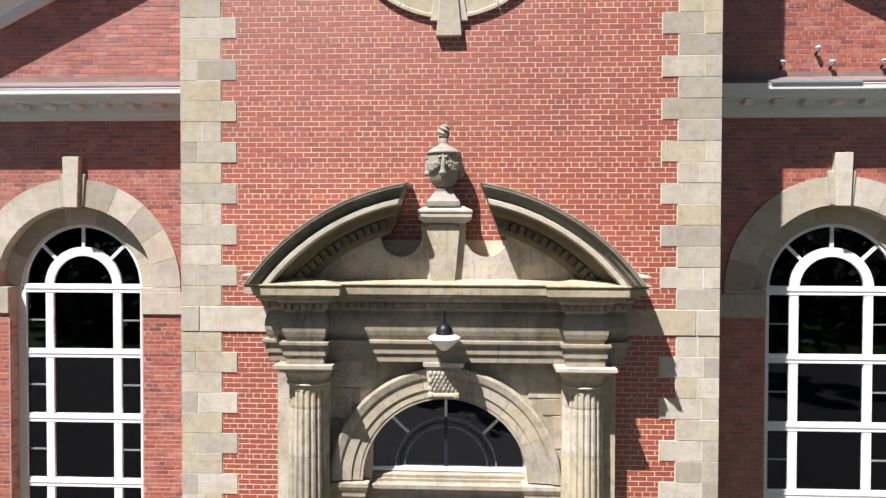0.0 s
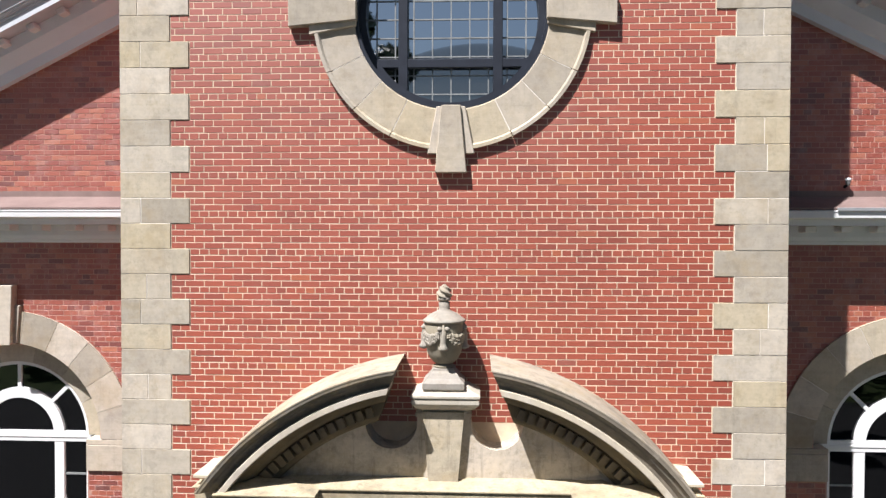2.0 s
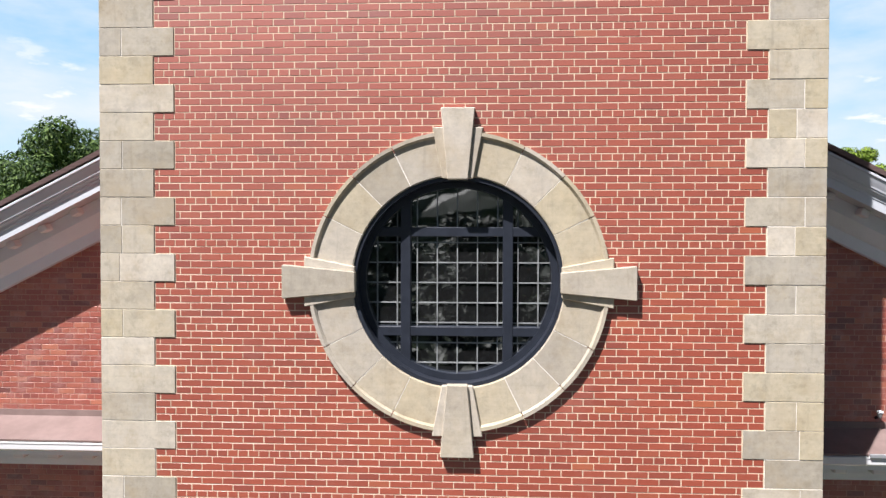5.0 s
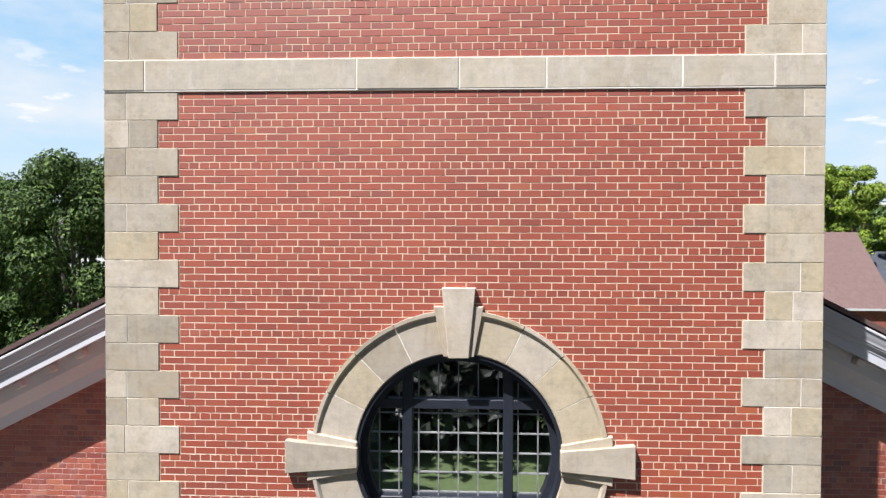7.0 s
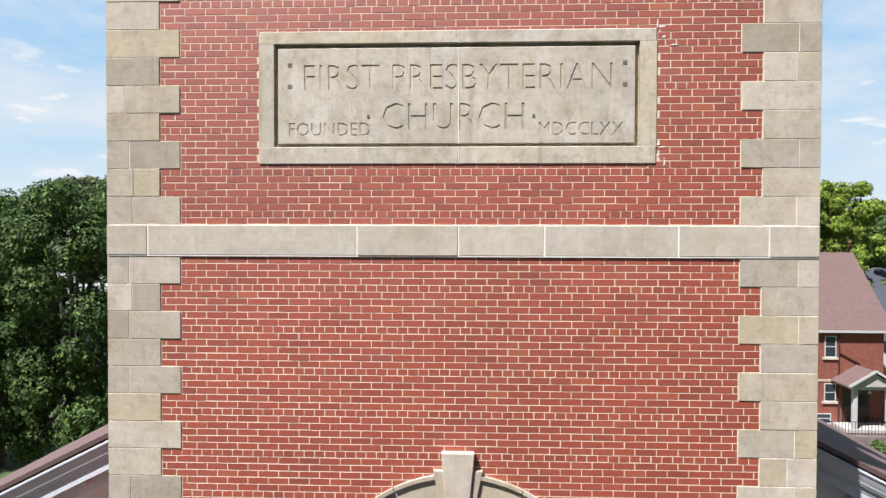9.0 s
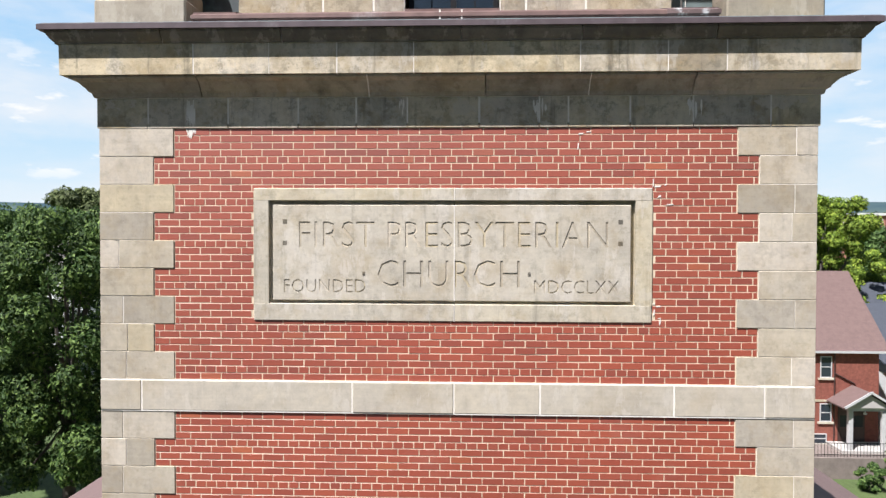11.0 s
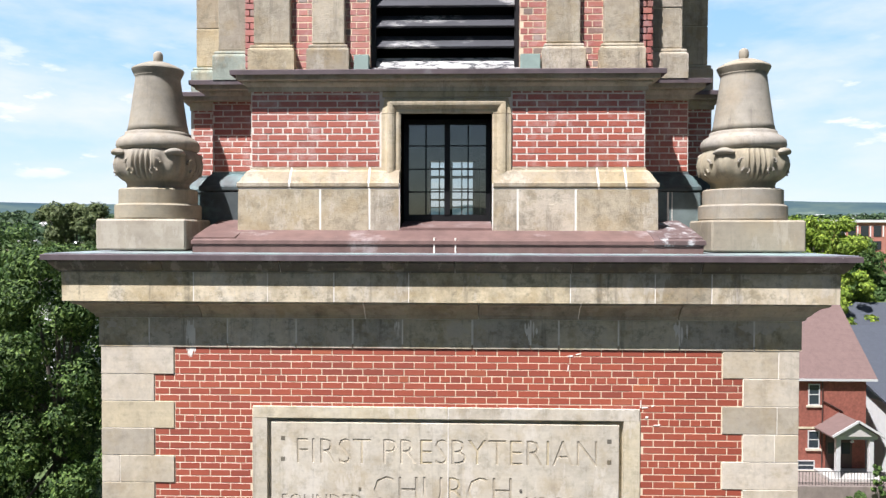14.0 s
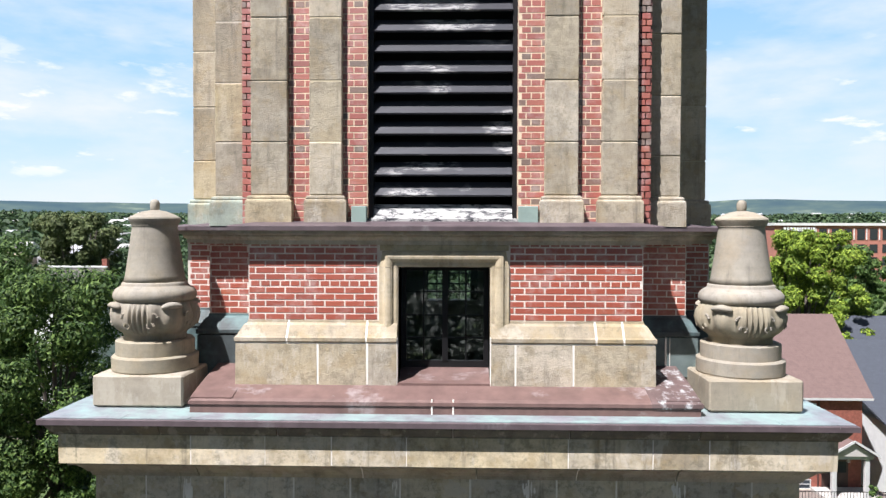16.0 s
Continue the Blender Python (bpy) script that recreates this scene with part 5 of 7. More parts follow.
for s in (-1, 1):
    half = part("raking_cornice", arch(B(), 0.0, RC, RAKE, 0, 90, 28, ends_for(s)), RAKE_SHADE_SOOT, portal, "curved broken pediment half, darkened for shade and soot")
    part("crown", arch(B(), 0.0, RC, CROWN, 0, 90, 28, ends_for(s)), CRUST_AND_HOLE if s < 0 else SOOTY, half, "soot-black crown moulding" if s < 0 else "grey weathered crown moulding")
    part("fillet", arch(B(), 0.0, RC, FILLET, 0, 90, 28, ends_for(s)), PALE, half, "pale lower fillet")
    part("weathering", arch(B(), 0.0, RC, SLOPE, 0, 90, 28, ends_for(s)), ENTAB, half, "pale sloping top stone")
    for k in range(13):
        a = 43.5 + k * 2.35
        a0, a1 = (a, a + 1.5) if s > 0 else (180 - a - 1.5, 180 - a)
        part("dentil", arch(B(), 0.0, RC, [(RR - 0.465, -0.38), (RR - 0.465, -0.45), (RR - 0.36, -0.45), (RR - 0.36, -0.38)], a0, a1, 1), RAKE_SHADE_SOOT, half)
    x0, x1 = sorted((s * 2.20, s * 2.455))
    part("corner_stop", sweep(B(), [(x0, 0.0), (x0, -0.525), (x1, -0.525), (x1, 0.0)], [(-0.1, 6.16), (-0.1, 6.033), (-0.045, 6.033), (-0.04, 6.06), (-0.02, 6.085), (0.02, 6.105), (0.035, 6.112), (0.045, 6.12), (0.045, 6.142)]), PALE, half)

# urn on its pedestal between them
ped = part("pedestal", prism(B(), [(-0.17, 6.06), (0.127, 6.06), (0.188, 6.76), (-0.228, 6.76)], -0.385, 0.0), PORTAL, portal, "tapered pedestal block")
part("pedestal_cap", sweep(B(), [(-0.243, 0.0), (-0.243, -0.375), (0.247, -0.375), (0.247, 0.0)], [(-0.2, 7.0), (-0.2, 6.74), (-0.035, 6.74), (-0.02, 6.775), (0.01, 6.79), (0.05, 6.81), (0.085, 6.85), (0.09, 6.857), (0.09, 6.895), (0.075, 6.9), (0.075, 6.912), (0.1, 6.918), (0.1, 6.94), (-0.02, 7.0)]), PALE, ped)
part("pedestal_back", prism(B(), [(-0.215, 6.06), (0.17, 6.06), (0.245, 6.70), (0.262, 6.70), (0.262, 6.735), (-0.305, 6.735), (-0.305, 6.70), (-0.287, 6.70)], -0.325, 0.0), PORTAL, ped)
urn = thing("garlanded_urn", "sandstone urn with swags and a flame top", "urn", at=(-0.02, -0.22, 7.0))
ux, uy = -0.02, -0.22
SQ = [(ux - 0.2, uy + 0.2), (ux - 0.2, uy - 0.2), (ux + 0.2, uy - 0.2), (ux + 0.2, uy + 0.2)]
part("socle", sweep(B(), SQ, [(-0.19, 7.19), (-0.19, 6.985), (0.0, 6.985), (0.008, 7.0), (0.01, 7.055), (-0.01, 7.075), (-0.035, 7.10), (-0.065, 7.145), (-0.085, 7.165), (-0.09, 7.19)], True), URN, urn)
part("foot", lathe(B(), [(0.09, 7.186), (0.105, 7.19), (0.112, 7.205), (0.1, 7.215), (0.085, 7.22), (0.085, 7.235)], ux, uy, 28), URN, urn)
part("body", lathe(B(), [(0.085, 7.23), (0.11, 7.245), (0.145, 7.285), (0.172, 7.34), (0.19, 7.42), (0.198, 7.5), (0.2, 7.58), (0.199, 7.64), (0.195, 7.652)], ux, uy, 40), URN, urn, smooth=True)
part("lid", lathe(B(), [(0.21, 7.65), (0.222, 7.662), (0.216, 7.678), (0.19, 7.692), (0.165, 7.715), (0.12, 7.745), (0.075, 7.765), (0.06, 7.775), (0.055, 7.80), (0.058, 7.85), (0.048, 7.856), (0.048, 7.865), (0.062, 7.87), (0.068, 7.89), (0.06, 7.9)], ux, uy, 32), URN, urn, smooth=True)
part("flame", lathe(B(), [(0.055, 7.895)] + [(0.07 * math.sin(math.pi * (0.30 + 0.68 * i / 22)) ** 0.8, 7.895 + 0.14 * i / 22) for i in range(1, 23)], ux, uy, 60, lambda a, z: 0.013 * math.sin(3 * a + (z - 7.9) * 95) * (1 if z < 8.015 else 0.3)), URN, urn, smooth=True)
for q in range(4):
    a0 = -math.pi / 2 + q * math.pi / 2 + math.pi / 4
    b2 = B()
    for k in range(15):
        u = k / 14
        a = a0 + (u - 0.5) * math.pi / 2
        hang = 1 - (2 * u - 1) ** 2
        for side in (-1, 0, 1):
            m = Matrix.Translation((ux + 0.206 * math.cos(a), uy + 0.206 * math.sin(a), 7.585 - 0.10 * hang + side * (0.01 + 0.022 * hang))) @ Matrix.Rotation(k * 1.3 + side, 4, "X") @ Matrix.Diagonal((0.8, 1.0, 1.35, 1))
            bmesh.ops.create_icosphere(b2, subdivisions=1, radius=0.014 + 0.014 * hang, matrix=m)
    part("swag", b2, URN, urn, smooth=False)
    a = a0 - math.pi / 4
    b2 = lathe(B(), [(0.012, 7.375), (0.046, 7.39), (0.052, 7.41), (0.034, 7.43), (0.03, 7.47), (0.034, 7.515), (0.022, 7.56), (0.008, 7.64)], ux + 0.206 * math.cos(a), uy + 0.206 * math.sin(a), 10)
    part("drop", b2, URN, urn, smooth=True)
    b2 = B()
    a = a0 - math.pi / 4
    for du in (-1, 1):
        bmesh.ops.create_icosphere(b2, subdivisions=2, radius=0.03, matrix=Matrix.Translation((ux + 0.208 * math.cos(a + du * 0.17), uy + 0.208 * math.sin(a + du * 0.17), 7.60)) @ Matrix.Diagonal((1, 1, 0.8, 1)))
    part("bow", b2, URN, urn, smooth=True)

# hanging lamp
lx, ly = 0.006, -0.50
lamp = thing("pendant_lamp", "black pendant lantern with a white glass bowl", "lamp", at=(lx, ly, 5.7))
part("stem", tube(tube(B(), (lx, ly, 5.66), (lx, ly, 5.54), 0.011, 0.011, 10), (lx, ly - 0.005, 5.65), (lx, -0.14, 5.7), 0.011, 0.011, 10), BLACK, lamp, "short black wall arm")
part("cap", lathe(B(), [(0.08, 5.405), (0.108, 5.412), (0.11, 5.435), (0.1, 5.447), (0.1, 5.465), (0.088, 5.5), (0.062, 5.53), (0.03, 5.545), (0.014, 5.548)], lx, ly, 28), BLACK, lamp, smooth=True)
part("glass_bowl", lathe(B(), [(0.012, 5.205), (0.05, 5.225), (0.165, 5.325), (0.202, 5.36), (0.197, 5.38), (0.13, 5.41)], lx, ly, 32), plain("opal_glass", (0.86, 0.86, 0.84), 0.15, vary=0.02), lamp, "white opal glass bowl")
part("finial", lathe(B(), [(0.008, 5.187), (0.018, 5.195), (0.016, 5.212)], lx, ly, 10), BLACK, lamp)

# ---- wings and gable ----
BRICK_WING, BRICK_WING_ONE = (brick_material(nm, isl, 0.16, worn=True) for nm, isl in (("brick_red_weathered", True), ("brick_red_weathered_single", False)))
GLASS_DARK = glass_material("dark_window_glass", (0.12, 0.13, 0.14))
WY, WEND, SLOPE = 1.87, 10.4, 0.5
RIDGE = 14.33
WIN_X, WIN_Z = 5.93, 5.80
CORN_BOT, LIP = 8.42, 1.41


def wing_spans(s, WIN_X, WIN_Z):
    def spans(z):
        a, b = 3.5, WEND - 0.02
        if z > 9.1:
            b = min(b, (RIDGE - 0.55 - z) / SLOPE)
        out = [(a, b)] if b > a else []
        w = 0.0
        if z < WIN_Z - 0.45:
            w = 1.10
        elif z < WIN_Z:
            w = 1.68
        elif z < WIN_Z + 1.68:
            w = math.sqrt(1.68 ** 2 - (z - WIN_Z) ** 2)
        if w:
            out = [(a, WIN_X - w), (WIN_X + w, b)]
        if s < 0:
            out = [(-q, -p) for p, q in out][::-1]
        return out
    return spans


for s, side in ((-1, "left"), (1, "right")):
    WIN_X, WIN_Z = (5.99, 5.79) if s < 0 else (5.872, 5.822)
    wall = thing("wall_wing_" + side, "red brick church wing wall", "wall", kind="structure", at=(s * 7, WY, GROUND))

    def sx(a, b):
        return (min(s * a, s * b), max(s * a, s * b))

    bm = B()
    zs = WIN_Z - 0.1
    for a, b, z0, z1 in ((3.4, WIN_X - 1.084, GROUND, zs), (WIN_X + 1.084, WEND, GROUND, zs), (3.4, WIN_X - 1.26, zs, 9.1), (WIN_X + 1.26, WEND, zs, 9.1), (WIN_X - 1.26, WIN_X + 1.26, WIN_Z + 1.26, 9.1), (WIN_X - 1.084, WIN_X + 1.084, GROUND, 0.6)):
        bx(bm, *sx(a, b), WY + 0.002, WY + 0.4, z0, z1)
    top = [(0.0, 9.1), (WEND, 9.1), (WEND, RIDGE - 0.5 - SLOPE * WEND + 0.0), (0.0, RIDGE - 0.5)]
    if s < 0:
        top = [(-x, z) for x, z in top][::-1]
    prism(bm, top, WY + 0.002, WY + 0.4)
    part("brick_backing", bm, MORTAR_OLD, wall)
    rr = brick_rows(wing_spans(s, WIN_X, WIN_Z), 1.5 - 33 * COURSE, 143, 0, True, shift=0.07)
    rr += brick_rows(wing_spans(s, WIN_X, WIN_Z), 9.10, 60, 2, True, shift=0.03)
    close = [r for r in rr if 9.1 <= r[2] < 10.4 and abs(r[0]) < 6.2][:300]
    picked = set(close)
    LOOSE.append((close, WY, 0.0045, BRICK_WING_ONE, wall))
    tagged(part("brickwork", brick_mesh("brickwork", [r for r in rr if r not in picked], WY, joint=0.0045), BRICK_WING, wall), kind="stuff")
    # arch stones and jambs
    cx = s * WIN_X
    for k in range(11):
        a, b = 180 * k / 11, 180 * (k + 1) / 11
        part("voussoir", arch(B(), cx, WIN_Z, [(1.285, WY - 0.03), (1.715, WY - 0.03), (1.715, WY + 0.05), (1.715, WY + 0.3), (1.285, WY + 0.3)], a + 0.12, b - 0.12, 4), STONE_ONE, wall)
    part("arch_bedding", arch(B(), cx, WIN_Z, [(1.29, WY - 0.024), (1.705, WY - 0.024), (1.705, WY + 0.29), (1.29, WY + 0.29)], 0, 180, 32), JOINT, wall)
    for k in range(7):
        part("inner_arch_stone", arch(B(), cx, WIN_Z, [(1.0, WY + 0.19), (1.287, WY + 0.19), (1.287, WY + 0.31), (1.0, WY + 0.31)], 180 * k / 7 + 0.15, 180 * (k + 1) / 7 - 0.15, 6), STONE_ONE, wall)
    for sg in (-1, 1):
        x0, x1 = sorted((cx + sg * 1.085, cx + sg * 1.79))
        part("springer", box(x0, x1, WY - 0.034, WY + 0.25, WIN_Z - 0.425, WIN_Z - 0.075, 0.006), STONE_ONE, wall)
        x0, x1 = sorted((cx + sg * 1.085, cx + sg * 1.715))
        part("springer", box(x0, x1, WY - 0.032, WY + 0.25, WIN_Z - 0.07, WIN_Z - 0.004, 0.003), STONE_ONE, wall)
        jr = brick_rows(lambda z: [(WY + 0.006, WY + 0.27)], 1.5, 55, 3, True)
        tagged(part("brickwork", brick_mesh("brickwork", jr, cx + sg * 1.085, "y", sg), BRICK, wall), kind="stuff")
    for pts, y, nm in (([(-0.16, 1.28), (0.16, 1.28), (0.205, 1.79), (-0.205, 1.79)], WY - 0.06, "key_flank"), ([(-0.105, 1.26), (0.105, 1.26), (0.135, 2.06), (-0.135, 2.06)], WY - 0.12, "keystone")):
        b2 = prism(B(), pts, y, WY + 0.1)
        bmesh.ops.bevel(b2, geom=list(b2.edges), offset=0.008, segments=1, affect="EDGES")
        b2.transform(Matrix.Translation((cx, 0, WIN_Z)))
        part(nm, b2, STONE_ONE, wall)

    # tall white window
    w = thing("window_4" if s < 0 else "window_5", "tall arched window with white painted frame", "window", kind="structure", at=(cx, WY, 0.6))
    gy = WY + 0.25
    bm = arch(B(), cx, WIN_Z, [(0.95, gy - 0.03), (1.015, gy - 0.03), (1.015, gy + 0.06), (0.95, gy + 0.06)], 0, 180, 32)
    for sg in (-1, 1):
        x0, x1 = sorted((cx + sg * 0.95, cx + sg * 1.09))
        bx(bm, x0, x1, gy - 0.03, gy + 0.06, 0.6, WIN_Z)
    part("window_frame", bm, WHITE, w, "white painted frame")
    part("inner_arch", arch(B(), cx, WIN_Z, [(0.49, gy - 0.025), (0.635, gy - 0.025), (0.635, gy + 0.05), (0.49, gy + 0.05)], 0, 180, 28), WHITE, w)
    bm = B()
    for a in (44, 90, 136):
        c, q = math.cos(radians(a)), math.sin(radians(a))
        bar(bm, (cx + 0.61 * c, gy - 0.01, WIN_Z + 0.61 * q), (cx + 0.97 * c, gy - 0.01, WIN_Z + 0.97 * q), 0.05, 0.05)
    part("spoke", bm, WHITE, w)
    for x in (-0.563, 0.563):
        part("mullion", box(cx + x - 0.07, cx + x + 0.07, gy - 0.02, gy + 0.05, 0.6, WIN_Z - 0.06, 0.008), WHITE, w)
    for k in range(6):
        z = WIN_Z - 0.03 - 1.058 * k
        part("transom", bx(bx(B(), cx - 0.96, cx + 0.96, gy - 0.026, gy + 0.052, z - 0.075, z + 0.065), cx - 0.96, cx + 0.96, gy - 0.036, gy, z - 0.015, z + 0.005), WHITE, w)
    bm = B()
    for k in range(5):
        z = WIN_Z - 0.03 - 1.058 * (k + 0.5)
        for x0, x1 in ((-0.95, -0.63), (0.63, 0.95)):
            bx(bm, cx + x0, cx + x1, gy + 0.0, gy + 0.03, z - 0.012, z + 0.012)
    part("glazing_bars", bm, LEAD, w)
    pts = [(cx - 0.96, 0.6), (cx + 0.96, 0.6)] + [(cx + 0.96 * math.cos(math.pi * i / 24), WIN_Z + 0.96 * math.sin(math.pi * i / 24)) for i in range(25)]
    p = part("pane", prism(B(), pts, gy + 0.018, gy + 0.022), GLASS_DARK, w)
    p.visible_shadow = False
    part("sill", box(cx - 1.2, cx + 1.2, WY - 0.1, WY + 0.3, 0.42, 0.6, 0.01), STONE_ONE, w)

    # level cornice with blocks, and its little copper roof
    cor = thing("cornice", "painted level cornice with small block modillions", "cornice", kind="structure", at=(cx, LIP, CORN_BOT))
    line = [(s * 3.5, WY), (s * WEND, WY)]
    if s < 0:
        line = line[::-1]
    part("moulding", sweep(B(), line, [(-0.1, 8.86), (-0.1, 8.42), (0.05, 8.42), (0.06, 8.455), (0.10, 8.47), (0.115, 8.52), (0.12, 8.655), (0.43, 8.66), (0.435, 8.705), (0.445, 8.73)]), CREAM, cor)
    part("crown", sweep(B(), line, [(-0.1, 8.85), (-0.1, 8.732), (0.505, 8.732), (0.515, 8.742), (0.525, 8.752), (0.53, 8.818), (0.536, 8.822), (0.536, 8.836), (0.5, 8.845)]), WHITE, cor, "white crown moulding")
    k = 0
    blk = None
    start, pitch = (3.631, 0.437) if s < 0 else (3.548, 0.431)
    while start + pitch * k < WEND:
        x = s * (start + pitch * k)
        if blk is None:
            first = part("modillion", box(-0.07, 0.07, WY - 0.32, WY - 0.11, 8.575, 8.658, 0.012), WHITE, cor)
            first.matrix_basis = Matrix.Translation((x, 0, 0))
            blk = first.data
        else:
            part("modillion", blk, None, cor).matrix_basis = Matrix.Translation((x, 0, 0))
        k += 1
    bm = sweep(B(), line, [(-0.05, 9.11), (-0.05, 8.84), (0.52, 8.848), (0.53, 8.852), (0.53, 8.871), (0.02, 9.03), (0.015, 9.105)])
    part("cornice_roof", bm, plain("weathered_copper_sheet", (0.2, 0.138, 0.122), 0.7, 0.05, 0.12, 2, tint=(0.28, 0.215, 0.195)), cor, "dull pink copper cornice roof")

    # raking cornice of the gable
    rake = thing("gable_cornice", "painted raking gable cornice with block modillions", "cornice", kind="structure", at=(s * 7, LIP, 10))
    ang = math.atan(SLOPE)
    run = (WEND + 0.5) / math.cos(ang)

    def along(prof, name, material, label=""):
        """prof (out, down): out from the wall, down square to the slope from the roof's edge."""
        b2 = B()
        rows = []
        for d in (0.0, run):
            cxx, czz = s * d * math.cos(ang), RIDGE - d * math.sin(ang)
            rows.append([b2.verts.new((cxx - s * dn * math.sin(ang) * 1.0, WY - o, czz - dn * math.cos(ang))) for o, dn in prof])
        m = len(prof)
        for j in range(m):
            b2.faces.new((rows[0][j], rows[1][j], rows[1][(j + 1) % m], rows[0][(j + 1) % m]))
        b2.faces.new(rows[0])
        b2.faces.new(rows[1][::-1])
        return part(name, b2, material, rake, label)

    along([(-0.1, 0.02), (0.59, 0.02), (0.605, 0.03), (0.605, 0.05), (0.59, 0.055), (0.588, 0.075), (0.575, 0.11), (0.56, 0.145), (0.556, 0.165), (0.545, 0.168), (0.545, 0.185), (0.53, 0.2), (0.525, 0.215), (-0.1, 0.215)], "crown", DULL_WHITE, "white crown moulding")
    along([(-0.1, 0.216), (0.51, 0.216), (0.51, 0.245), (0.5, 0.25), (0.5, 0.345), (0.2, 0.35), (-0.1, 0.35)], "corona", DULL_WHITE)
    along([(-0.1, 0.351), (0.26, 0.351), (0.25, 0.50), (0.2, 0.56), (0.15, 0.62), (0.12, 0.64), (0.1, 0.77), (-0.1, 0.77)], "bed_mould", CREAM)
    k = 0
    while 3.0 + 0.44 * k < run - 0.5:
        d = 3.6 + 0.44 * k
        if d * math.cos(ang) > WEND:
            break
        b2 = box(-0.055, 0.055, WY - 0.38, WY - 0.24, -0.435, -0.352, 0.01)
        b2.transform(Matrix.Translation((s * d * math.cos(ang), 0, RIDGE - d * math.sin(ang))) @ Matrix.Rotation(s * ang, 4, "Y"))
        part("modillion", b2, WHITE, rake)
        k += 1

strip = whole("flashing_strip", box(4.62, 5.9, WY - 0.555, WY - 0.48, 8.835, 8.873, 0.003), plain("bare_zinc", (0.5, 0.51, 0.52), 0.4, 0.5), "loose pale metal strip on the cornice edge", "flashing")
for x, z in ((5.48, 9.44), (5.69, 9.23), (6.44, 9.24), (4.96, 9.23)):
    fl = thing("floodlight", "small grey floodlight on a short wall bracket", "floodlight", "gable floodlights", at=(x, WY, z - 0.1))
    part("bracket", tube(B(), (x, WY + 0.01, z - 0.08), (x, WY - 0.08, z - 0.04), 0.02, 0.016, 8), BLACK, fl)
    part("housing", lathe(B(), [(0.016, z - 0.06), (0.026, z - 0.04), (0.032, z - 0.008), (0.03, z)], x, WY - 0.085, 12), LEAD, fl)
    part("lens", lathe(B(), [(0.032, z), (0.04, z + 0.01), (0.034, z + 0.026), (0.012, z + 0.034)], x, WY - 0.085, 12), CREAM, fl, "dull white lens")

# nave behind: roof, sides, inside
nave = thing("roof_nave", "brown shingled gable roof of the church", "roof", kind="structure", at=(0, 12, RIDGE))
for s in (-1, 1):
    bm = B()
    e = WEND + 0.55
    v = [bm.verts.new(p) for p in ((0, WY - 0.61, RIDGE), (s * e, WY - 0.61, RIDGE - SLOPE * e), (s * e, 24, RIDGE - SLOPE * e), (0, 24, RIDGE),
                                   (0, WY - 0.61, RIDGE + 0.06), (s * e, WY - 0.61, RIDGE + 0.06 - SLOPE * e), (s * e, 24, RIDGE + 0.06 - SLOPE * e), (0, 24, RIDGE + 0.06))]
    for q in ((0, 1, 2, 3), (7, 6, 5, 4), (0, 4, 5, 1), (1, 5, 6, 2), (2, 6, 7, 3), (3, 7, 4, 0)):
        bm.faces.new([v[i] for i in q])
    part("roof_slope", bm, ROOF, nave)
shell = thing("wall_nave", "plain brick nave walls", "wall", kind="structure", at=(0, 12, GROUND))
bm = B()
for s in (-1, 1):
    bx(bm, min(s * WEND, s * (WEND - 0.4)), max(s * WEND, s * (WEND - 0.4)), WY + 0.4, 23.8, GROUND, 9.0)
bx(bm, -WEND + 0.4, WEND - 0.4, 23.4, 23.8, GROUND, 9.0)
part("nave_wall", bm, BRICK, shell)
part("gable_wall", prism(B(), [(-WEND, 9.0), (WEND, 9.0), (0, RIDGE - 0.1)], 23.4, 23.8), BRICK, shell)
part("nave_floor", box(-WEND + 0.4, WEND - 0.4, WY + 0.4, 23.4, GROUND, GROUND + 0.4), DIM, shell)
part("inner_screen", box(-WEND + 0.4, WEND - 0.4, 7.2, 7.4, GROUND, 8.9), DIM, shell)
part("nave_ceiling", box(-WEND + 0.4, WEND - 0.4, WY + 0.41, 23.3, 8.75, 8.9), DIM, shell)

# ---- ground, hills, sky ----
def land(x, y):
    d = math.hypot(x, y)
    h = GROUND
    if d > 90:
        h += 0.034 * (d - 90) if d < 900 else 0.034 * 810 + 0.030 * (d - 900)
    return h


def ground_mesh():
    bm = B()
    rings = [0, 12, 25, 40, 60, 80, 100, 130, 170, 230, 320, 450, 650, 900, 1300, 1900, 2700, 3600]
    prev = None
    seg = 72
    for r in rings:
        if r == 0:
            row = [bm.verts.new((0, 0, GROUND))]
        else:
            row = []
            for i in range(seg):
                a = 2 * math.pi * i / seg
                x, y = r * math.sin(a), r * math.cos(a)
                z = land(x, y) if y > -40 else GROUND + max(0, r - 90) * 0.004
                if r > 500:
                    z += noise.noise((x / 600, y / 600, 0)) * r * 0.004
                if r == 3600:
                    z = 66 if y > -1200 else GROUND + 15
                row.append(bm.verts.new((x, y, z)))
        if prev:
            for i in range(seg):
                j = (i + 1) % seg
                if len(prev) == 1:
                    bm.faces.new((prev[0], row[i], row[j]))
                else:
                    bm.faces.new((prev[i], row[i], row[j], prev[j]))
        prev = row
    return bm


def grass(nt, bs):
    c = ramp(nt, noise_of(nt, 0.06, 6, 0.6), [(0.3, (0.045, 0.075, 0.022)), (0.55, (0.075, 0.11, 0.032)), (0.75, (0.12, 0.13, 0.05))])
    c = mix(nt, 1.0, c, ramp(nt, noise_of(nt, 3, 5), [(0.3, (0.8,)), (0.7, (1.2,))]), "MULTIPLY")
    nt.links.new(c, bs.inputs["Base Color"])
    bs.inputs["Roughness"].default_value = 0.95
    bump(nt, bs, noise_of(nt, 12, 4), 0.5, 0.05)


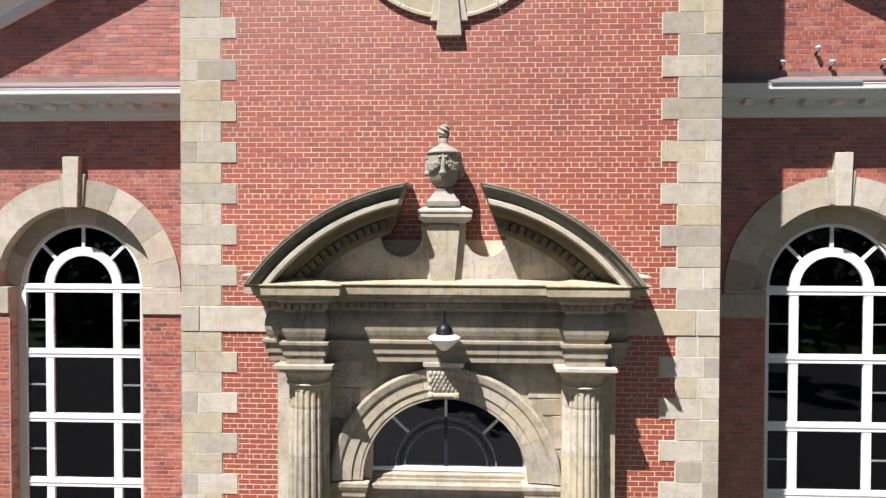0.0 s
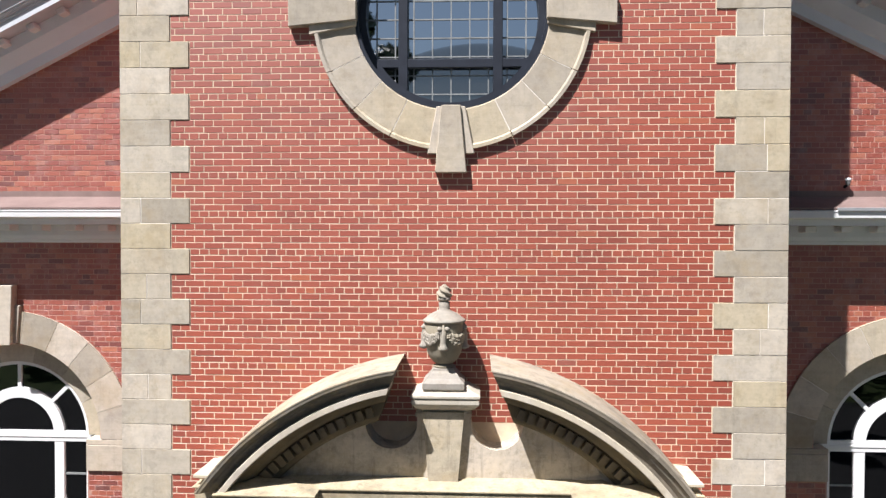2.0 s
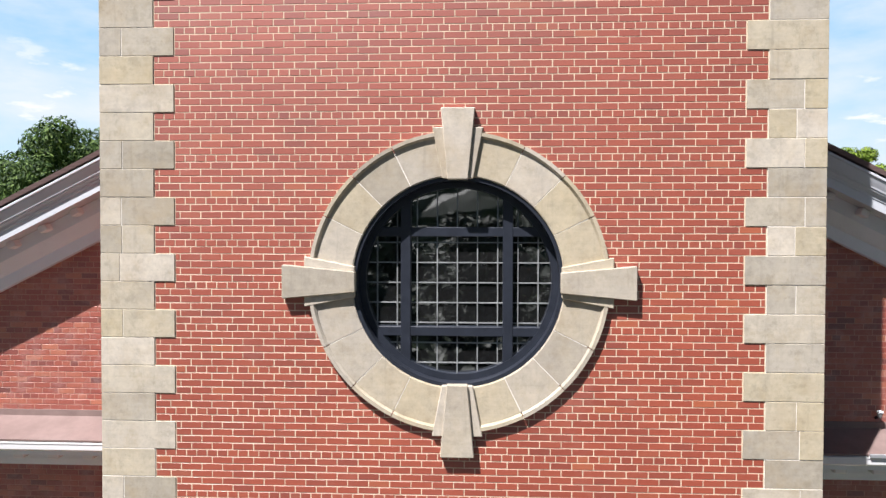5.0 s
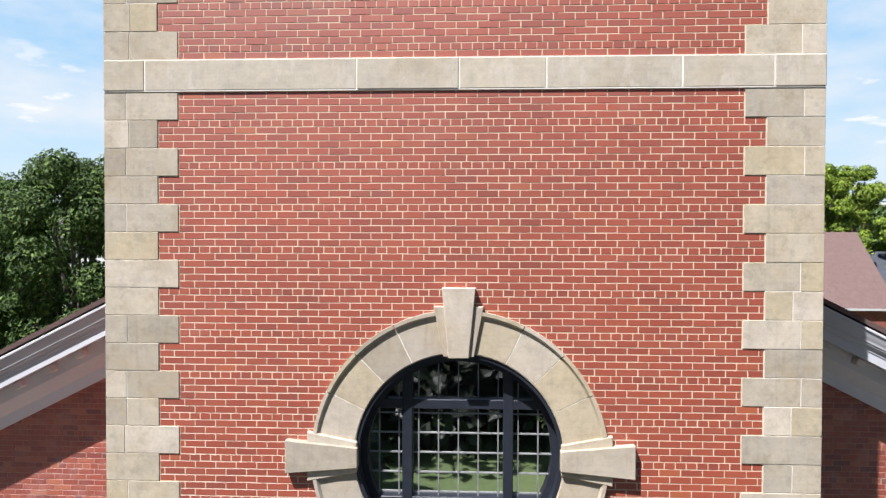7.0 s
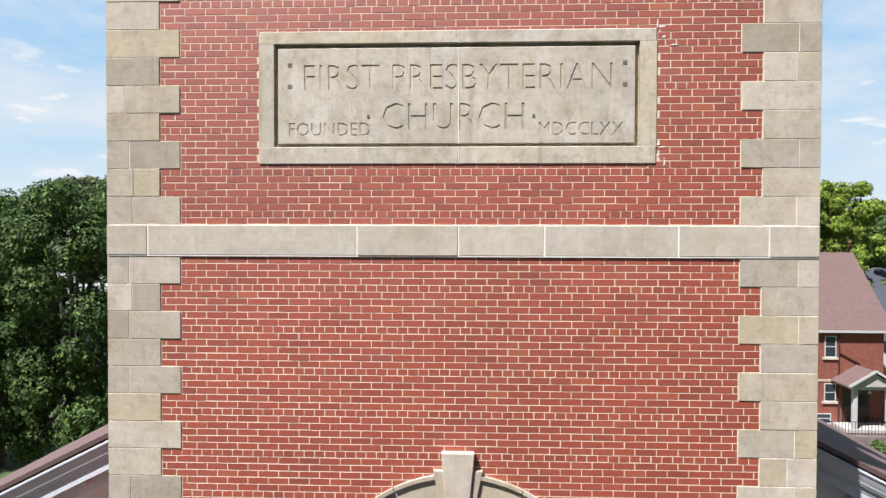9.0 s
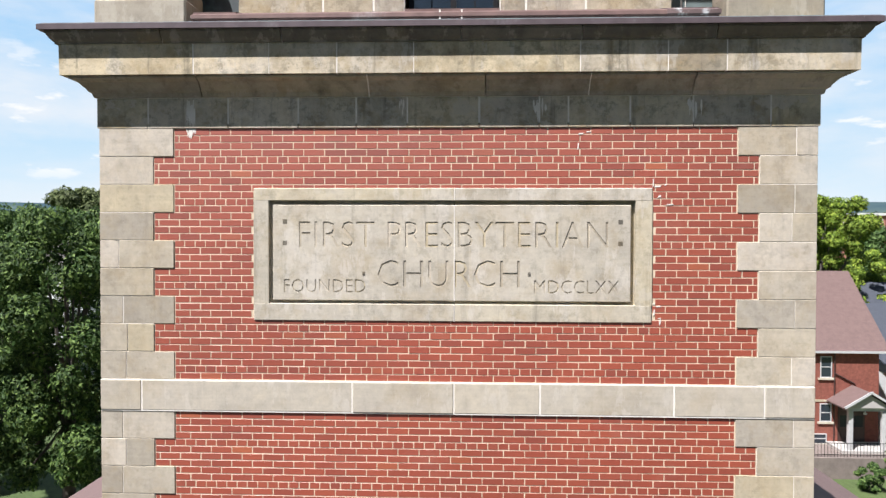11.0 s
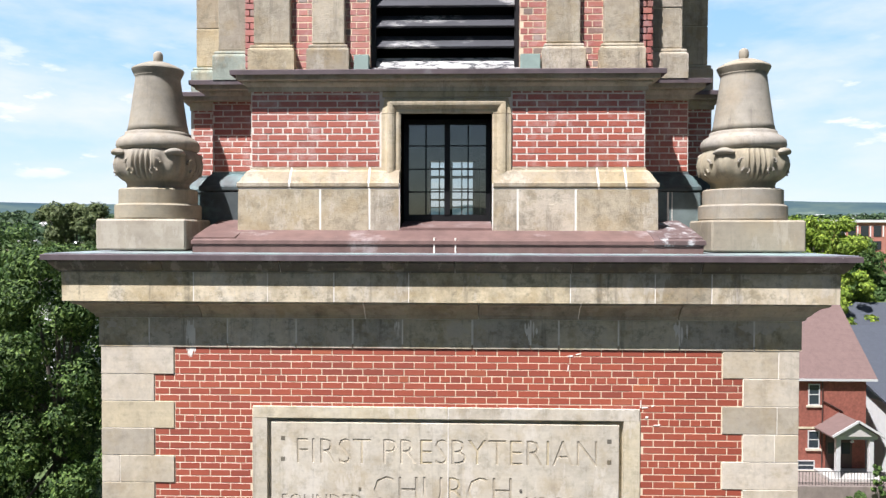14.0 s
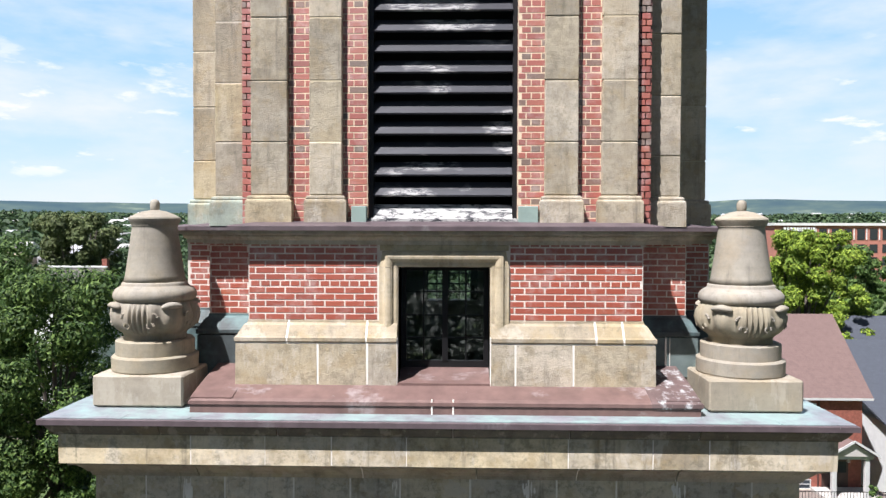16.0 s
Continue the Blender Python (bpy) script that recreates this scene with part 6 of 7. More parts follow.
whole("ground", ground_mesh(), mat("grass_ground", grass), "mown grass and fields rising to the hills", "ground", kind="structure", smooth=True)
ASPHALT = plain("asphalt", (0.045, 0.045, 0.047), 0.9, vary=0.2, scale=1.5, grain=120, relief=0.4)
PAVING = plain("concrete_paving", (0.42, 0.40, 0.37), 0.9, vary=0.15, scale=2)
# unseen pavement colour, kept dark so less light bounces up the front
PAVERS = plain("dark_unseen_paving", (0.15, 0.115, 0.095), 0.9, vary=0.2, scale=3)
whole("road", box(-120, 120, -30, -5.5, GROUND - 0.05, GROUND + 0.02), ASPHALT, "asphalt street before the church", "road", kind="structure")
whole("pavement", box(-120, 120, -5.5, -2.6, GROUND - 0.05, GROUND + 0.14), PAVERS, "unseen pavement before the church, dark to cut bounced light", "pavement", kind="structure")
whole("parking_lot", box(44, 90, 84, 112, GROUND - 0.05, GROUND + 0.9), PAVING, "pale concrete parking lot", "parking", kind="structure")

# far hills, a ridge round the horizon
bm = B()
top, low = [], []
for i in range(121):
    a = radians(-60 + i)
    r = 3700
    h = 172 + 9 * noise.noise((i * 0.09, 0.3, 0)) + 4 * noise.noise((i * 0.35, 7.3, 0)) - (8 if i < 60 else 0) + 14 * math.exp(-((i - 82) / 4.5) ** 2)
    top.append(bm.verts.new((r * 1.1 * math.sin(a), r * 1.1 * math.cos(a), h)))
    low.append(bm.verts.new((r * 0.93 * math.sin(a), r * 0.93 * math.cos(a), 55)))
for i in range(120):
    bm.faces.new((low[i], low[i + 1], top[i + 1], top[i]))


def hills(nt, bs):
    # distance haze is painted in as blue, and the hills glow unlit
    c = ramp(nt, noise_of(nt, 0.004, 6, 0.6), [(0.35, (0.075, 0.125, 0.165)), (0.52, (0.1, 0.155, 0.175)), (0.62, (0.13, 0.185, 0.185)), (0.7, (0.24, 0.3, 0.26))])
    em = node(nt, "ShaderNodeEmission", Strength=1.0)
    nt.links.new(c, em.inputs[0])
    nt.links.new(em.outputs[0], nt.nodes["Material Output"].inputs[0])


whole("backdrop_hills", bm, mat("far_hills_painted_haze", hills), "low wooded hills along the horizon", "hills", kind="structure", smooth=True)

# sky with fair-weather cloud behind the hills
bm = B()
rows = []
for k in range(25):
    e = radians(-2 + 2.2 * k)
    rows.append([bm.verts.new((4300 * math.cos(e) * math.sin(radians(-62 + 2 * i)), 4300 * math.cos(e) * math.cos(radians(-62 + 2 * i)), 4300 * math.sin(e))) for i in range(63)])
for a, b in zip(rows, rows[1:]):
    for i in range(62):
        bm.faces.new((a[i], a[i + 1], b[i + 1], b[i]))


def clouds(nt, bs):
    g = nt.nodes.new("ShaderNodeNewGeometry")
    sep = nt.nodes.new("ShaderNodeSeparateXYZ")
    nt.links.new(g.outputs["Position"], sep.inputs[0])
    up = node(nt, "ShaderNodeMapRange")
    up.inputs[1].default_value, up.inputs[2].default_value = 150, 2200
    nt.links.new(sep.outputs[2], up.inputs[0])
    blue = ramp(nt, up.outputs[0], [(0.0, (0.74, 0.86, 0.95)), (0.2, (0.52, 0.74, 0.94)), (0.5, (0.36, 0.62, 0.92)), (1.0, (0.2, 0.42, 0.85))])
    m = node(nt, "ShaderNodeMapping")
    m.inputs["Scale"].default_value = (0.0011, 0.0011, 0.0034)
    m.inputs["Location"].default_value = (0.35, 0.0, 0.15)
    nt.links.new(g.outputs["Position"], m.inputs[0])
    soft = ramp(nt, noise_of(nt, 1.0, 8, 0.56, m.outputs[0]), [(0.38, (0.0,)), (0.68, (0.85,))])
    m2 = node(nt, "ShaderNodeMapping")
    m2.inputs["Scale"].default_value = (0.0032, 0.0032, 0.011)
    nt.links.new(g.outputs["Position"], m2.inputs[0])
    puff = ramp(nt, noise_of(nt, 1.0, 6, 0.55, m2.outputs[0]), [(0.6, (0.0,)), (0.68, (1.0,))])
    low_only = ramp(nt, up.outputs[0], [(0.05, (0.0,)), (0.1, (0.8,)), (0.3, (0.8,)), (0.45, (0.0,))])
    puff = mix(nt, 1.0, puff, low_only, "MULTIPLY")
    c = mix(nt, soft, blue, (0.83, 0.87, 0.93))
    c = mix(nt, puff, c, (0.97, 0.98, 1.0))
    em = node(nt, "ShaderNodeEmission", Strength=0.62)
    nt.links.new(c, em.inputs[0])
    nt.links.new(em.outputs[0], nt.nodes["Material Output"].inputs[0])


whole("backdrop_sky", bm, mat("summer_sky", clouds), "blue summer sky with thin white cloud", "sky", kind="structure", smooth=True)


# ---- trees ----
def leaves(name, blobs, count, size, seed, slim=0.45):
    """A crown: many small bent leaves spread through lumpy blobs (x, y, z, radius)."""
    rg = np.random.default_rng(seed)
    bl = np.array(blobs)
    w = bl[:, 3] ** 2.2
    pick = rg.choice(len(bl), count, p=w / w.sum())
    d = rg.normal(size=(count, 3))
    d /= np.linalg.norm(d, axis=1)[:, None]
    rad = 1 - 0.5 * rg.random(count) ** 2.2
    lump = 1 + 0.16 * np.sin(d[:, 0] * 7 + pick) * np.sin(d[:, 1] * 6 + pick * 2) + 0.1 * np.sin(d[:, 2] * 11 + pick)
    pos = bl[pick, :3] + d * (bl[pick, 3] * rad * lump)[:, None] * np.array([1, 1, 0.86])
    nrm = d * 1.0 + rg.normal(size=(count, 3)) * 0.38 + np.array([0, 0, 0.5])
    nrm /= np.linalg.norm(nrm, axis=1)[:, None]
    t = np.cross(nrm, rg.normal(size=(count, 3)))
    t /= np.linalg.norm(t, axis=1)[:, None]
    t[:, 2] -= 0.35
    b = np.cross(nrm, t)
    s = size * (0.6 + 0.8 * rg.random(count))[:, None]
    v = np.stack([pos - t * s, pos + b * s * slim + nrm * s * 0.12, pos + t * s, pos - b * s * slim + nrm * s * 0.12], 1).reshape(-1, 3)
    f = np.arange(count * 4).reshape(-1, 4)
    me = bpy.data.meshes.new(name)
    me.from_pydata(v.tolist(), [], f.tolist())
    return me


def crown_blobs(x, y, z0, z1, r, n, seed):
    rg = random.Random(seed)
    out = []
    for i in range(n):
        u = (i + 0.5) / n
        z = z0 + (z1 - z0) * u
        spread = r * math.sin(math.pi * min(1, 0.12 + 0.72 * u)) ** 0.8
        a = i * 2.4 + rg.uniform(-0.5, 0.5)
        q = spread * rg.uniform(0.2, 0.82)
        br = r * rg.uniform(0.14, 0.27) * (30 / max(30, n)) ** 0.35
        out.append((x + q * math.cos(a), y + q * math.sin(a), min(z, z1 - br * 0.7), br))
    return out


BARK = plain("bark", (0.10, 0.085, 0.07), 0.95, vary=0.3, scale=3, grain=25, relief=0.6)
LEAF_A, LEAF_B = leaf_material("dark_leaves", (0.06, 0.115, 0.03), (0.14, 0.215, 0.06)), leaf_material("bright_leaves", (0.14, 0.22, 0.026), (0.28, 0.36, 0.05))


def tree(x, y, height, r, count, size, seed, leaf, label, low=0.25, n=26, group="", slim=0.45):
    z = land(x, y)
    t = thing("tree", label, "tree", group, at=(x, y, z))
    rg = random.Random(seed)
    bm = B()
    tr = 0.022 * height
    tube(bm, (x, y, z - 0.3), (x + rg.uniform(-0.3, 0.3), y, z + height * 0.45), tr, tr * 0.65, 10)
    blobs = crown_blobs(x, y, z + height * low, z + height, r, n, seed)
    tip = Vector((x, y, z + height * 0.42))
    for bl in blobs[::2]:
        st = Vector((x, y, z + height * rg.uniform(0.22, 0.45)))
        tube(bm, st, (bl[0], bl[1], bl[2]), tr * 0.4, tr * 0.08, 6)
    part("trunk", bm, BARK, t)
    tagged(part("crown", leaves("crown", blobs, count, size, seed), leaf, t), kind="stuff")
    return t


ASH = leaf_material("ash_leaves", (0.035, 0.074, 0.016), (0.12, 0.185, 0.046))
tree(-24.2, 36.0, 18.4, 7.8, 70000, 0.125, 3, ASH, "large dark green ash tree beside the church", 0.14, 60, slim=0.33)
tree(-16.6, 33.0, 10.5, 3.6, 24000, 0.115, 4, ASH, "small ash tree close behind the church", 0.1, 30, slim=0.33)
tree(-31.5, 40.0, 14.2, 5.6, 46000, 0.125, 5, ASH, "broad dark green tree beside the church", 0.12, 46, slim=0.35)
# added out of view, to throw shade on the lower crowns
tree(-34.0, 26.0, 21.0, 6.4, 24000, 0.2, 7, ASH, "unseen ash tree added to shade the trees beside the church", 0.15, 46)
tree(-49.0, 68.0, 20.0, 7.0, 18000, 0.2, 6, LEAF_A, "dense green spreading tree beyond the roofs", 0.15)
tree(-52.6, 92.0, 22.6, 9.3, 90000, 0.2, 8, leaf_material("olive_leaves", (0.085, 0.115, 0.042), (0.155, 0.185, 0.075)), "tall rounded olive-green tree in the town", 0.03, 150)
tree(-30.0, 74.0, 15.0, 6.0, 16000, 0.2, 9, LEAF_A, "dense green tree among the roofs", 0.1)
tree(36.5, 72.0, 21.0, 7.6, 90000, 0.155, 11, LEAF_B, "bright green maple behind the house", 0.12, 120)
tree(43.0, 74.0, 13.0, 4.6, 34000, 0.15, 12, LEAF_B, "smaller bright green maple behind the house", 0.1, 60)
tree(66.0, 118.0, 17.0, 7.5, 14000, 0.3, 13, LEAF_A, "grey-green tree before the brick block", 0.1)
tree(76.0, 122.0, 15.5, 6.5, 12000, 0.3, 14, LEAF_A, "grey-green tree before the brick block", 0.1)
tree(30.9, 43.6, 4.7, 1.6, 5000, 0.1, 15, LEAF_B, "leafy shrub by the porch", 0.1, 12)
tree(26.6, 42.6, 1.7, 1.4, 3500, 0.09, 16, LEAF_A, "low shrub by the walkway", 0.05, 12)
tree(28.9, 44.2, 3.3, 0.7, 1400, 0.09, 17, LEAF_A, "slender sapling before the porch", 0.35, 10)
# unseen trees across the street, their leaf colour darkened as if shaded
LEAF_SHADE = plain("shade_dark_leaves", (0.014, 0.026, 0.009), 0.6, vary=0.3, scale=1.5)
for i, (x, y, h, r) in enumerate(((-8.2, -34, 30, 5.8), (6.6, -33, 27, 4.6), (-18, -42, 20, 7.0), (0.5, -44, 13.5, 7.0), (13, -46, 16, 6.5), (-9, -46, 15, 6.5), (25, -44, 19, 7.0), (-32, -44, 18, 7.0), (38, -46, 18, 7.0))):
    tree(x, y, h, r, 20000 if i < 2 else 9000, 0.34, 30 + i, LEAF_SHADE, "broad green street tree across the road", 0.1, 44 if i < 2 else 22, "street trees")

# far woods, too many to count
rg = np.random.default_rng(5)
vs, fs = [], []


def woods(r0, r1, n, size, per):
    """Blobs of distant crowns, as leaves gathered in one mesh."""
    out = []
    for i in range(n):
        r = r0 + (r1 - r0) * rg.random() ** 1.5
        a = radians(rg.uniform(0.5, 42) * rg.choice([-1, 1]))
        x, y = r * math.sin(a), r * math.cos(a)
        if r < 330 and a > radians(20):
            continue
        q = rg.uniform(2.6, 4.6) * (1 + r / 1500)
        out.append((x, y, land(x, y) + q * 0.6, q))
    return leaves("far_woods", out, len(out) * per, size, 9, 0.8)


def park(n, per):
    """Dense unseen trees added across the road, to darken reflections."""
    out = []
    for i in range(n):
        x, y, q = rg.uniform(-90, 90), rg.uniform(-150, -64), rg.uniform(3.5, 5.5)
        if i < n // 2:
            y = rg.uniform(-66, -36)
        out.append((x, y, GROUND + rg.uniform(1.5, 4.5) + (3 if y < -64 else 0), q))
    return leaves("park_trees", out, len(out) * per, 0.55, 19, 0.7)


FAR_LEAF = leaf_material("far_foliage", (0.04, 0.075, 0.032), (0.075, 0.115, 0.05))
# unseen tree bank, added and coloured dark for the panes to mirror
bm = B()
prev = None
for k in range(9):
    row = []
    for i in range(49):
        x, y = -210 + 8.75 * i + 4 * noise.noise((i * 0.9, k * 0.9, 0.2)), -168 - 1.6 * k + 5 * noise.noise((i * 0.7, k * 0.7, 4.2))
        z = GROUND + 24 * (k / 8) ** 0.8 + (4 * noise.noise((i * 0.45, 0.7, 0.1)) + 2.5 * noise.noise((i * 1.3, 2.1, 0.5))) * k / 8
        row.append(bm.verts.new((x, y, z)))
    if prev:
        for i in range(48):
            bm.faces.new((prev[i], prev[i + 1], row[i + 1], row[i]))
    prev = row
whole("wooded_rise", bm, LEAF_SHADE, "unseen dark tree bank added for reflections", "woods", kind="stuff")
whole("park_trees", park(300, 170), LEAF_SHADE, "unseen dense trees added across the road, for reflections", "woods", kind="stuff")
whole("woods", woods(130, 420, 1250, 0.8, 125), FAR_LEAF, "woods between the nearer houses of the town", "woods", kind="stuff")
whole("far_woods", woods(420, 1500, 3100, 2.2, 43), FAR_LEAF, "distant woods below the hills", "woods", kind="stuff")

# far town, small pale roofs
vs, fs = [], []
for i in range(170):
    r = 260 + 1900 * rg.random() ** 1.3
    a = radians(rg.choice([-1, 1]) * rg.uniform(15, 40))
    if r < 420 and a > 0:
        continue
    x, y, z = r * math.sin(a), r * math.cos(a), land(r, 0)
    w, d, h = rg.uniform(5, 11), rg.uniform(5, 8), rg.uniform(5, 8)
    n = len(vs)
    for zz in (z - 2, z + h * 0.7):
        for sx_, sy_ in ((-1, -1), (1, -1), (1, 1), (-1, 1)):
            vs.append((x + sx_ * w, y + sy_ * d, zz))
    vs.append((x - w, y, z + h))
    vs.append((x + w, y, z + h))
    for f in ((0, 1, 5, 4), (1, 2, 6, 9, 5), (2, 3, 7, 6), (3, 0, 4, 8, 7), (4, 5, 9, 8), (6, 7, 8, 9)):
        fs.append(tuple(n + q for q in f))
me = bpy.data.meshes.new("far_town")
me.from_pydata(vs, [], fs)


def town(nt, bs):
    c = ramp(nt, rand(nt, True), [(0.0, (0.6, 0.6, 0.58)), (0.35, (0.42, 0.40, 0.38)), (0.6, (0.7, 0.7, 0.7)), (0.8, (0.25, 0.24, 0.25)), (1.0, (0.5, 0.38, 0.3))])
    nt.links.new(c, bs.inputs["Base Color"])


whole("far_houses", me, mat("far_house_paint", town), "small pale houses of the distant town", "houses", kind="stuff")


# ---- neighbouring houses ----
TRIM = plain("grey_white_trim", (0.5, 0.5, 0.49), 0.6, vary=0.08, scale=3)


def gable_roof(parent, x0, x1, y0, y1, z0, z1, over, material, name="roof"):
    bm = B()
    ym = (y0 + y1) / 2
    k = (z1 - z0) / (ym - y0)
    for s, ya in ((1, y0), (-1, y1)):
        e = ya - s * over
        ze = z0 - over * k
        v = [bm.verts.new(p) for p in ((x0 - over, e, ze), (x1 + over, e, ze), (x1 + over, ym, z1), (x0 - over, ym, z1), (x0 - over, e, ze - 0.12), (x1 + over, e, ze - 0.12), (x1 + over, ym, z1 - 0.12), (x0 - over, ym, z1 - 0.12))]
        for q in ((0, 1, 2, 3), (7, 6, 5, 4), (0, 4, 5, 1), (1, 5, 6, 2), (3, 2, 6, 7), (0, 3, 7, 4)):
            bm.faces.new([v[i] for i in q])
    roof = part(name, bm, material, parent)
    part("eaves_board", box(x0 - over, x1 + over, y0 - over - 0.04, y0 - over, z0 - over * k - 0.17, z0 - over * k - 0.005), TRIM, roof)
    return roof


def house_window(parent, x, y, z, w, h):
    win = part("window", bx(bx(bx(bx(bx(B(), x - w / 2, x + w / 2, y - 0.06, y + 0.05, z, z + 0.07), x - w / 2, x + w / 2, y - 0.06, y + 0.05, z + h - 0.07, z + h),
                                  x - w / 2, x - w / 2 + 0.07, y - 0.06, y + 0.05, z + 0.07, z + h - 0.07), x + w / 2 - 0.07, x + w / 2, y - 0.06, y + 0.05, z + 0.07, z + h - 0.07),
                            x - w / 2 + 0.07, x + w / 2 - 0.07, y - 0.05, y + 0.05, z + h / 2 - 0.03, z + h / 2 + 0.03), TRIM, parent)
    part("pane", box(x - w / 2 + 0.07, x + w / 2 - 0.07, y - 0.02, y - 0.01, z + 0.07, z + h - 0.07), plain("dark_pane", (0.03, 0.04, 0.05), 0.1), win)
    part("sill", box(x - w / 2 - 0.15, x + w / 2 + 0.15, y - 0.12, y + 0.02, z - 0.16, z, 0.01), PALE, win)


HY, HZ = 48.4, -1.3
FAR_BRICK = plain("house_brick", (0.235, 0.078, 0.054), 0.85, vary=0.28, scale=6, grain=40, relief=0.4)
house = thing("brick_house", "two-storey red brick house with brown shingled roof and porch", "house", at=(22, 54, HZ))
part("wall", box(13, 30.2, HY, HY + 12, HZ, 7.75), FAR_BRICK, house)
part("gable", prism(B(), [(HY, 7.3), (HY + 12, 7.3), (HY + 6, 13.0)], 0, 0.3), FAR_BRICK, house).matrix_basis = Matrix.Translation((30.2, 0, 0)) @ Matrix.Rotation(radians(90), 4, "Z")
gable_roof(house, 13, 30.5, HY, HY + 12, 8.0, 13.3, 0.35, ROOF)
for z, h in ((2.36, 1.36), (5.64, 1.6)):
    for x in (17.6, 22.0, 26.35):
        house_window(house, x, HY, z, 0.85, h)
part("band", box(13, 26.8, HY - 0.05, HY + 0.02, 3.85, 4.0), PALE, house)
house_window(house, 25.8, HY, 0.72, 1.3, 0.75)
PIPE = plain("brown_downpipe", (0.06, 0.03, 0.025), 0.5)
part("downpipe", tube(tube(B(), (26.95, HY - 0.08, 7.7), (26.95, HY - 0.08, 0.7), 0.05, 0.05, 8), (26.95, HY - 0.08, 6.0), (28.45, HY - 0.08, 5.2), 0.05, 0.05, 8), PIPE, house, "dark brown downpipe")
# porch
porch = part("porch", box(26.4, 30.4, HY - 2.5, HY, 0.62, 0.9, 0.01), PAVING, house, "white pillared porch")
for x in (27.05, 29.4):
    part("pillar", box(x - 0.16, x + 0.16, HY - 2.35, HY - 2.03, 0.9, 3.72, 0.02), TRIM, porch)
part("porch_beam", box(26.8, 29.75, HY - 2.4, HY, 3.72, 3.98), TRIM, porch)
bm = B()
for s in (-1, 1):
    v = [bm.verts.new(p) for p in ((28.25, HY - 2.75, 5.12), (28.25 + s * 1.85, HY - 2.75, 4.0), (28.25 + s * 1.85, HY + 0.0, 4.0), (28.25, HY + 0.0, 5.12), (28.25, HY - 2.75, 5.02), (28.25 + s * 1.85, HY - 2.75, 3.9), (28.25 + s * 1.85, HY, 3.9), (28.25, HY, 5.02))]
    for q in ((0, 1, 2, 3), (7, 6, 5, 4), (0, 4, 5, 1), (1, 5, 6, 2), (2, 6, 7, 3)):
        bm.faces.new([v[i] for i in q])
part("porch_roof", bm, ROOF, porch)
part("porch_pediment", prism(B(), [(26.7, 3.98), (29.8, 3.98), (28.25, 4.92)], HY - 2.55, HY - 2.4), plain("porch_gable_paint", (0.45, 0.42, 0.4), 0.6), porch)
part("bargeboard", bar(bar(B(), (26.4, HY - 2.8, 4.0), (28.25, HY - 2.8, 5.12), 0.16, 0.08), (30.1, HY - 2.8, 4.0), (28.25, HY - 2.8, 5.12), 0.16, 0.08), TRIM, porch)
part("lamp", lathe(B(), [(0.05, 3.35), (0.14, 3.42), (0.05, 3.55), (0.03, 3.72)], 28.25, HY - 1.9, 10), TRIM, porch)
BROWN = plain("brown_door", (0.05, 0.025, 0.02), 0.5)
for x0, x1 in ((27.25, 28.22), (28.24, 29.2)):
    d = part("door", box(x0, x1, HY - 0.05, HY + 0.02, 0.9, 3.5), BROWN, porch, "dark brown door leaf with a pane")
    part("pane", box(x0 + 0.15, x1 - 0.15, HY - 0.07, HY - 0.052, 2.0, 2.85), plain("door_pane", (0.03, 0.035, 0.04), 0.1), d)
rail = thing("railing", "black iron railing along the raised walkway", "railing", at=(27, HY - 3.3, 0.7))
part("top_rail", bx(bx(B(), 20.5, 31.4, HY - 3.32, HY - 3.28, 1.66, 1.7), 20.5, 31.4, HY - 3.32, HY - 3.28, 0.85, 0.88), BLACK, rail)
first = None
for k in range(49):
    x = 20.5 + 0.225 * k
    if first is None:
        first = part("baluster", box(-0.012, 0.012, HY - 3.312, HY - 3.288, 0.7, 1.66), BLACK, rail)
        first.matrix_basis = Matrix.Translation((x, 0, 0))
    else:
        part("baluster", first.data, None, rail).matrix_basis = Matrix.Translation((x, 0, 0))
whole("walkway", box(20, 31.6, HY - 3.5, HY - 0.1, HZ, 0.7, 0.02), plain("walkway_concrete", (0.2, 0.165, 0.145), 0.9, vary=0.2, scale=2), "raised concrete walkway before the brick house", "walkway", kind="structure")

SIDING = plain("white_siding", (0.72, 0.73, 0.72), 0.6, vary=0.06, scale=2)
wh = thing("white_house", "white sided house with dark grey shingled roof", "house", at=(40, 58, HZ))
part("wall", box(33.2, 46, 50, 64, HZ, 5.2), SIDING, wh)
bm = B()
v = [bm.verts.new(p) for p in ((32.8, 49.4, 5.0), (46.4, 49.4, 5.0), (46.4, 64.6, 9.6), (32.8, 64.6, 9.6), (32.8, 49.4, 5.15), (46.4, 49.4, 5.15), (46.4, 64.6, 9.75), (32.8, 64.6, 9.75))]
for q in ((0, 1, 2, 3), (7, 6, 5, 4), (0, 4, 5, 1), (1, 5, 6, 2), (2, 6, 7, 3), (3, 7, 4, 0)):
    bm.faces.new([v[i] for i in q])
part("roof", bm, ROOF_DARK, wh)
for x in (34.6, 35.6, 39.0):
    house_window(wh, x, 50, 2.6, 0.7, 1.5)
part("upper_wall", box(38, 48, 66, 75, HZ, 8.6), SIDING, wh)
gable_roof(wh, 38, 48, 66, 75, 8.6, 11.4, 0.5, ROOF_DARK, "upper_roof")

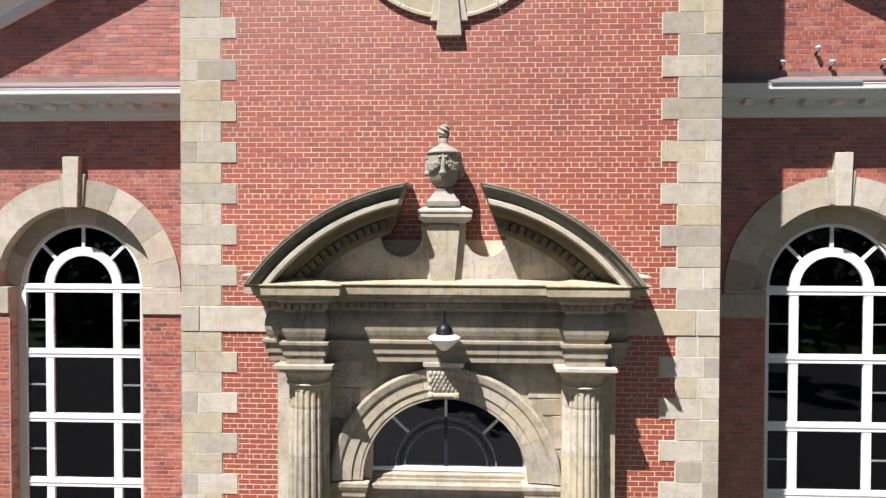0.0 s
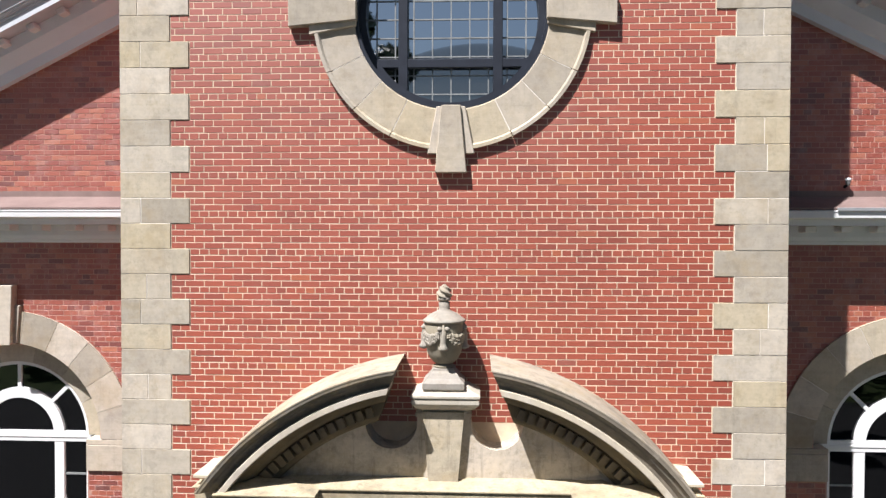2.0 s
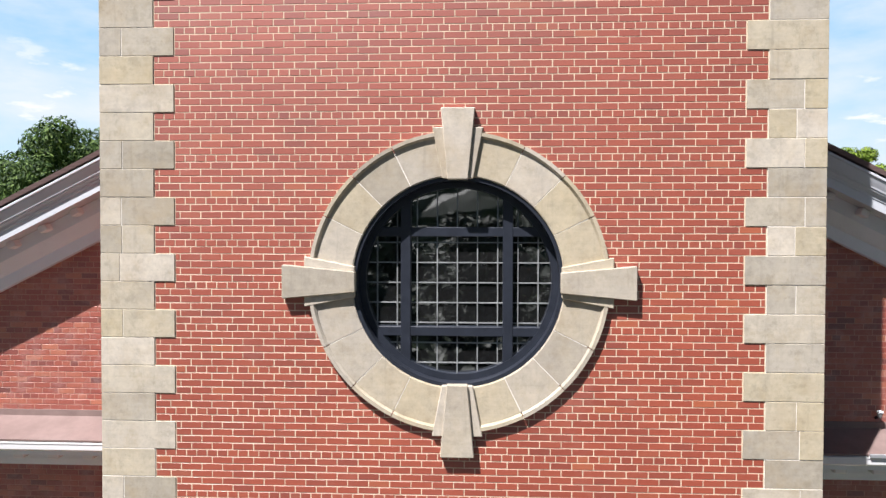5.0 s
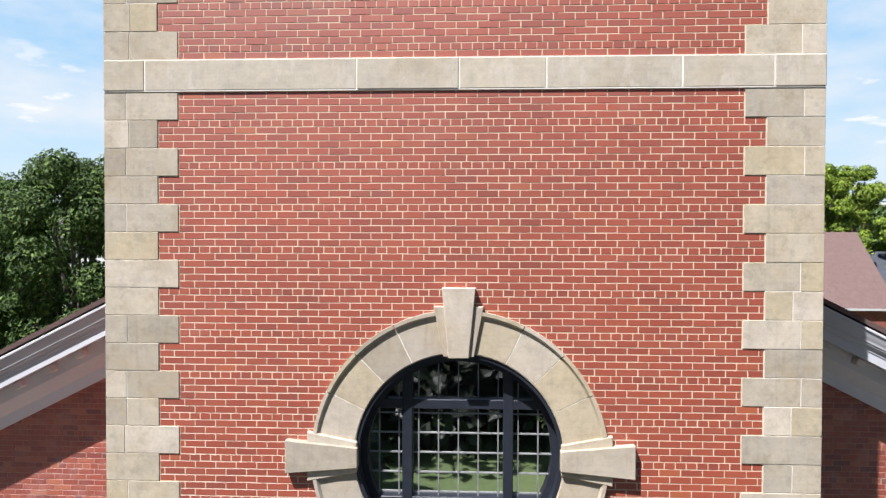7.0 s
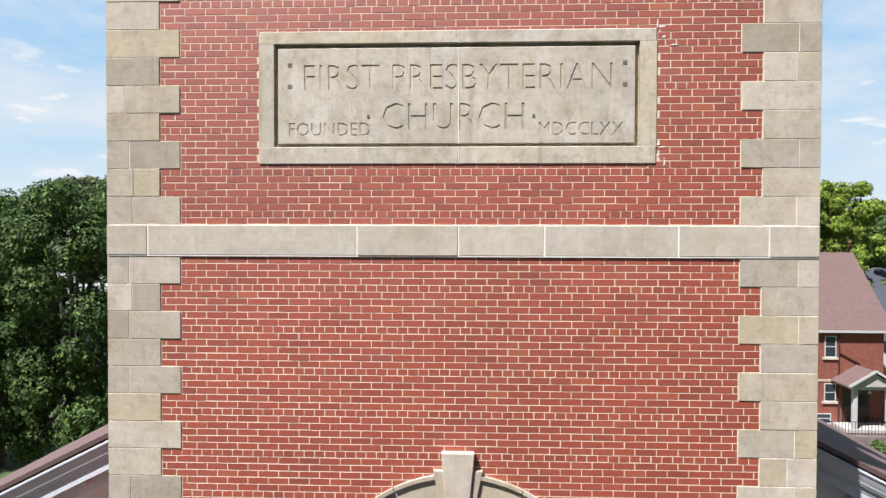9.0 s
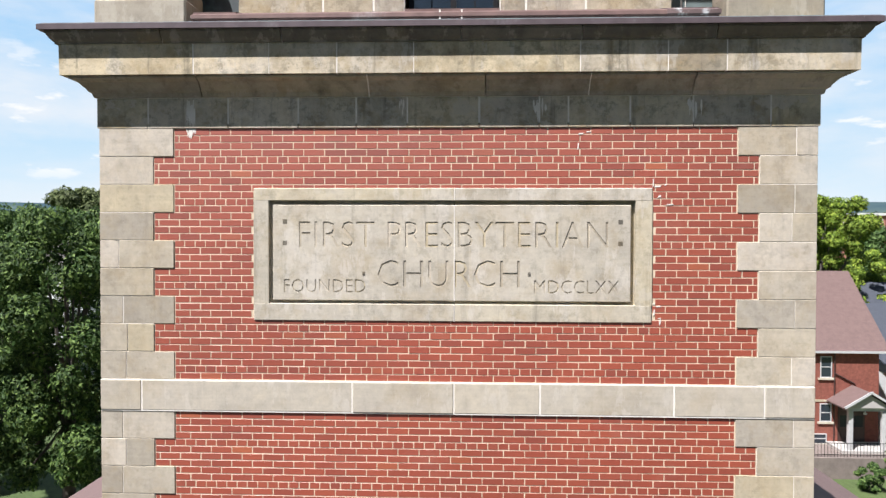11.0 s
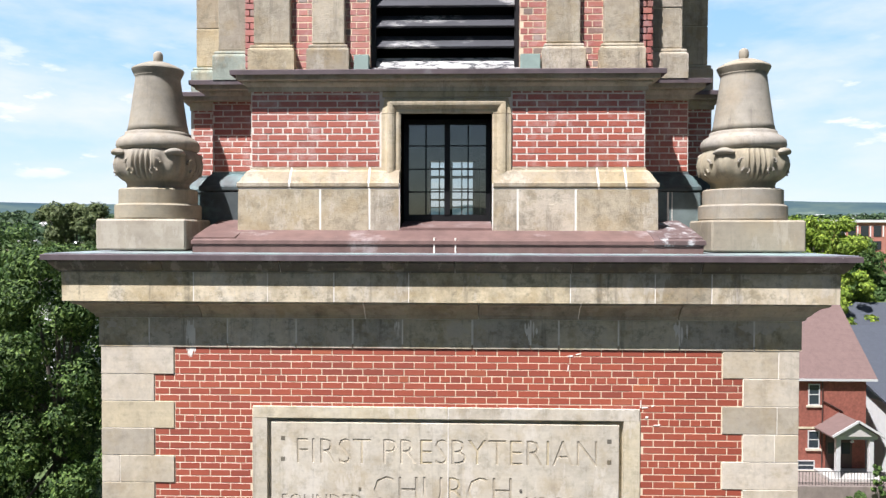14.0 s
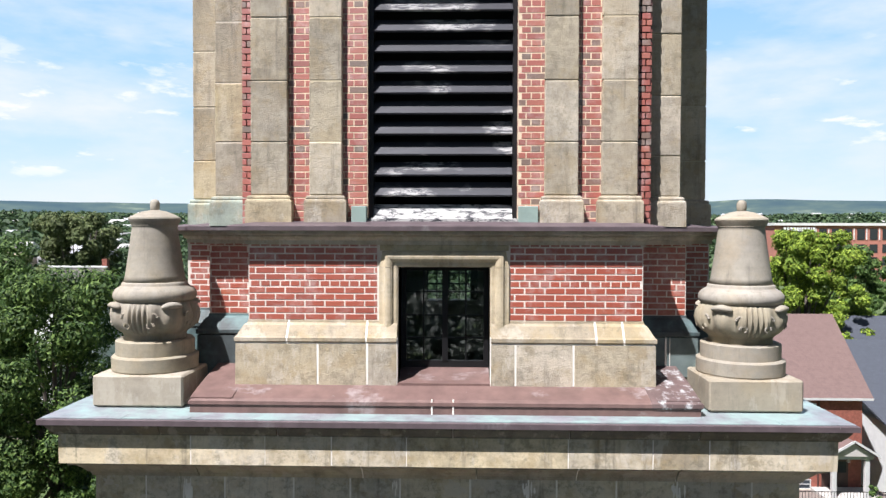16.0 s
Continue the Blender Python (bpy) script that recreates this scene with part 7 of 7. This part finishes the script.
gh = thing("grey_house", "grey roofed house half hidden by trees", "house", at=(-45.6, 79, 0))
part("wall", box(-49.0, -42.2, 75.5, 83, land(-46, 78) - 0.5, 12.6), SIDING, gh)
bm = B()
v = [bm.verts.new(p) for p in ((-49.8, 74.6, 12.5), (-41.6, 74.6, 12.5), (-42.1, 79, 15.7), (-49.2, 79, 15.7), (-49.8, 83.4, 12.5), (-41.6, 83.4, 12.5))]
for q in ((0, 1, 2, 3), (3, 2, 5, 4), (0, 3, 4), (1, 5, 2), (0, 4, 5, 1)):
    bm.faces.new([v[i] for i in q])
part("roof", bm, shingles("grey_brown_shingles", (0.115, 0.108, 0.1)), gh)
part("ridge_cap", box(-49.2, -42.1, 78.8, 79.2, 15.68, 15.86, 0.02), WHITE, gh)
part("chimney", box(-42.9, -42.3, 79.3, 79.9, 14.0, 16.7), FAR_BRICK, gh)

# brick office block on the rise
blk = thing("brick_block", "long red brick office block with flat roof", "building", at=(150, 205, 5))
by, bz0, bz1 = 225.0, land(130, 225) - 2, 22.3
part("wall", box(97.6, 215, by, by + 30, bz0, bz1), plain("block_brick", (0.4, 0.165, 0.125), 0.85, vary=0.1, scale=1.5), blk)
part("roof", box(97.0, 215.6, by - 0.6, by + 30.6, bz1, bz1 + 0.8), plain("roof_trim", (0.62, 0.62, 0.6), 0.7), blk)
PANE = plain("block_pane", (0.03, 0.035, 0.04), 0.15)
for row in range(4):
    z = bz1 - 4.4 - row * 4.0
    h = 3.4 if row == 0 else 2.6
    for k in range(30):
        x = 99.5 + k * 3.9
        if z > bz0:
            wn = part("window", box(x, x + 2.4, by - 0.12, by - 0.02, z, z + h), PANE, blk)
            if row == 0:
                part("mullion", box(x + 2.75, x + 3.0, by - 0.3, by - 0.12, z, z + h), SIDING, wn)
for k, (dx, w) in enumerate(((0, 0.7), (1.0, 0.7), (2.0, 0.75), (3.0, 0.8), (4.0, 0.6), (4.9, 0.3), (5.5, 0.65), (6.4, 0.6), (7.3, 0.75), (8.4, 0.3), (9.0, 0.65))):
    part("sign_bar", box(100.2 + dx, 100.2 + dx + w, by - 0.3, by - 0.15, 20.5, 21.8), WHITE, blk, "white raised sign shape")
wr = thing("flat_roofed_building", "long low building with pale metal roof", "building", at=(-193, 408, 9))
part("wall", box(-212, -174, 400, 416, 8, 18.0), SIDING, wr)
part("roof", box(-213, -173, 399, 417, 18.0, 19.2), plain("pale_metal_roof", (0.5, 0.5, 0.5), 0.5), wr)


# parked cars
def car(x, y, colour, label):
    z = GROUND + 0.9
    c = thing("car", label, "car", "parked cars", at=(x, y, z))
    paint = plain("car_paint", colour, 0.25, vary=0.03)
    bm = prism(B(), [(x - 2.2, z + 0.3), (x + 2.2, z + 0.3), (x + 2.25, z + 0.75), (x + 1.3, z + 0.95), (x + 0.7, z + 1.45), (x - 0.9, z + 1.48), (x - 1.7, z + 1.0), (x - 2.2, z + 0.9)], y - 0.85, y + 0.85)
    bmesh.ops.bevel(bm, geom=list(bm.edges), offset=0.06, segments=2, affect="EDGES")
    part("body", bm, paint, c)
    part("side_window", prism(B(), [(x - 1.5, z + 1.0), (x + 1.1, z + 0.98), (x + 0.62, z + 1.38), (x - 0.85, z + 1.4)], y - 0.87, y - 0.84), PANE, c)
    for dx in (-1.35, 1.35):
        for dy in (-0.8, 0.8):
            b2 = lathe(B(), [(0.2, -0.1), (0.33, -0.1), (0.33, 0.1), (0.2, 0.1)], 0, 0, 16)
            b2.transform(Matrix.Translation((x + dx, y + dy, z + 0.33)) @ Matrix.Rotation(radians(90), 4, "X"))
            part("wheel", b2, BLACK, c)


car(52.5, 91, (0.09, 0.14, 0.28), "blue car parked on the concrete lot")
car(58.5, 90.5, (0.35, 0.02, 0.03), "red car parked on the concrete lot")
car(57.0, 100, (0.5, 0.5, 0.5), "silver car parked on the concrete lot")

# ---- the nearest bricks, each a piece of its own ----
LOOSE.append((near[:300], 0.0, 0.0047, BRICK_ONE, tower))
if near[300:]:
    tagged(part("brickwork", brick_mesh("brickwork", near[300:], 0.0), BRICK, tower), kind="stuff")
for rects, front, gap, material, owner in LOOSE:
    shapes = {}
    for x0, x1, z0, z1 in rects:
        size = (round((x1 - x0) * 200), rnd.randrange(2))
        if size not in shapes:
            shapes[size] = brick_mesh("brick", [(0.0, x1 - x0, 0.0, z1 - z0)], 0.0, joint=gap)
        part("brick", shapes[size], material, owner).matrix_basis = Matrix.Translation((x0, front + rnd.uniform(-0.0015, 0.0), z0))
